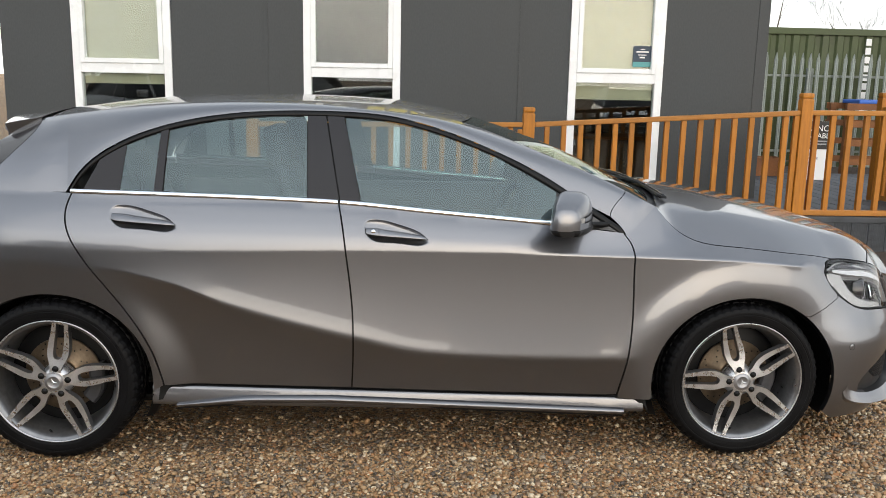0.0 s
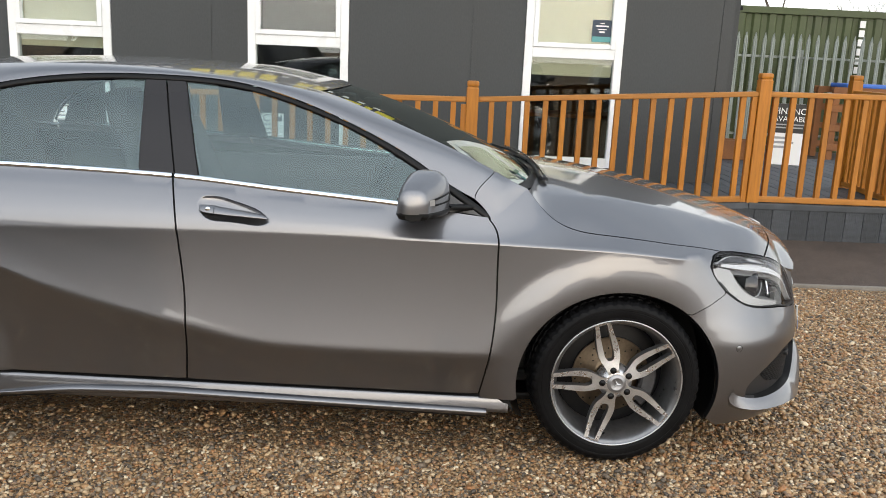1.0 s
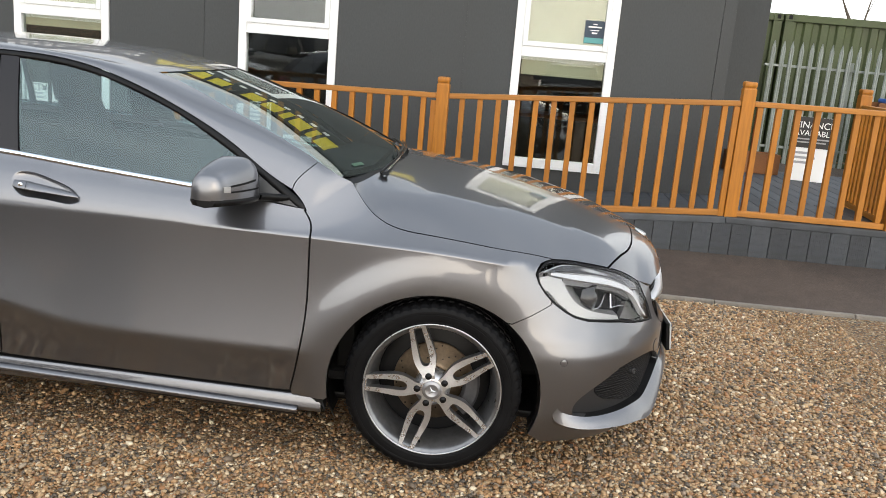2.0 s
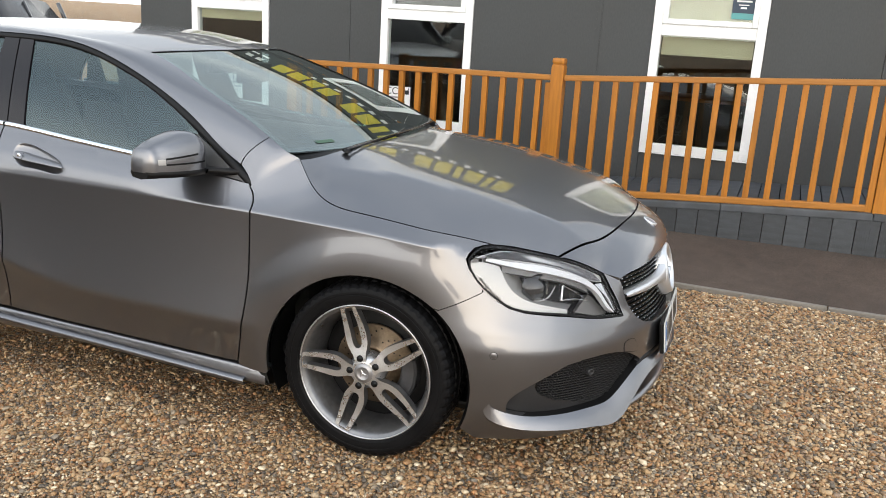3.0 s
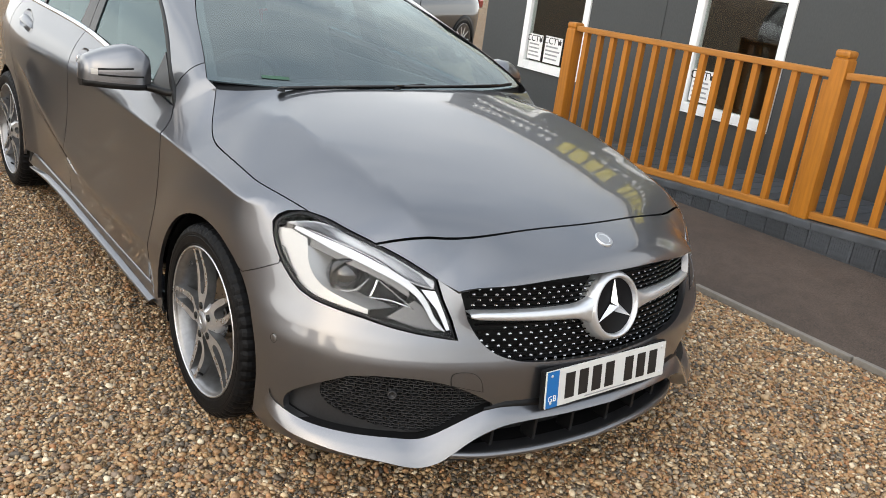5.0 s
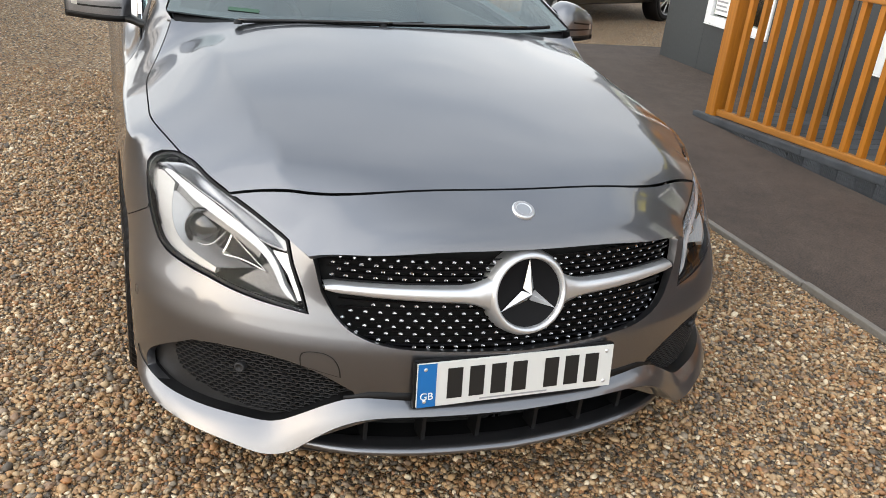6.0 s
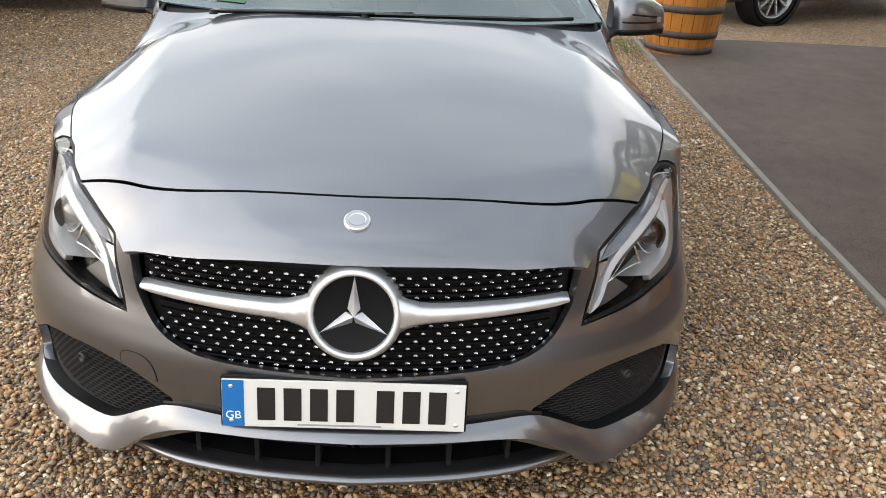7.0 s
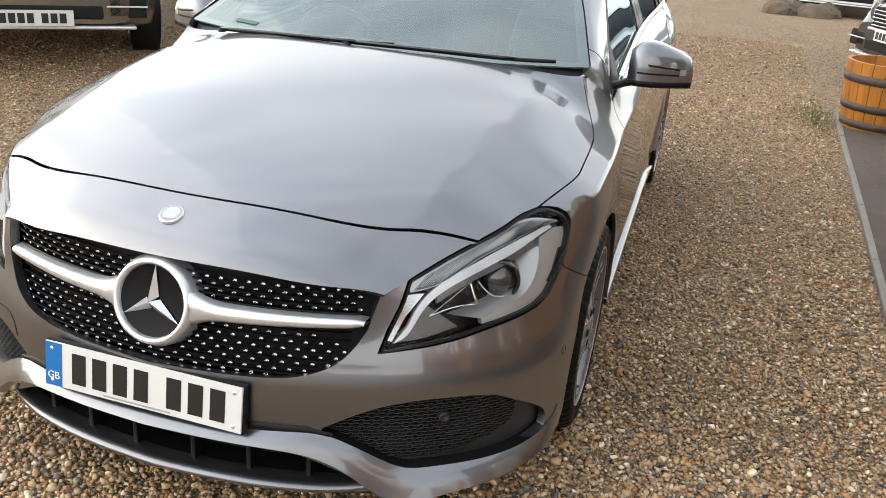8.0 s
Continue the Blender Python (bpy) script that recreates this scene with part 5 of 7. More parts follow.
def handle(mirror, x, z, parent_label):
    sg = 1 if mirror else -1

    def on(u, v, out):
        q = body(s_x(x + u), z + v)
        return (float(q[0]), sg * (abs(float(q[1])) + out), float(q[2]))
    h = put("door_handle", None, None, parent_label)
    # teardrop recess sunk into the door
    rows = []
    for k, out in ((1.035, .0012), (1.0, .0012), (.97, -.0015), (.90, -.006), (.76, -.011), (.5, -.015), (.0, -.016)):
        rows.append([on(u * k, -.001 + (v + .001) * k, out) for u, v in TEARDROP + TEARDROP[:1]])
    put("cup", grid_mesh("cup", rows, PAINT, True, flip=mirror), h, "grey painted teardrop recess")
    # flat pull grip across the recess
    hi = [(-.1165, .016), (-.100, .0165), (-.0625, .0135), (-.048, .0100), (.03, 0.0), (.100, -.0105), (.118, -.0190)]
    lo = [(-.1165, -.003), (-.100, -.0075), (-.0625, -.0105), (-.048, -.0115), (.03, -.0165), (.100, -.0225), (.118, -.0245)]
    rows, base = [], []
    for t in np.linspace(0, 1, 25):
        u = -.1165 + t * .2345
        a, b = (float(np.interp(u, [p[0] for p in q], [p[1] for p in q])) for q in (hi, lo))
        m = .013 * math.sin(math.pi * t) ** .6
        rows.append([on(u, a - .001, -.014), on(u, a, .0 + m * .35), on(u, a - .002, .003 + m * .5), on(u, b + .003, .006 + m), on(u, b, .004 + m)])
        base.append([on(u, b, .004 + m), on(u, b - .001, -.002), on(u, b - .001, -.014)])
    put("grip", grid_mesh("grip", rows, PAINT, True, flip=not mirror), h, "grey painted pull grip")
    put("grip_underside", grid_mesh("grip_underside", base, GLOSSBLACK, True, flip=not mirror), h, "black underside of the grip")
    for u in (-.066,) if x > -.5 else ():
        a, b = on(u, .0135, .0135), on(u, -.0105, .0165)
        put("lock_joint", tube("lock_joint", [a, b], .0009, BLACK, 6), h)
        me = lathe("lock", [(0, -.0035), (.0055, -.0035), (.0085, -.002), (.0095, 0)], CHROME, 20, "y")
        part("lock", me, h, "round chrome key lock", Matrix.Translation(on(-.088, .0035, .0095)) @ (pose(0, 0, 0) if not mirror else pose(0, 0, 0, 0, 0, 180)))


for mir in (False, True):
    side_panels(mir)
    mirror_unit(mir)
    handle(mir, *HANDLES[0], "painted front door handle")
    handle(mir, *HANDLES[1], "painted rear door handle")

# bonnet and nose
def s_yz(y, z):
    """Where along the nose the skin at height z stands y off the middle."""
    ss = np.linspace(float(s_x(1.75)), MID, 500)
    p = body(ss, np.full(ss.shape, float(z)))
    s = float(np.interp(abs(y), -p[::-1, 1], ss[::-1]))
    return s if y >= 0 else 2 * MID - s


_c = (float(_shut3[_ci, 0]), float(-_shut3[_ci, 1]))
SPLIT = spline([(_c[0], -_c[1]), (2.048, -.43), (2.092, -.2), (2.104, 0), (2.092, .2), (2.048, .43), _c], 8)
NOSE = spline([(2.136, -.505), (2.180, -.40), (2.218, -.24), (2.238, 0), (2.218, .24), (2.180, .40), (2.136, .505)], 8)
_side = [(float(a), float(-b)) for a, b in _shut3[:_ci + 1, :2]]
_ns = [(float(a), float(-b)) for a, b in _shut3[_ci + 1:, :2]]
_rear = [(1.0, .726), (1.035, .60), (1.085, .40), (1.115, .2), (1.125, 0), (1.115, -.2), (1.085, -.40), (1.035, -.60), (1.0, -.726)]
bon = [(a, -(b - .0036)) for a, b in _side[1:-1]] + [(p[0] - .003, p[1]) for p in SPLIT] + [(a, b - .0036) for a, b in _side[1:-1][::-1]] + _rear
put("bonnet", panel_mesh("bonnet", bon, top, PAINT, .03, outward=(0, 0, 1)), None, "grey bonnet")
nose = [(p[0] + .003, p[1]) for p in SPLIT] + [(a, b - .003) for a, b in _ns] + [tuple(p) for p in NOSE[::-1]] + [(a, -b + .003) for a, b in _ns[::-1]]
put("nose_panel", panel_mesh("nose_panel", nose, top, PAINT, .022, outward=(0, 0, 1)), None, "grey nose above the grille")
bd = put("bonnet_badge", None, None, "small round silver badge on the nose")
_b = top(np.array(2.168), np.array(0.0))
bm_ = Matrix.Translation((_b[0] - .002, 0, _b[2])) @ pose(0, 0, 0, 0, 24, 0)
part("badge_rim", lathe("badge_rim", [(.0, .004), (.018, .0045), (.019, .006), (.0265, .0055), (.0285, .003), (.029, -.002)], SATIN, 32, "z"), bd, "", bm_)
part("badge_face", lathe("badge_face", [(.0, .0052), (.017, .0048)], LAMPWHITE, 24, "z"), bd, "", bm_)
part("badge_band", lathe("badge_band", [(.0192, .0064), (.0255, .0060)], SIGNGREY, 32, "z"), bd, "", bm_)

# front bumper with its openings, in (along the nose, height)
def ny(pts):
    return [(s_yz(y, z), z) for y, z in pts]


def both(half):
    """A half outline from the middle outwards and back becomes a whole one."""
    return half + [(-y, z) for y, z in half[::-1]]


GRILLE = curve2([(0, .706), (.2, .703), (.40, .697)], 6) + curve2([(.470, .696), (.491, .684), (.490, .655)], 5) + curve2([(.478, .60), (.430, .528), (.372, .497), (.25, .480), (0, .472)], 8)
FOG = curve2([(.846, .262), (.848, .300), (.812, .372), (.750, .425)], 6) + curve2([(.70, .437), (.60, .438), (.50, .415), (.405, .366)], 6) + curve2([(.398, .352), (.45, .325), (.53, .275), (.575, .252)], 6) + curve2([(.62, .244), (.72, .240), (.80, .244)], 5)
INTAKE = curve2([(0, .309), (.25, .302), (.37, .280), (.50, .206), (.57, .170)], 7) + curve2([(.54, .163), (.30, .174), (0, .182)], 7)


LAMPSIDE = [(s_at(2.158, .546) + .004, .546), (s_at(2.134, .60) + .004, .60), (s_at(2.106, .65) + .004, .65), (s_at(2.078, .698) + .004, .698)]
lamp_low = [(MID - d, z - .002) for d, z in [(1.115, .663), (1.065, .632), (1.02, .611), (.966, .599), (.89, .592), (.80, .583), (.715, .569), (.64, .559)]]
half = [(float(s_x(1.606)), .585), (float(s_x(1.67)), .615), (float(s_x(1.744)), .654)] + lamp_low + LAMPSIDE
_gi = [p for p in GRILLE[GRILLE.index(max(GRILLE)) - 3:]]
top_edge = ny([(.505, .700)] + _gi)
arch_side = sx(arch(HUB + .004, 51, -22, 24)) + [(float(s_x(1.755)), .150)]
bot = [(float(s_x(1.83)), .150)] + ny([(.78, .152), (.62, .156), (.45, .165), (.25, .17), (0, .17)])
right = half + top_edge
flip_s = lambda pts: [(2 * MID - s, z) for s, z in pts]
outline = right + flip_s(top_edge[:-1][::-1]) + flip_s(half[::-1]) + flip_s(arch_side) + flip_s(bot[:-1]) + bot[::-1] + arch_side[::-1]
holes = [ny(FOG), flip_s(ny(FOG)), ny(both(INTAKE))]
put("front_bumper", panel_mesh("front_bumper", outline, body, PAINT, .014, holes=holes, thick=.022, outward=(1, 0, 0)), None, "grey front bumper with a broad grille opening")


def inset_surface(depth):
    return lambda s, z: body(s, z) - _nrm(s, z) * depth


def _nrm(s, z):
    e = .004
    n = np.cross(body(s + e, z) - body(s - e, z), body(s, z + e) - body(s, z - e))
    return n / np.linalg.norm(n, axis=-1)[..., None]


# backs of the openings
def grow(poly, k):
    c = np.mean(np.array(poly), 0)
    return [tuple(c + (np.array(p) - c) * k) for p in poly]


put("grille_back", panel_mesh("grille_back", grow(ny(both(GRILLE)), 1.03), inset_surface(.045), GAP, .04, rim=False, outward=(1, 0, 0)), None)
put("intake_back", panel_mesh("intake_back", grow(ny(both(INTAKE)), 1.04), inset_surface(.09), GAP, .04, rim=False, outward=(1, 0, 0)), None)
gr = put("grille", None, None, "black grille set with rows of silver studs")
sv, sf = [], []
gpoly = np.array(both(GRILLE))
for row in range(14):
    z = .482 + row * .0155
    ys = np.arange(-.510, .511, .034) + (.017 if row % 2 else 0)
    ok = inside(ys, np.full(ys.shape, z), gpoly) & ~(np.hypot(ys, (z - .606)) < .105) & (abs(z - .610 + .02 * abs(ys)) > .027)
    for y in ys[ok]:
        p = body(s_y(y), z) - _nrm(s_y(y), np.array(z)) * .028
        n = _nrm(s_y(y), np.array(z))
        a = np.cross(n, (0, 0, 1)); a /= np.linalg.norm(a); b = np.cross(a, n)
        base = len(sv)
        for r, h in ((.0040, 0), (.0035, .0020), (.0019, .0004)):
            for k in range(8):
                t = 2 * math.pi * k / 8
                sv.append(p + (a * math.cos(t) * 1.5 + b * math.sin(t)) * r + n * h)
        for i in range(2):
            for k in range(8):
                k2 = (k + 1) % 8
                sf.append((base + i * 8 + k, base + i * 8 + k2, base + i * 8 + 8 + k2, base + i * 8 + 8 + k))
        sf.append(tuple(range(base + 16, base + 24)))
tagged(put("studs", mesh_of("studs", sv, sf, STUD, False), gr, "small chrome studs in rows"), kind="stuff")
for row in range(15):
    z = .4742 + row * .0155
    ys = np.linspace(-.49, .49, 60)
    ok = inside(ys, np.full(ys.shape, z), gpoly)
    ys = ys[ok]
    if len(ys) > 3:
        s_ = s_y(ys)
        p, n = body(s_, np.full(ys.shape, z)), _nrm(s_, np.full(ys.shape, z))
        rows = [[tuple(q - m_ * .020 + (0, 0, .0025)), tuple(q - m_ * .020 - (0, 0, .0025)), tuple(q - m_ * .044 - np.array((0, 0, .003)))] for q, m_ in zip(p, n)]
        put("slat", grid_mesh("slat", rows, DISCBLACK, False), gr)
# centre ring, plain disc and three plain arms
em = put("emblem", None, None, "round silver emblem in the middle of the grille")
E_M = Matrix.Translation((2.236, 0, .606)) @ pose(0, 0, 0, 0, 76, 0) @ Matrix.Diagonal((1.1, 1.1, 1.1, 1))
part("ring", lathe("ring", [(.074, .0), (.0765, .024), (.081, .030), (.088, .026), (.096, .006), (.098, -.02)], SATIN, 56, "z"), em, "satin silver ring", E_M)
part("disc", lathe("disc", [(0, .012), (.05, .013), (.0755, .016)], DISCBLACK, 48, "z"), em, "gloss black disc", E_M)
for k in range(3):
    a = math.pi - 2 * math.pi * k / 3
    v3 = [(.0755, 0, .018), (.011, .0125, .015), (.011, -.0125, .015), (0.0, 0, .032), (0, 0, .012)]
    part("arm", mesh_of("arm", v3, [(3, 1, 0), (3, 0, 2), (1, 4, 0), (0, 4, 2), (3, 4, 1), (3, 2, 4)], SATIN), em, "", E_M @ pose(0, 0, 0, 0, 0, math.degrees(a)))
for sg in (-1, 1):
    rows = []
    for t in np.linspace(0, 1, 16):
        y = .085 + t * .385
        z = .607 + .004 * t
        h = .023 * (1 - .45 * t) * (1 if t < .96 else .5) + .030 * max(0, 1 - t * 5) ** 2
        p = body(s_y(y), z)
        f = p[0] + .018 * (1 - t) - .008
        h *= .86
        rows.append([(f - .03, sg * y, z + h), (f - .006, sg * y, z + h * .95), (f + .002, sg * y, z + h * .6), (f + .005, sg * y, z - h * .5), (f - .002, sg * y, z - h * .95), (f - .03, sg * y, z - h)])
    put("grille_bar", grid_mesh("grille_bar", rows, SATIN, True, flip=sg < 0), gr, "satin silver grille bar")

# fog grilles: slanted mesh behind each opening
for mirror in (False, True):
    fg = put("side_vent", None, None, "black honeycomb vent in the bumper corner")
    poly = ny(FOG)
    if mirror:
        poly = flip_s(poly)
    put("vent_back", panel_mesh("vent_back", grow(poly, 1.16), inset_surface(.052), BLACK, .03, rim=False, outward=(1, 0, 0)), fg)
    field = curve2([(.768, .412), (.802, .372), (.800, .322), (.74, .285), (.65, .262)], 4) + curve2([(.595, .258), (.55, .268), (.47, .318), (.408, .357)], 4) + curve2([(.425, .388), (.50, .417), (.60, .436), (.70, .436)], 4)
    mesh_area = ny(field)
    if mirror:
        mesh_area = flip_s(mesh_area)
    put("vent_frame", panel_mesh("vent_frame", grow(poly, 1.05), inset_surface(.030), VENT, .02, holes=[mesh_area], thick=.02, outward=(1, 0, 0)), fg, "smooth dark frame and end fin of the vent")
    rv, rf = [], []
    pp = np.array(mesh_area)
    lo, hi = pp.min(0), pp.max(0)

    def ridge(ss, zz, w):
        """A raised bar along points of the skin, joined to the mesh."""
        base = len(rv)
        q, n = body(ss, zz), _nrm(ss, zz)
        for dz, dep in ((w, .044), (w * .8, .024), (-w * .8, .024), (-w, .044)):
            rv.extend(body(ss, zz + dz) - n * dep)
        k = len(ss)
        for r in range(3):
            for i in range(k - 1):
                rf.append((base + r * k + i, base + r * k + i + 1, base + (r + 1) * k + i + 1, base + (r + 1) * k + i))
    pitch, j, z = .0092, 0, lo[1] + .005
    while z < hi[1]:
        ss = np.arange(lo[0], hi[0], .0058)
        zz = z + .0013 * np.where((np.arange(len(ss)) // 2 + j) % 2, 1, -1)
        ok = inside(ss, zz, mesh_area)
        if ok.sum() > 3:
            i0, i1 = np.argmax(ok), len(ok) - np.argmax(ok[::-1])
            ridge(ss[i0:i1], zz[i0:i1], .0016)
            for s0 in ss[i0:i1][(j % 2) * 2::4]:                  # short struts between the rows, staggered
                base = len(rv)
                n = _nrm(np.array(s0), np.array(z))
                for ds in (-.0014, .0014):
                    for dz in (0, pitch):
                        rv.append(body(np.array(s0 + ds), np.array(z + dz)) - n * .029)
                rf.append((base, base + 1, base + 3, base + 2))
        z += pitch
        j += 1
    tagged(put("vent_mesh", mesh_of("vent_mesh", rv, rf, VENT), fg, "dark grey lattice of the vent"), kind="stuff")
    cs = float(s_y(.655))
    cs = 2 * MID - cs if mirror else cs
    p = body(np.array(cs), np.array(.378)); n = _nrm(np.array(cs), np.array(.378))
    part("sensor", lathe("sensor", [(0, -.004), (.008, -.004), (.0085, .001), (.0125, .0), (.0135, -.004), (.0135, -.03)], VENT, 20, "z"), fg, "", Matrix.Translation(tuple(p - n * .012)) @ Vector(tuple(n)).to_track_quat("Z", "Y").to_matrix().to_4x4())
    # park sensor on the bumper's corner
    cs = float(s_x(1.80)); cs = 2 * MID - cs if mirror else cs
    p = body(np.array(cs), np.array(.46)); n = _nrm(np.array(cs), np.array(.46))
    part("park_sensor", lathe("park_sensor", [(0, .0004), (.0095, .0003), (.0112, -.0006), (.0122, -.006)], PAINT, 20, "z"), car, "round painted parking sensor", Matrix.Translation(tuple(p)) @ Vector(tuple(n)).to_track_quat("Z", "Y").to_matrix().to_4x4())
    part("sensor_ring", lathe("sensor_ring", [(.0116, -.004), (.0120, .0003), (.0134, .0003), (.0138, -.004)], BLACK, 20, "z"), car, "black seal round the parking sensor", Matrix.Translation(tuple(p)) @ Vector(tuple(n)).to_track_quat("Z", "Y").to_matrix().to_4x4())

# lower lip and fins of the intake
rows, sill = [], []
for s in np.linspace(float(s_y(.66)), 2 * MID - float(s_y(.66)), 70):
    p, n = body(np.array(s), np.array(.19)), _nrm(np.array(s), np.array(.27))
    w = 1 - abs(s - MID) / (MID - float(s_y(.66)))
    k = float(step(0, .45, w))
    f = lambda d, z: (p[0] + n[0] * d, p[1] + n[1] * d, z)
    zt = .206 - .020 * (1 - float(step(0, .22, w)))
    q = -.012 * (1 - k)
    sill.append([f(.0 * k + q, zt - .001), f(-.05, zt), f(-.14, zt - .004)])
    rows.append([f(-.030, zt + .001), f(.004 * k + q, zt), f(.018 * k + q, zt - .005), f(.024 * k + q, zt - .013), f(.018 * k + q, zt - .022), f(-.06, zt - .032)])
put("intake_sill", grid_mesh("intake_sill", sill, BLACK, True), None, "black floor of the intake")
put("splitter", grid_mesh("splitter", rows, PAINT, True), None, "grey lip under the intake")
for y in (-.36, -.22, -.08, .08, .22, .36):
    p = body(s_y(y), .25)
    put("intake_fin", box("intake_fin", (p[0] - .085, y - .006, .19), (p[0] - .03, y + .006, .297), BLACK, .003), None, "black upright fin in the intake")
put("intake_bar", grid_mesh("intake_bar", [[tuple(body(s_y(y), .262) - np.array((.075, 0, -.004))), tuple(body(s_y(y), .25) - np.array((.055, 0, -.004))), tuple(body(s_y(y), .24) - np.array((.075, 0, .004)))] for y in np.linspace(-.42, .42, 20)], BLACK, True), None)
# body-coloured blade: a broad face under each side vent, then across above the intake
BLADE = spline([(.864, .300, .868, .268, .000), (.860, .276, .864, .240, .006), (.840, .258, .848, .222, .015), (.79, .249, .80, .211, .024), (.72, .250, .73, .205, .031), (.64, .252, .65, .197, .036),
                (.580, .255, .580, .188, .038), (.545, .271, .535, .203, .038), (.50, .300, .49, .240, .036), (.45, .330, .44, .280, .034), (.40, .350, .39, .304, .032), (.33, .352, .33, .316, .030),
                (.22, .347, .22, .320, .028), (0, .345, 0, .323, .028)], 6)
face, under_, shelf = [], [], []
for row in list(BLADE) + [r * (-1, 1, -1, 1, 1) for r in BLADE[::-1][1:]]:
    yt, zt, yb, zb, out_ = (float(v) for v in row)
    st, sb_ = s_y(yt), s_y(yb)
    n = _nrm(sb_, np.array(.40)) * (1, 1, 0)
    n = n / np.linalg.norm(n)
    a, b = body(st, np.array(zt)) + n * .002, (body(sb_, np.array(.40)) + n * (out_ - .001)) * (1, 1, 0) + np.array((0, 0, zb))
    face.append([tuple(a * (1 - t) + b * t + (n * .8 + np.array((0, 0, .6))) * .0035 * math.sin(math.pi * t) * min(1, out_ / .02)) for t in np.linspace(0, 1, 6)])
    under_.append([tuple(b), tuple(b - n * .003 - np.array((0, 0, .004))), tuple(b - n * (out_ * .5 + .01) - np.array((0, 0, .013))), tuple(b - n * (out_ + .03) - np.array((0, 0, .018)))])
    shelf.append([tuple(a - n * .032 + np.array((0, 0, .002))), tuple(a)])
blade = put("bumper_blade", grid_mesh("bumper_blade", face, PAINT, True), None, "broad grey blade sweeping under the side vents")
put("blade_underside", grid_mesh("blade_underside", under_, PAINT, True), blade)
put("blade_edge", grid_mesh("blade_edge", shelf, BLACK, True), blade, "black inner edge of the blade")
# black strip on the skin standing in for a shaded recess above the blade
rows = []
for y in np.linspace(-.425, .425, 44):
    s_, e = s_y(y), float(step(.425, .36, abs(y)))
    rows.append([tuple(body(s_, np.array(zz)) + _nrm(s_, np.array(zz)) * d) for zz, d in ((.344, .002), (.346, .003), (.352 + .016 * e, .003), (.353 + .017 * e, -.002))])
put("recess_shade_band", grid_mesh("recess_shade_band", rows, BLACK, True), None, "narrow black band painted in for the shaded recess between the side vents")
put("undertray", box("undertray", (-1.85, -.70, .17), (1.90, .70, .20), BLACK, .01), None)
# unseen near-black box added so the intake stays dark inside
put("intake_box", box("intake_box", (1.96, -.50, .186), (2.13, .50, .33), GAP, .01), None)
_tow = curve2([(.520, .424), (.518, .455), (.497, .461), (.457, .452), (.443, .432), (.437, .404)], 4)
put("tow_gap", panel_mesh("tow_gap", grow(ny(_tow), 1.07), body, GAP, .015, thick=.002, offset=.0008, outward=(1, 0, 0)), None, "dark gap round the small cover")
put("tow_cover", panel_mesh("tow_cover", ny(_tow), body, PAINT, .012, thick=.003, offset=.0020, outward=(1, 0, 0)), None, "small painted cover on the bumper")

# number plate
pl = put("number_plate", None, None, "white number plate with a blue end band and plain bars")
P_M = Matrix.Translation((2.296, -.016, .4105)) @ pose(0, 0, 0, 90 - 7, 0, 90)
part("plate", box("plate", (-.26, -.0555, -.004), (.26, .0555, .002), PLATEWHITE, .0015), pl, "", P_M)
part("blue_band", box("blue_band", (-.259, -.0545, .0024), (-.213, .0545, .0029), PLATEBLUE, 0), pl, "", P_M)
u = -.185
for w in (.050, .050, .050, .050, 0, .050, .050, .050):
    if w:
        part("character_bar", box("character_bar", (u, -.0385, .0024), (u + .038, .0385, .0030), INK, 0), pl, "", P_M)
    u += .056 if w else .030
letters("lettering", "GB", .026, SIGNWHITE, P_M @ Matrix.Translation((-.236, -.028, .0034)), pl, .0003)
part("print_bar", box("print_bar", (-.10, -.050, .0024), (.08, -.046, .0029), SIGNGREY, 0), pl, "", P_M)
part("holder", box("holder", (-.265, -.060, -.02), (.265, .058, -.0045), BLACK, .004), pl, "", P_M)
for sx_ in (-.248, .248):
    for sz_ in (-.045, .045):
        part("screw", lathe("screw", [(0, .004), (.004, .0038), (.0055, .002)], SATIN, 10, "z"), pl, "", P_M @ Matrix.Translation((sx_ * .97, sz_ * .9, 0)))

# ---- the hatchback: lamps, roof, screen, tail, wheels, cabin ----


LAMPIN = [(2.104, .650), (2.132, .60), (2.156, .548)]
LAMPLOW = [(.600, .556), (.640, .561), (.715, .571), (.80, .585), (.89, .594), (.966, .601), (1.02, .613), (1.065, .634), (1.112, .664), (1.150, .699), (1.172, .728)]


def lamp_outline():
    return [(s_at(x, z), z) for x, z in curve2(LAMPTOP, 5) + LAMPIN] + [(MID - d, z) for d, z in curve2(LAMPLOW, 4)]


def drawn_in(poly, w):
    """The same outline, a width w further in."""
    p = np.array(poly)
    t = np.roll(p, -1, 0) - np.roll(p, 1, 0)
    n = np.stack([-t[:, 1], t[:, 0]], 1) / np.linalg.norm(t, axis=1)[:, None]
    c = p.mean(0)
    if np.sum(n * (c - p)) < 0:
        n = -n
    return [tuple(q) for q in p + n * w]


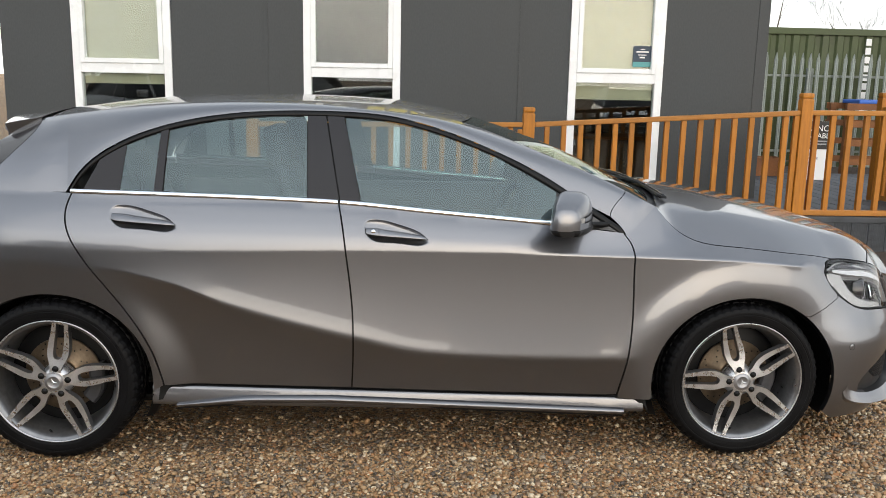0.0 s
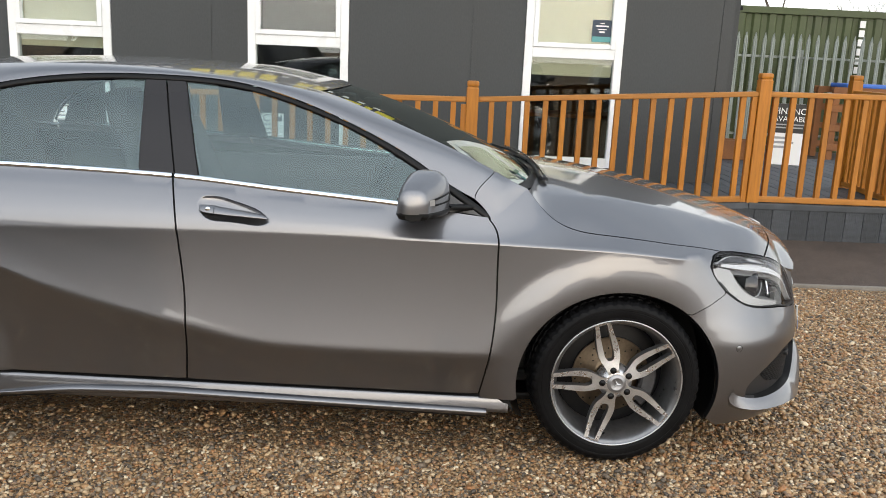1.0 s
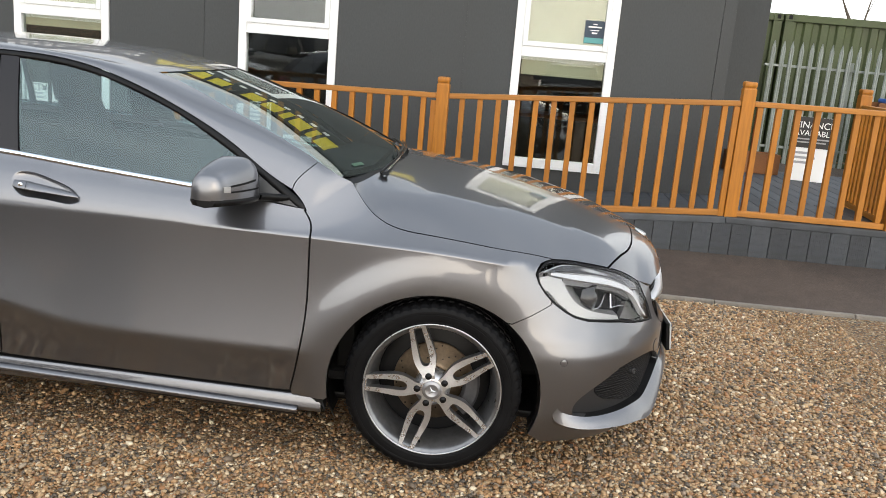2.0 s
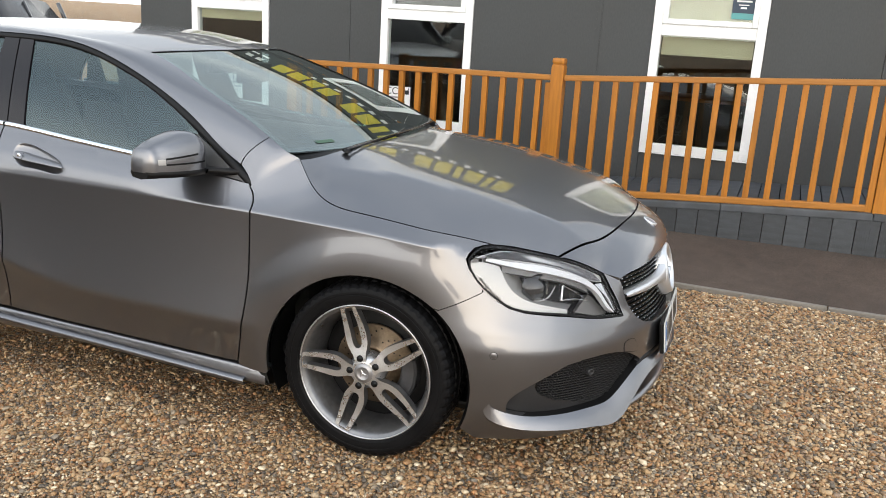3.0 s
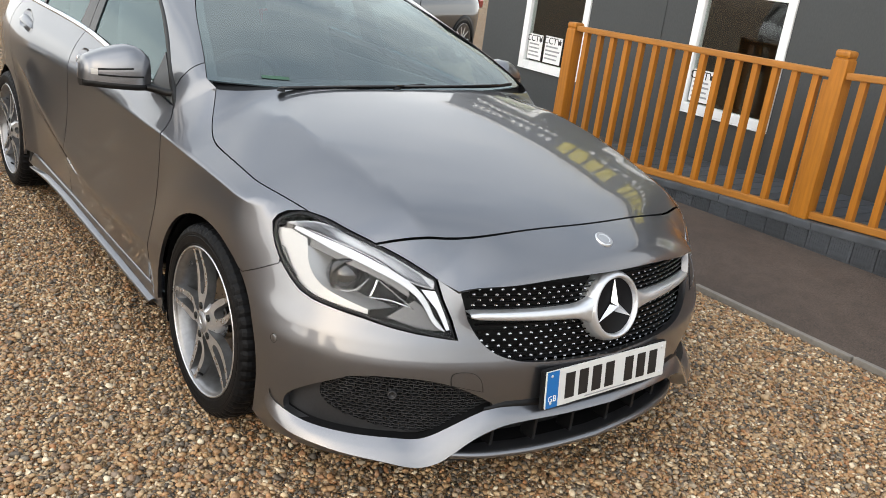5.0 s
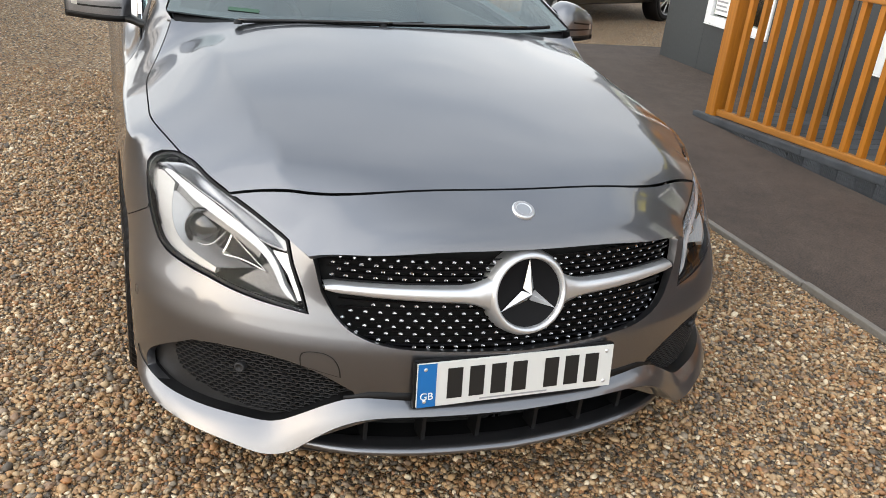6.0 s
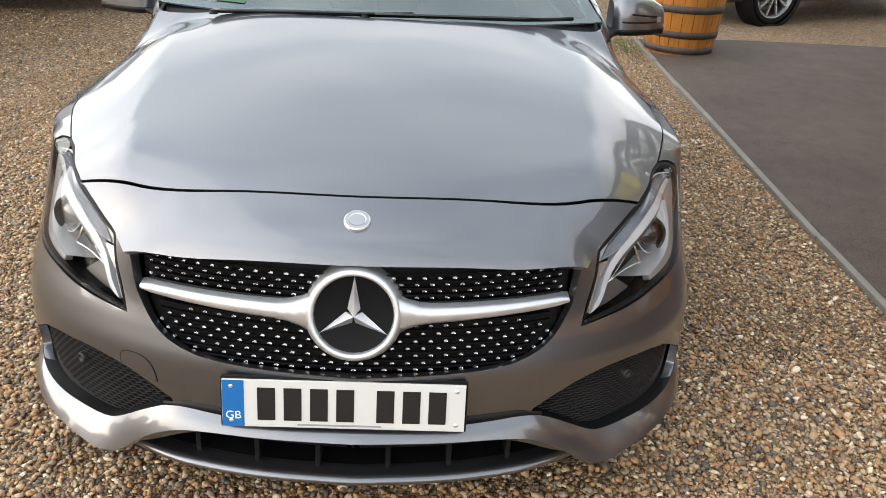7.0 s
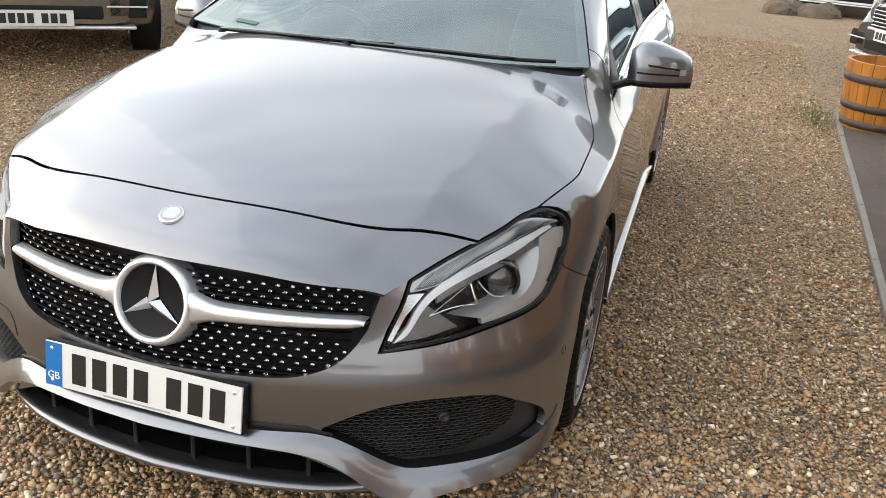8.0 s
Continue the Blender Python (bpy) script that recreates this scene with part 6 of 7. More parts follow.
def headlamp(mirror):
    cover_o = lamp_outline()
    lampo = put("headlamp", panel_mesh("headlamp", grow(cover_o, 1.0), inset_surface(.075), LAMPDARK, .03, rim=False, mirror=mirror, outward=(1, -.3, 0)), None, "clear headlamp with a bright upper light strip")
    # walls of the bowl
    s, z = np.array([p[0] for p in cover_o]), np.array([p[1] for p in cover_o])
    p0, n0 = body(s, z), _nrm(s, z)
    if n0[0][0] < 0 and n0[len(n0) // 2][0] < 0:
        n0 = -n0
    rows = []
    for k in (0.004, .04, .078):
        q = p0 - n0 * k
        q = np.vstack([q, q[:1]])
        rows.append([(a, b if not mirror else -b, c) for a, b, c in q])
    put("bowl", grid_mesh("bowl", rows, GLOSSBLACK, True, flip=mirror), lampo)
    fr = drawn_in(cover_o, .0062)
    put("bezel", panel_mesh("bezel", cover_o, inset_surface(.0035), LAMPDARK, .02, holes=[fr], thick=.012, mirror=mirror, outward=(1, -.3, 0)), lampo, "black edge of the lamp")
    c = put("cover", panel_mesh("cover", drawn_in(cover_o, .0035), inset_surface(-.003), LAMPGLASS, .02, thick=.003, mirror=mirror, outward=(1, -.3, 0)), lampo, "clear plastic cover")
    c.visible_shadow = False
    def sheet(name, o, mat, depth, label="", res=.014):
        return put(name, panel_mesh(name, o, inset_surface(depth), mat, res, mirror=mirror, thick=.018, outward=(1, -.3, 0)), lampo, label)
    at = lambda pts: [(MID - d, z) for d, z in pts]
    upper = curve2([(1.152, .764), (1.115, .778), (1.05, .7855), (.965, .7825), (.820, .763), (.70, .731), (.602, .692)], 5)
    lower = curve2([(1.082, .762), (1.0, .755), (.88, .745), (.77, .722), (.668, .684), (.606, .673)], 5)
    sheet("upper_bed", at([(1.172, .748), (1.150, .768), (1.12, .778), (1.06, .783), (1.0, .770), (1.06, .735), (1.13, .735)]), LAMPBOWL, .034, "grey bed behind the bands")
    sheet("ribbed_band", at(upper + lower[::-1]), LAMPBAND, .012, "ribbed silver band along the top of the lamp")
    rv, rf = [], []

    def along(line, t):
        i = t * (len(line) - 1)
        k = min(int(i), len(line) - 2)
        return np.array(line[k]) * (1 - i + k) + np.array(line[k + 1]) * (i - k)
    for t in np.linspace(.04, .98, 58):
        a, b = along(upper, max(0, t - .05)) * (1, 1) - (0, .004), along(lower, t) + (0, .002)
        base = len(rv)
        for (d, z), off, dep in ((a, -.0024, .0118), (a, 0, .0070), (a, .0024, .0118), (b, -.0024, .0118), (b, 0, .0070), (b, .0024, .0118)):
            ss, zz = np.array(MID - d + off), np.array(z)
            w = body(ss, zz) - _nrm(ss, zz) * dep
            rv.append((w[0], w[1] if not mirror else -w[1], w[2]))
        rf += [(base, base + 1, base + 4, base + 3), (base + 1, base + 2, base + 5, base + 4)]
    put("ribs", mesh_of("ribs", rv, rf, LAMPRIB), lampo)
    strip_lo = [(.563, .566), (.592, .580), (.627, .625), (.670, .662), (.75, .694), (.86, .719), (.975, .733), (1.055, .744), (1.118, .754)]
    strip_hi = [(1.115, .766), (1.08, .760), (1.0, .7525), (.88, .743), (.77, .720), (.668, .681), (.625, .646), (.597, .602)]
    sheet("light_strip", at(curve2(strip_lo, 4) + curve2(strip_hi, 4)), LAMPBRIGHT, .010, "smooth white light strip")
    sheet("ribbed_end", at([(.640, .670), (.600, .668), (.578, .632), (.550, .572), (.560, .570), (.592, .622), (.622, .652)]), LAMPRIB, .013, "ribbed inner end of the band")
    outer_edge = curve2([(1.176, .745), (1.153, .697), (1.107, .656), (1.045, .624), (.972, .608), (.89, .601), (.79, .592)], 5)
    inner_edge = curve2([(.79, .604), (.87, .619), (.932, .631), (.985, .650), (1.028, .684), (1.052, .722)], 5)
    sheet("side_reflector", at(outer_edge + inner_edge + [(1.064, .740), (1.13, .752)]), LAMPPALE, .015, "pale silver side reflector")
    ledge = curve2([(1.052, .737), (.975, .730), (.86, .716), (.75, .691), (.675, .660)], 5)
    sheet("reflector_ledge", at([(d, z + .006) for d, z in ledge] + [(d, z - .013) for d, z in ledge[::-1]]), LAMPBOWL, .022, "grey ledge under the light strip")
    sheet("dark_slit", at([(1.138, .702), (1.128, .702), (1.082, .658), (1.046, .638), (1.056, .636), (1.094, .655)]), GLOSSBLACK, .011, "dark slit in the side reflector")
    sheet("lower_bowl", at(curve2([(.735, .590), (.70, .612), (.655, .640)], 4) + curve2([(.627, .626), (.590, .586), (.566, .569), (.60, .567), (.67, .577)], 4)), LAMPBOWL, .042, "grey inner bowl")

    def wire(name, pts, dep, r, mat):
        out = []
        for d, z in curve2(pts, 5):
            ss, zz = np.array(MID - d), np.array(z)
            w = body(ss, zz) - _nrm(ss, zz) * dep
            out.append((w[0], w[1] if not mirror else -w[1], w[2]))
        put(name, tube(name, out, r, mat, 8), lampo)
    wall = []
    for (d, z) in inner_edge[::-1]:
        row = []
        for k in np.linspace(0, 1, 5):
            ss, zz = np.array(MID - d + .075 * k), np.array(z + .012 * k)
            w = body(ss, zz) - _nrm(ss, zz) * (.016 + .060 * k)
            row.append((w[0], w[1] if not mirror else -w[1], w[2]))
        wall.append(row)
    put("reflector_wall", grid_mesh("reflector_wall", wall, LAMPPALE, True), lampo, "pale inner wall of the side reflector")
    wire("light_guide", [(1.008, .700), (.990, .660), (.952, .643), (.89, .637), (.848, .648), (.812, .682)], .045, .0017, LAMPBRIGHT)
    wire("accent", [(.781, .684), (.786, .660), (.797, .633)], .038, .0035, CHROME)
    wire("accent", [(.797, .633), (.735, .634), (.655, .617)], .038, .0018, CHROME)
    wire("accent", [(.781, .684), (.72, .653), (.655, .617)], .038, .0010, CHROME)
    for d, z, r, nm in ((.890, .676, .046, "projector"),):
        q, m_ = body(np.array(MID - d), np.array(z)), _nrm(np.array(MID - d), np.array(z))
        w = q - m_ * .052
        w = np.array((w[0], w[1] if not mirror else -w[1], w[2]))
        aim = Vector((.93, (-.30 if not mirror else .30), -.02)).to_track_quat("Z", "Y").to_matrix().to_4x4()
        pr = part(nm, lathe(nm, [(r * .98, -.03), (r * 1.02, .010), (r * 1.12, .013), (r * 1.18, .008), (r * 1.22, -.03)], GLOSSBLACK, 32, "z"), lampo, "round projector lamp", Matrix.Translation(tuple(w)) @ aim)
        part("lens", lathe("lens", [(0, .022), (r * .35, .020), (r * .7, .011), (r * .97, -.006)], LENS, 32, "z"), pr, "domed glass lens")


for mir in (False, True):
    headlamp(mir)

# roof, screen, tail
ZR = pchip([-1.7, -1.45, -.97, -.54, -.05, .2, .31], [1.287, 1.338, 1.394, 1.408, 1.392, 1.352, 1.328])
_hd = int(np.argmin(np.abs(ROOFEDGE[:, 0] - .218)))
roof_rows = []
for p in [q for q in ROOFEDGE[_hd::5] if q[0] > -1.47]:
    k = step(-.4, .218, p[0])
    xc = p[0] + .088 * k
    row = []
    for t in np.linspace(-1, 1, 25):
        row.append((p[0] + (xc - p[0]) * (1 - t * t), p[1] * t, float(p[2] + (ZR(xc) - p[2]) * (1 - abs(t) ** 2.4))))
    roof_rows.append(row)
_e = ROOFEDGE[_hd]
roof_rows[0] = [(_e[0] + (.300 - _e[0]) * (1 - abs(t) ** 2.1), _e[1] * t, _e[2] - .001 + (1.326 - _e[2]) * (1 - abs(t) ** 2.1)) for t in np.linspace(-1, 1, 25)]
put("roof", grid_mesh("roof", roof_rows, PAINT, True), None, "grey roof panel")
scr = []
for t in np.linspace(0, 1, 16):
    i = int(round(t * _hd))
    e = ROOFEDGE[i]
    w = (e[0] - .955) / (.218 - .955)
    c = np.array((1.085 + (.302 - 1.085) * w, 0, 1.010 + (1.325 - 1.010) * w + .026 * math.sin(math.pi * w)))
    row = []
    for u in np.linspace(-1, 1, 25):
        f = 1 - abs(u) ** 2.1
        row.append((e[0] + (c[0] - e[0]) * f, (e[1] - .004) * u, e[2] - .004 + (c[2] - e[2]) * f))
    scr.append(row)
ws = put("windscreen", grid_mesh("windscreen", scr, SCREEN, True), None, "raked windscreen reflecting the sky and the cabin")
ws.visible_shadow = False
def lerp_row(a, b, k):
    return [tuple(np.array(p) * (1 - k) + np.array(q) * k) for p, q in zip(a, b)]
put("screen_border", grid_mesh("screen_border", [[(p[0], p[1], p[2] - .004) for p in lerp_row(scr[0], scr[1], k)] for k in (0, .5, .95)], GLOSSBLACK, True), ws, "black lower border of the screen")
put("screen_border", grid_mesh("screen_border", [[(p[0], p[1], p[2] - .003) for p in lerp_row(scr[-2], scr[-1], k)] for k in (.95, 1)], GLOSSBLACK, True), ws)
for a in (0, -1):
    b = 1 if a == 0 else -2
    put("screen_border", grid_mesh("screen_border", [[(r[a][0], r[a][1], r[a][2] - .003), tuple(np.array(r[a]) * .45 + np.array(r[b]) * .55 - np.array((0, 0, .003)))] for r in scr], GLOSSBLACK, True), ws)
put("cowl", grid_mesh("cowl", [[(x, y, z) for y, x, z in [(q[1] * .97, q[0] + k * (1 - .85 * (q[1] / .73) ** 2) - .004, q[2] + dz - .012 * (q[1] / .73) ** 4) for q in scr[0]]] for k, dz in ((-.02, .004), (.02, -.002), (.09, -.02))], BLACK, True), None, "black scuttle under the wipers")
for pts in ([(1.078, -.52, 1.016), (1.088, -.30, 1.024), (1.092, -.02, 1.030), (1.068, .10, 1.034)], [(1.090, -.05, 1.027), (1.078, .25, 1.031), (1.038, .50, 1.029), (.994, .62, 1.030)]):
    wp = put("wiper", tube("wiper", curve2(pts, 6), .0065, BLACK, 8), None, "black flat windscreen wiper")
    put("wiper_arm", tube("wiper_arm", curve2([(p[0] + .015, p[1] + (.0), p[2] + .006) for p in pts[:3]], 6), .0045, GLOSSBLACK, 8), wp)
    put("wiper_cap", lathe("wiper_cap", [(0, .008), (.011, .007), (.014, -.004)], BLACK, 16, "z"), wp).location = (pts[0][0] + .015, pts[0][1], pts[0][2] - .002)
put("screen_sticker", mesh_of("screen_sticker", [tuple(np.array(scr[1][3]) * (1 - a) + np.array(scr[1][5]) * a + np.array((0, 0, .003)) + np.array(scr[2][4]) * b - np.array(scr[1][4]) * b) for a, b in ((0, .1), (.8, .1), (.8, .6), (0, .6))], [(0, 1, 2, 3)], material("sticker green", (.03, .09, .05), .4)), ws, "small dark green sticker in the screen's corner")

put("rear_view_mirror", box("rear_view_mirror", (.36, -.12, 1.185), (.385, .12, 1.245), BLACK, .01), None, "black inside mirror behind the screen")
put("sensor_pod", box("sensor_pod", (.36, -.06, 1.235), (.44, .06, 1.275), BLACK, .015), None, "black sensor housing at the top of the screen")

# tail: spoiler, rear window, tailgate, bumper, lamps
tail_prof = [(-1.62, 1.268, .47), (-1.72, 1.20, .55), (-1.81, 1.11, .62), (-1.885, 1.0, .685), (-1.935, .90, .72)]
rows = []
for x, z, w in tail_prof:
    rows.append([(x + .07 * (abs(t) ** 2.2), w * t, z) for t in np.linspace(-1, 1, 21)])
put("rear_window", grid_mesh("rear_window", rows[:4], PILLAR, True), None, "dark sloping rear window")
gate_low = [tuple(body(np.array(np.interp(abs(t), [0, 1], [0, float(np.interp(.72, PLAN[:200, 1], ARC[:200]))])), np.array(.84)) * (1, -np.sign(t) if t else 0, 1)) for t in np.linspace(-1, 1, 21)]
put("tailgate", grid_mesh("tailgate", rows[3:] + [gate_low], PAINT, True), None, "grey tailgate")
for rail_end, sg in zip(RAILEND, (-1, 1)):
    a = rail_end[::-1]
    n = len(a)
    b = []
    for t in np.linspace(0, 1, n):
        q = np.array([np.interp(t, np.linspace(0, 1, 4), [r[0 if sg < 0 else -1][k] for r in rows[:4]]) for k in range(3)])
        b.append(tuple(q))
    put("tailgate_side", grid_mesh("tailgate_side", [lerp_row(a, b, k) for k in (.02, .5, 1)], PILLAR, True, flip=sg > 0), None, "black glass beside the rear window")
    corner = [[(-1.625, sg * .775, 1.040), (-1.665, sg * .80, .93), (-1.725, sg * .83, .80)], [(-1.815, sg * .685, 1.0), (-1.83, sg * .72, .93), (-1.85, sg * .735, .84)]]
    put("tail_lamp", grid_mesh("tail_lamp", corner, TAILRED, True, flip=sg < 0), None, "red tail lamp")
sp = []
for t in np.linspace(-1, 1, 25):
    e = 1.0 if abs(t) < .97 else .2
    y = .522 * t
    sp.append([(-1.455 - .01 * t * t, y, 1.337 - .030 * abs(t) ** 2.4), (-1.58, y * 1.01, 1.316 - .030 * t * t), (-1.70 + .09 * t * t, y * 1.02, 1.300 - .022 * t * t), (-1.70 + .09 * t * t, y * 1.02, 1.284 - .026 * t * t), (-1.60, y, 1.258 - .02 * t * t), (-1.50, y, 1.25 - .02 * t * t)])
spoiler = put("spoiler", grid_mesh("spoiler", sp, PAINT, True, flip=True), None, "grey roof spoiler")
for k in (0, -1):
    put("spoiler_end", mesh_of("spoiler_end", sp[k], [tuple(range(6)) if k else tuple(range(6))[::-1]], PAINT), spoiler, "grey end of the spoiler")
for mirror in (False, True):
    o = [(0.0, .845), (float(s_x(-1.745)), .845), (float(s_x(-1.74)), .62), (float(s_x(-1.738)), .40)] + sx(arch(-HUB, 168, 196, 8)) + [(float(s_x(-1.72)), .17), (0.0, .17)]
    put("rear_bumper", panel_mesh("rear_bumper", o, body, PAINT, .035, mirror=mirror, outward=(-1, -.3, 0)), None, "grey rear bumper half")

# near-black shells painted in for the shade behind the shut gaps, and wheel housings
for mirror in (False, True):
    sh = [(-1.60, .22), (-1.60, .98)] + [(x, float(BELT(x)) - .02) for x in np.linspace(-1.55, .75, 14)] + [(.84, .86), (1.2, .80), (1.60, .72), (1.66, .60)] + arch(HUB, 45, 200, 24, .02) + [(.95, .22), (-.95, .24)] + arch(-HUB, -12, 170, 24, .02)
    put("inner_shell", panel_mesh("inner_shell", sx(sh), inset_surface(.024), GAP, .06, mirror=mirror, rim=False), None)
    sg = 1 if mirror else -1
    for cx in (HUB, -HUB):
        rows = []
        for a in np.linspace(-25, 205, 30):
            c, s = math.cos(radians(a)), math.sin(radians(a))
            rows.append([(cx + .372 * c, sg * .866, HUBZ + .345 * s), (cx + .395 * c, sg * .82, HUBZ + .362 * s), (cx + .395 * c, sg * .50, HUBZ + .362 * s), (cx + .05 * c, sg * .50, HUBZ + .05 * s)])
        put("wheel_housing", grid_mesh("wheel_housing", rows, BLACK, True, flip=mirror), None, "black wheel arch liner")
# unseen near-black boxes added to keep the bays behind the panels dark
put("engine_bay_fill", box("engine_bay_fill", (1.05, -.60, .30), (2.0, .60, .68), GAP, .02), None)
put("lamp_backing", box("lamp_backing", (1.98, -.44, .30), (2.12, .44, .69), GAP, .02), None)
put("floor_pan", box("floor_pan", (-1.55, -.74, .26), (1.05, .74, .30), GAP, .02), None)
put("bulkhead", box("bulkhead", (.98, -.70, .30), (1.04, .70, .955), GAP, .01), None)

# wheels
FRONT_TURN, REAR_TURN = 107, 81            # how far each pair of wheels has rolled


def spoke_mesh():
    half = curve2([(.036, .021), (.058, .0225), (.078, .030), (.105, .0385), (.135, .0400), (.175, .0360), (.215, .0310), (.2425, .0290)], 3)
    out = half + [(a, -b) for a, b in half[::-1]]
    hs = curve2([(.0885, .0), (.0905, .0085), (.100, .0150), (.125, .0180), (.165, .0178), (.205, .0158), (.2330, .0140)], 3)
    slot = hs + [(a, -b) for a, b in hs[:0:-1]]
    verts = [np.array(p) for p in out + slot]
    e = [(i, (i + 1) % len(out)) for i in range(len(out))] + [(len(out) + i, len(out) + (i + 1) % len(slot)) for i in range(len(slot))]
    r = delaunay_2d_cdt([Vector((float(p[0]), float(p[1]))) for p in verts], e, [], 1, 1e-6)
    uv = [tuple(v) for v in r[0]]
    tri = [f for f in r[2] if not inside(np.array([np.mean([uv[i][0] for i in f])]), np.array([np.mean([uv[i][1] for i in f])]), slot)[0]]
    bm = bmesh.new()
    vs = [bm.verts.new((u, -(.010 - .012 * math.sin(math.pi * min(max((u - .05) / .19, 0), 1))), v)) for u, v in uv]
    fs = [bm.faces.new([vs[i] for i in f]) for f in tri]
    bmesh.ops.inset_region(bm, faces=fs, thickness=.0042, depth=.0055, use_even_offset=True)
    fs = list(bm.faces)
    ext = bmesh.ops.extrude_face_region(bm, geom=fs)
    for v in ext["geom"]:
        if isinstance(v, bmesh.types.BMVert):
            v.co.y += .030
    bmesh.ops.remove_doubles(bm, verts=bm.verts, dist=1e-6)
    me = from_bm("spoke", bm, ALLOY)
    me.materials.append(ALLOYSIDE)                       # bright-cut face, grey painted flanks
    for f in me.polygons:
        f.material_index = 0 if f.normal.y < -.9 else 1
    return me


SPOKE = spoke_mesh()


def tyre_mesh():
    prof = [(.236, -.100), (.246, -.110), (.252, -.1135), (.2535, -.1122), (.256, -.1140), (.268, -.1155), (.278, -.1158), (.2795, -.1145), (.2825, -.1155), (.290, -.1150), (.3035, -.109), (.3125, -.098), (.3165, -.084), (.318, -.062), (.312, -.060), (.312, -.052), (.318, -.050), (.3188, -.022), (.312, -.020), (.312, -.010), (.3188, -.008), (.3188, .008), (.312, .010), (.312, .020), (.318, .022), (.318, .050), (.312, .052), (.312, .060), (.318, .062), (.3165, .084), (.305, .105), (.268, .114), (.236, .100)]
    sides, verts, faces, n = 168, [], [], len(prof)
    for k in range(sides):
        t = 2 * math.pi * k / sides
        for i, (r, y) in enumerate(prof):
            cut = .0042 if (k % 3 == 0 and 10 <= i <= 13) or (k % 3 == 1 and 16 <= i <= 17) or (k % 3 == 0 and 24 <= i <= 29) else 0
            verts.append(((r - cut) * math.cos(t), y, (r - cut) * math.sin(t)))
    for k in range(sides):
        k2 = (k + 1) % sides
        for i in range(n - 1):
            faces.append((k * n + i, k2 * n + i, k2 * n + i + 1, k * n + i + 1))
    me = mesh_of("tyre", verts, faces, RUBBER, False)
    return me


def build_wheel(m, label, turn):
    w = put("wheel", None, None, label)
    w.matrix_basis = m
    part("tyre", WM["tyre"], w, "black low-profile tyre")
    part("rim", WM["rim"], w, "grey alloy rim barrel")
    part("rim_lip", WM["lip"], w, "bright cut rim edge")
    for a in (turn - 72 * k for k in range(5)):
        part("spoke", SPOKE, w, "bright twin spoke", pose(0, -.098, 0, 0, -a, 0))
        b = math.radians(a)
        part("wheel_bolt", WM["bolt"], w, "", Matrix.Translation((.0525 * math.cos(b), -.1105, .0525 * math.sin(b))))
    part("hub", WM["hub"], w, "silver wheel centre", pose(0, -.1, 0))
    cap = part("hub_cap", WM["cap"], w, "round grey centre cap", pose(0, -.1, 0))
    part("cap_arms", WM["capstar"], cap, "three plain silver arms", pose(0, -.0, 0, 0, -25, 0))
    for k in range(40):                                  # drilled disc
        a, r = k * .157 * 3.0, (.088, .105, .122, .136)[k % 4]
        part("drill_hole", WM["drill"], w, "", Matrix.Translation((r * math.cos(a), -.0128, r * math.sin(a))))
    b = math.radians(-98)
    part("valve", WM["valve"], w, "black tyre valve", Matrix.Translation((.212 * math.cos(b), -.088, .212 * math.sin(b))))
    part("brake_disc", WM["disc"], w, "rust-tinted brake disc")
    # added black disc gives the dark seen between the spokes
    part("shade_disc", WM["back"], w, "black disc added behind the brake to darken between the spokes")
    part("caliper", WM["caliper"], w, "dark brake caliper", pose(0, 0, 0, 0, 12, 0))
    return w


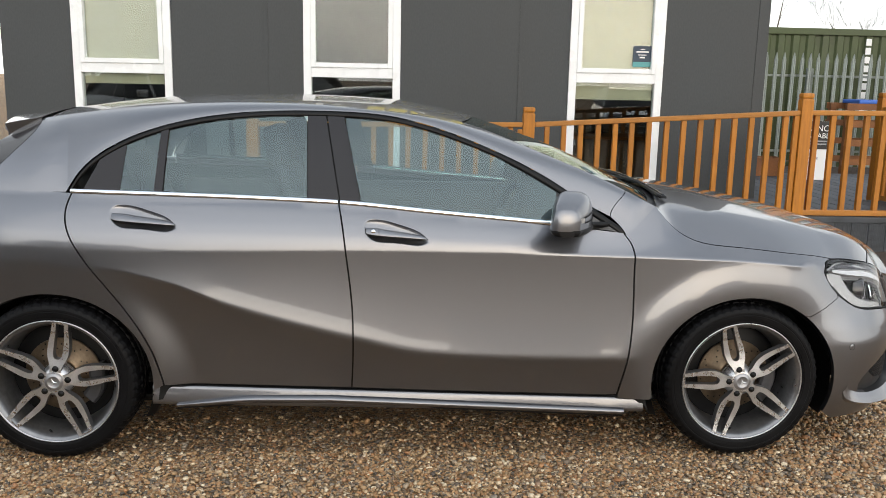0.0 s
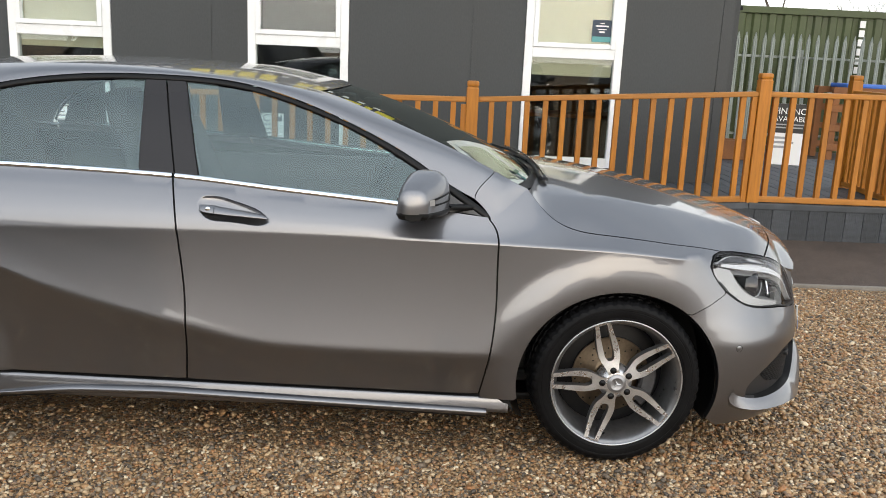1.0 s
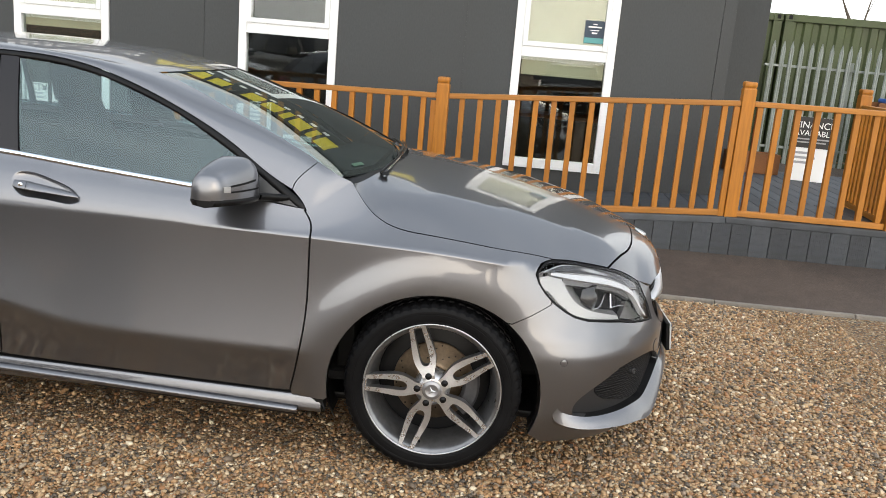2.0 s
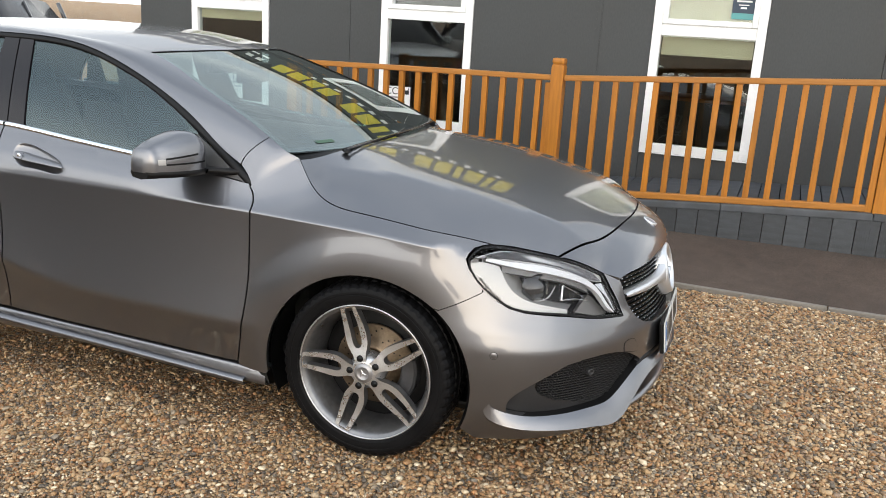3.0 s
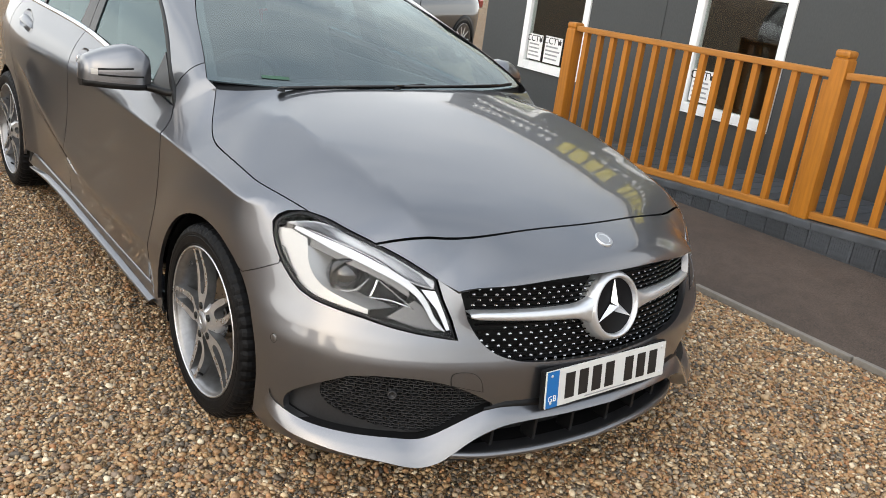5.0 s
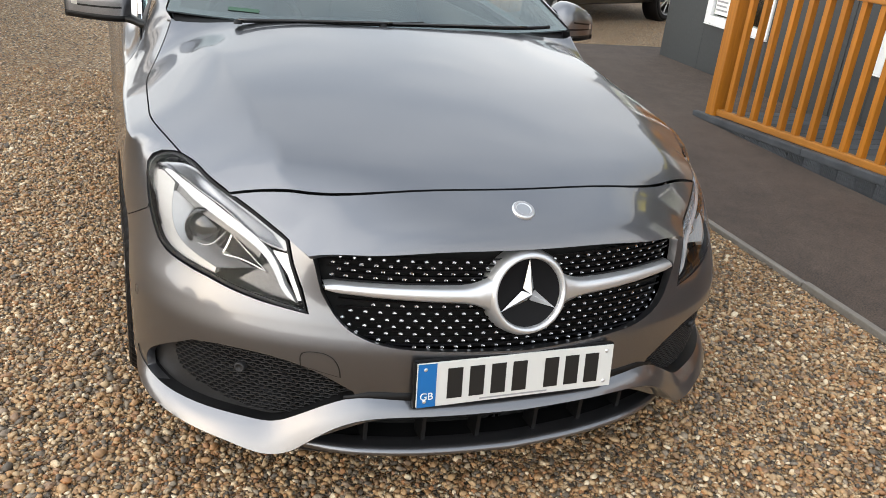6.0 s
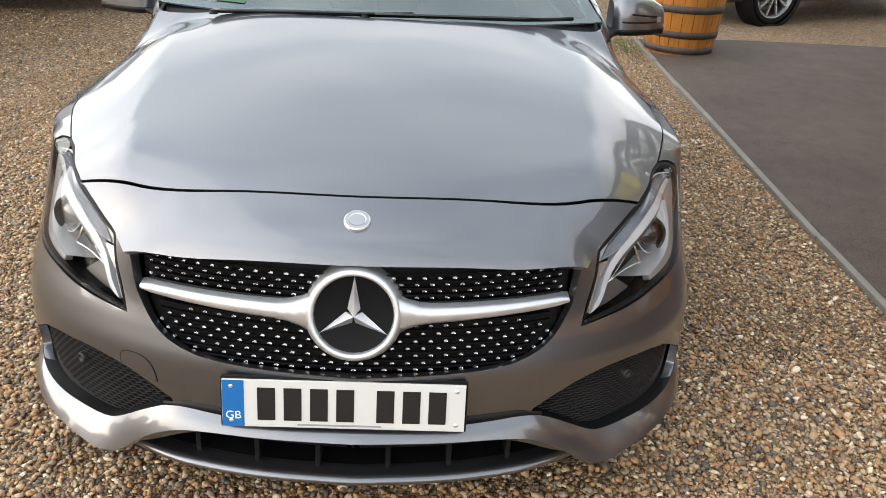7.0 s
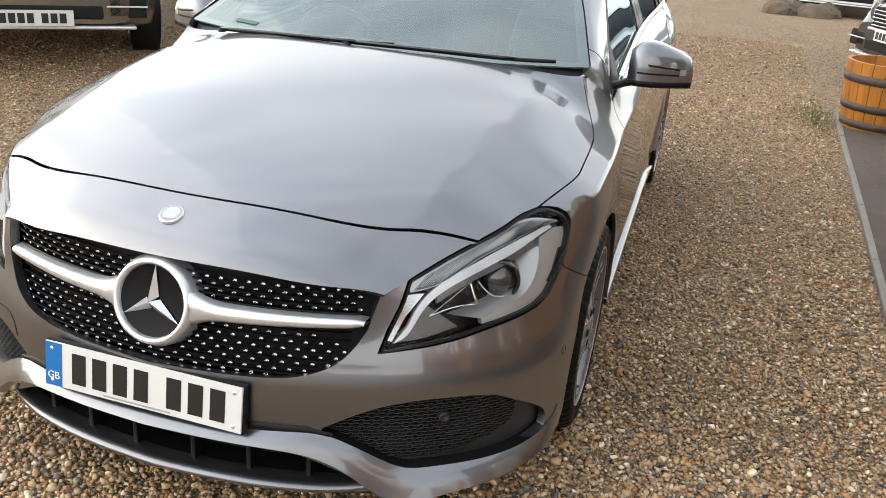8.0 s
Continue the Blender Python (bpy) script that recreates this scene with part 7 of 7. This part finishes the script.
cal = bmesh.new()
_arc = []
for a in np.radians(np.linspace(-30, 30, 9)):
    _arc.append([cal.verts.new((r * math.cos(a), y, r * math.sin(a))) for r, y in ((.108, -.035), (.118, -.045), (.160, -.045), (.168, -.036), (.168, .02), (.108, .02))])
for p, q in zip(_arc[:-1], _arc[1:]):
    for i in range(6):
        cal.faces.new((p[i], p[(i + 1) % 6], q[(i + 1) % 6], q[i]))
cal.faces.new(_arc[0])
cal.faces.new(_arc[-1][::-1])
WM = {
    "tyre": tyre_mesh(),
    "rim": lathe("rim", [(.2402, -.1106), (.2375, -.1065), (.2340, -.1050), (.2285, -.0985), (.2225, -.085), (.214, -.062), (.205, .02), (.212, .09), (.232, .1), (.238, .1)], ALLOYSIDE, 72),
    "lip": lathe("rim_lip", [(.2465, -.098), (.2465, -.109), (.2440, -.1135), (.2415, -.1132), (.2398, -.1100)], ALLOYRIM, 96),
    # bolt head on a flat black disc that paints in the hole's shade
    "bolt": lathe("wheel_bolt", [(0, -.0016), (.0055, -.0016), (.0062, -.0002), (.0115, -.0004), (.0122, .003)], BLACK, 18),
    "hub": lathe("hub", [(.033, -.0095), (.040, -.009), (.046, -.006), (.052, .002), (.064, .016), (.066, .05)], ALLOY, 48),
    "cap": lathe("hub_cap", [(0, -.0125), (.021, -.0127), (.0225, -.0145), (.0245, -.0145), (.026, -.0128), (.033, -.0122), (.0355, -.009), (.0355, 0)], CAPGREY, 40),
    "capstar": mesh_of("cap_star", [q for k in range(3) for q in ((.019 * math.cos(math.pi / 2 + k * 2.0944), -.0152, .019 * math.sin(math.pi / 2 + k * 2.0944)), (.0042 * math.cos(math.pi / 2 + k * 2.0944 + 1.047), -.0140, .0042 * math.sin(math.pi / 2 + k * 2.0944 + 1.047)), (0, -.0170, 0), (.0042 * math.cos(math.pi / 2 + k * 2.0944 - 1.047), -.0140, .0042 * math.sin(math.pi / 2 + k * 2.0944 - 1.047)))], [f for k in range(3) for f in ((4 * k, 4 * k + 1, 4 * k + 2), (4 * k, 4 * k + 2, 4 * k + 3))], ALLOY),
    "disc": lathe("brake_disc", [(.05, -.022), (.068, -.034), (.070, -.012), (.145, -.012), (.146, -.002), (.07, -.002)], DISC, 60),
    "drill": lathe("drill_hole", [(0, 0), (.0032, 0)], GAP, 8),
    "valve": tube("valve", [(0, 0, .0), (0, -.016, .012)], .0042, BLACK, 8),
    "back": lathe("shade_disc", [(0, .012), (.18, .012), (.204, .02)], BLACK, 40),
    "caliper": from_bm("caliper", cal, CALIPER),
}
for cx in (HUB, -HUB):
    for sg in (-1, 1):
        build_wheel(pose(cx, sg * .772, HUBZ + .002, 0, 0, 0 if sg < 0 else 180), "twin-spoke alloy wheel with a low-profile tyre", FRONT_TURN if cx > 0 else REAR_TURN)

# cabin


def seat(x, y, name="seat"):
    s = put(name, None, None, "dark upholstered car seat")
    bm = bmesh.new()
    bm_box(bm, (-.25, -.25, .0), (.27, .25, .16), .05)
    part("cushion", from_bm("cushion", bm, LEATHER, True), s, "", pose(x, y, .42, 0, -6, 0))
    rows = []
    for t in np.linspace(0, 1, 9):
        w, d = .25 - .07 * t ** 2, .07 - .02 * t
        z, xx = .56 + .56 * t, x - .22 - .19 * t
        rows.append([(xx + d * math.cos(a), y + w * math.copysign(abs(math.sin(a)) ** .6, math.sin(a)), z) for a in np.linspace(0, 2 * math.pi, 25)])
    rows.append([(rows[-1][0][0] - .04, y, rows[-1][0][2] + .015)] * 25)
    part("backrest", grid_mesh("backrest", rows, LEATHER, True, flip=True), s)
    bm = bmesh.new()
    bm_box(bm, (-.045, -.13, 0), (.05, .13, .19), .04)
    part("headrest", from_bm("headrest", bm, LEATHER, True), s, "", pose(x - .43, y, 1.10, 0, -10, 0))


for y in (-.37, .37):
    seat(-.10, y)
seat(-.95, -.36, "rear_seat")
seat(-.95, .36, "rear_seat")
dash = []
for y in np.linspace(-.70, .70, 21):
    dash.append([(.98, y, .97), (.80, y, .985), (.60, y, .965 - .02 * (y / .7) ** 2), (.50, y, .90), (.52, y, .74), (.62, y, .60)])
put("dashboard", grid_mesh("dashboard", dash, LEATHER, True), None, "dark dashboard")
wheel_rim = [(0.0 + .012 * math.sin(a) * 0, .185 * math.cos(a), .185 * math.sin(a)) for a in np.linspace(0, 2 * math.pi, 33)]
stw = part("steering_wheel", tube("steering_wheel", wheel_rim, .015, LEATHER, 8, False), car, "dark steering wheel", pose(.42, -.37, .88, 0, 22, 0))
part("steering_spokes", box("steering_spokes", (-.01, -.17, -.03), (.015, .17, .035), LEATHER, .008), stw)
part("steering_column", tube("steering_column", [(0, 0, 0), (.2, 0, -.02)], .03, LEATHER, 10), stw)
put("inner_mirror", box("inner_mirror", (.20, -.12, 1.215), (.235, .12, 1.275), GLOSSBLACK, .012), None, "interior rear-view mirror")
put("mirror_mount", box("mirror_mount", (.235, -.045, 1.245), (.33, .045, 1.290), GLOSSBLACK, .012), None)
for y in (-.70, .70):
    put("door_card", box("door_card", (-1.2, y - .012, .32), (.80, y + .012, .93), CABINTRIM, .01), None, "grey inner door trim")
put("parcel_shelf", box("parcel_shelf", (-1.62, -.55, .92), (-1.28, .55, .95), LEATHER, .01), None)
put("headlining", grid_mesh("headlining", [[(p[0], p[1] * .96, p[2] - .03) for p in r] for r in roof_rows[2:-1]], CABINTRIM, True, flip=True), None, "grey roof lining")

# ---- other parked cars ----


def parked_car(label, m, paint, length=4.4, width=1.84, height=1.5, belt_z=0.98, wheel_r=0.33, front_only=False, chin=SATIN, plate_z=.44):
    c = thing("parked_car", label, "car", group="other cars in the yard", m=m)
    L, W = length / 2, width / 2
    nose_h = belt_z - .16
    stations = []
    for t in np.linspace(-1, 1, 41):
        x = L * t
        w = W * (1 - .30 * max(0, (abs(t) - .72) / .28) ** 2.4)
        z1 = np.interp(t, [-1, -.93, -.5, .25, .35, .8, .95, 1], [.80, belt_z + .02, belt_z + .03, belt_z - .02, belt_z - .02, nose_h + .02, nose_h - .10, .60])
        z0 = np.interp(abs(t), [0, .85, 1], [.22, .22, .30])
        stations.append([(x, w * a, z0 + (z1 - z0) * b) for a, b in ((0, 0), (.80, 0), (.955, .06), (.985, .30), (1.0, .55), (.985, .78), (.93, .93), (.80, .985), (.45, 1.03), (0, 1.045))])
    for sg in (-1, 1):
        part("body_side", grid_mesh("body_side", [[(x, sg * y, z) for x, y, z in r] for r in stations], paint, True, flip=sg > 0), c)
    for i in (0, -1):
        r = stations[i]
        ring = [(x, -y, z) for x, y, z in r] + [(x, y, z) for x, y, z in r[::-1]]
        part("end_panel", mesh_of("end_panel", ring, [tuple(range(len(ring)))], paint), c)
    top = height
    gh = []
    for t, zt, wt in ((-.88, belt_z + .01, .80), (-.66, top - .05, .66), (-.35, top, .68), (-.02, top - .01, .69), (.14, top - .08, .68), (.46, belt_z - .03, .78)):
        gh.append([(L * t, W * u, zt if abs(u) <= wt else belt_z - .02) for u in (-.9, -wt, -wt * .5, 0, wt * .5, wt, .9)])
    part("glasshouse", grid_mesh("glasshouse", gh, PILLAR, True, flip=True), c, "dark tinted windows")
    part("roof", grid_mesh("roof", [[(p[0], p[1] * .98, p[2] + .012) for p in r[1:6]] for r in gh[1:5]], paint, True, flip=True), c)
    for t in (.44, -.30, -.86):
        for sg in (-1, 1):
            x0, x1 = L * t, L * (t - .30 if t > 0 else t + .03)
            part("pillar", tube("pillar", [(x0, sg * W * .88, belt_z - .03), (x1, sg * W * .69, top - .05)], .03, paint, 6), c)
    for sx_ in (-1, 1):
        for sg in (-1, 1):
            w = part("wheel", None, c, "", pose(sx_ * L * .615, sg * (W - .115), wheel_r, 0, 0, 0 if sg < 0 else 180) @ Matrix.Diagonal((wheel_r / .3188, 1, wheel_r / .3188, 1)))
            part("tyre", WM["tyre"], w)
            part("rim_lip", WM["lip"], w)
            part("rim", WM["rim"], w)
            part("hub", WM["hub"], w, "", pose(0, -.1, 0))
            for a in range(0, 360, 36):
                part("spoke", THIN, w, "", pose(0, -.1, 0, 0, a, 0))
            part("arch", lathe("arch", [(.318, -.1165), (.365, -.1175), (.365, .1)], BLACK, 40), w)
    f = L
    for sg in (-1, 1):
        rows = []
        for t in np.linspace(0, 1, 8):
            y = W * (.52 + .36 * t)
            x = L * (.985 - .055 * t - .06 * t * t)
            rows.append([(x + .02, sg * y, nose_h - .05 - .01 * t), (x + .045, sg * y, nose_h - .10), (x + .03, sg * y, nose_h - .19 + .05 * t)])
        part("headlamp", grid_mesh("headlamp", rows, LAMPWHITE, True, flip=sg < 0), c, "clear headlamp")
        part("side_intake", box("side_intake", (L * .93, sg * W * .68 - .14, .34), (L * 1.0, sg * W * .68 + .14, .50), GAP, .02), c, "black side intake")
        part("intake_trim", box("intake_trim", (L * .935, sg * W * .68 - .145, .42), (L * 1.004, sg * W * .68 + .145, .432), chin, .003), c)
        part("door_mirror", box("door_mirror", (L * .30, sg * (W + .02) - .09, belt_z - .01), (L * .36, sg * (W + .02) + .09, belt_z + .13), paint, .03), c)
        part("tail_lamp", box("tail_lamp", (-L * 1.0, sg * W * .68 - .14, .80), (-L * .93, sg * W * .68 + .14, .93), TAILRED, .02), c)
        part("door_seam", box("door_seam", (-.02, sg * W - .002, .30), (-.008, sg * W + .004, belt_z), GAP, 0), c)
    part("grille", box("grille", (L * .96, -W * .42, .56), (L * 1.012, W * .42, nose_h - .06), GAP, .02), c, "black front grille")
    for k in range(5):
        z = .58 + k * (nose_h - .68) / 4
        part("grille_bar", box("grille_bar", (L * 1.0, -W * .41, z), (L * 1.018, W * .41, z + .012), CHROME, .003), c)
    part("grille_surround", box("grille_surround", (L * .965, -W * .45, .535), (L * 1.02, W * .45, .56), chin, .006), c)
    part("lower_intake", box("lower_intake", (L * .94, -W * .5, .33), (L * 1.006, W * .5, .43), GAP, .02), c)
    part("chin_strip", box("chin_strip", (L * .90, -W * .74, .262), (L * 1.01, W * .74, .285), chin, .008), c, "bright strip under the bumper")
    pl = part("number_plate", box("number_plate", (L * 1.012, -.26, plate_z), (L * 1.022, .26, plate_z + .11), PLATEWHITE, .002), c, "white plate with plain bars")
    u = -.23
    for k in range(8):
        if k != 4:
            part("character_bar", box("character_bar", (L * 1.0222, u, plate_z + .02), (L * 1.0232, u + .045, plate_z + .09), INK, 0), pl)
        u += .06 if k != 4 else .035
    return c


_s = bmesh.new()
bm_box(_s, (.03, -.006, -.010), (.225, .014, .010), .004)
THIN = from_bm("spoke", _s, ALLOY)
BRONZE = car_paint("bronze grey paint", (.20, .17, .14))
SILVER = car_paint("silver paint", (.50, .51, .52))
JET = car_paint("black paint", (.012, .012, .014), .3, .2)
WHITEPAINT = car_paint("white paint", (.75, .75, .74), .35, .0)
parked_car("bronze-grey estate car parked nose out on the gravel bank", pose(-3.06, -5.135, .143, 0, 0, 43), BRONZE, 4.5, 1.88, 1.62, 1.05, .345, plate_z=.29)
parked_car("silver saloon parked behind on the gravel bank", pose(-5.25, -3.95, .143, 0, 0, 41), SILVER, 4.3, 1.78, 1.48, .96, .32)
parked_car("black saloon with silver alloy wheels past the tarmac path", pose(-6.95, 4.9, -.005, 0, 0, -66), JET, 4.6, 1.84, 1.5, .99, .33)
parked_car("white off-roader parked far back on the gravel", pose(-15.2, 3.4, -.01, 0, 0, -8), WHITEPAINT, 4.5, 1.9, 1.7, 1.08, .36)
parked_car("dark saloon parked across the yard facing the cabin", pose(2.2, -12.0, -.01, 0, 0, 88), JET, 4.4, 1.8, 1.46, .96, .32)
parked_car("silver hatchback parked across the yard facing the cabin", pose(5.2, -12.2, -.01, 0, 0, 92), SILVER, 4.1, 1.76, 1.46, .96, .31)

# ---- loose stones where the camera passes near ----


def build_pebbles(regions, seed, round_):
    """Loose stones strewn over rectangles (x0, x1, y0, y1, stones a square metre, mean radius)."""
    rng = np.random.default_rng(seed)
    if round_:                                            # a rounded pebble of two rings and two poles
        ring = 2 * np.pi * np.arange(5) / 5
        stone = np.concatenate([np.stack([.95 * np.cos(ring), .95 * np.sin(ring), 0 * ring - .30], 1), np.stack([.86 * np.cos(ring + .5), .86 * np.sin(ring + .5), 0 * ring + .45], 1), [(0, 0, .90), (0, 0, -.9)]])
        tri = np.array([q for k in range(5) for q in ((k, (k + 1) % 5, 5 + k), ((k + 1) % 5, 5 + (k + 1) % 5, 5 + k), (5 + k, 5 + (k + 1) % 5, 10), ((k + 1) % 5, k, 11))])
    else:
        ring = 2 * np.pi * np.arange(5) / 5
        stone = np.concatenate([np.stack([np.cos(ring), np.sin(ring), 0 * ring], 1), [(0.1, 0.05, .95), (0, 0, -.8)]])     # a five-sided chip
        tri = np.array([(k, (k + 1) % 5, 5) for k in range(5)] + [((k + 1) % 5, k, 6) for k in range(5)])
    count = len(stone)
    pts, mean = [], []
    for x0, x1, y0, y1, dens, rad in regions:
        n = int((x1 - x0) * (y1 - y0) * dens)
        pts.append(np.stack([rng.uniform(x0, x1, n), rng.uniform(y0, y1, n)], 1))
        mean.append(np.full(n, rad))
    mean = np.concatenate(mean)
    p = np.concatenate(pts)
    keep = ~((np.abs(p[:, 1]) < .45) & (p[:, 0] < 1.9) & (p[:, 0] > -2)) & (p[:, 1] < kerb_y(p[:, 0]) - .035)
    p, mean = p[keep], mean[keep]
    n = len(p)
    size = np.clip(mean * rng.lognormal(0, .30, n), .0032, .016)
    sc = np.stack([size * rng.uniform(.95, 1.5, n), size * rng.uniform(.75, 1.1, n), size * rng.uniform(.55, .95, n)], 1)
    v = (stone[None] + rng.uniform(-.2, .2, (n, count, 3))) * sc[:, None]
    a, b, c = rng.uniform(0, 2 * np.pi, n), rng.normal(0, .28, n), rng.normal(0, .28, n)
    ca, sa, cb, sb, cc, sc_ = np.cos(a), np.sin(a), np.cos(b), np.sin(b), np.cos(c), np.sin(c)
    x, y, z = v[..., 0], v[..., 1], v[..., 2]
    y, z = y * cb[:, None] - z * sb[:, None], y * sb[:, None] + z * cb[:, None]
    x, z = x * cc[:, None] + z * sc_[:, None], -x * sc_[:, None] + z * cc[:, None]
    x, y = x * ca[:, None] - y * sa[:, None], x * sa[:, None] + y * ca[:, None]
    h = ground_z(p[:, 0], p[:, 1]) + size * rng.uniform(-.3, .9, n)
    v = np.stack([x + p[:, :1], y + p[:, 1:], z + h[:, None]], -1).reshape(-1, 3)
    f = (tri[None] + (np.arange(n) * count)[:, None, None]).reshape(-1, 3)
    me = bpy.data.meshes.new("pebbles")
    me.vertices.add(len(v))
    me.vertices.foreach_set("co", v.astype(np.float32).ravel())
    me.loops.add(f.size)
    me.loops.foreach_set("vertex_index", f.astype(np.int32).ravel())
    me.polygons.add(len(f))
    me.polygons.foreach_set("loop_start", np.arange(0, f.size, 3, dtype=np.int32))
    me.polygons.foreach_set("use_smooth", np.ones(len(f), bool))
    me.update(calc_edges=True)
    me.materials.append(PEBBLE)
    tagged(part("gravel_stones", me), "loose rounded brown, cream and grey gravel stones", "gravel", kind="stuff")


build_pebbles(((1.35, 3.3, -2.3, 1.95, 8800, .0064), (-1.6, 1.35, -2.0, -.8, 9600, .0057)), 4, True)
build_pebbles(((3.3, 3.8, -2.3, 1.9, 7600, .0062), (-2.7, -1.6, -2.4, 2.0, 7600, .0060), (-1.6, 1.35, -2.5, -2.0, 8000, .0058), (-1.6, 1.35, .8, 2.0, 7600, .0062), (-1.6, 1.9, -.8, .8, 2600, .0070),
               (-4.6, -2.7, .5, 2.1, 5600, .0066), (-7.5, -4.6, -.6, 2.1, 2600, .0075), (-4.6, -2.7, -.6, .5, 2600, .0075), (-3.6, 1.35, -5.0, -2.5, 2200, .0070), (1.35, 3.3, -3.2, -2.3, 3000, .0070)), 9, False)
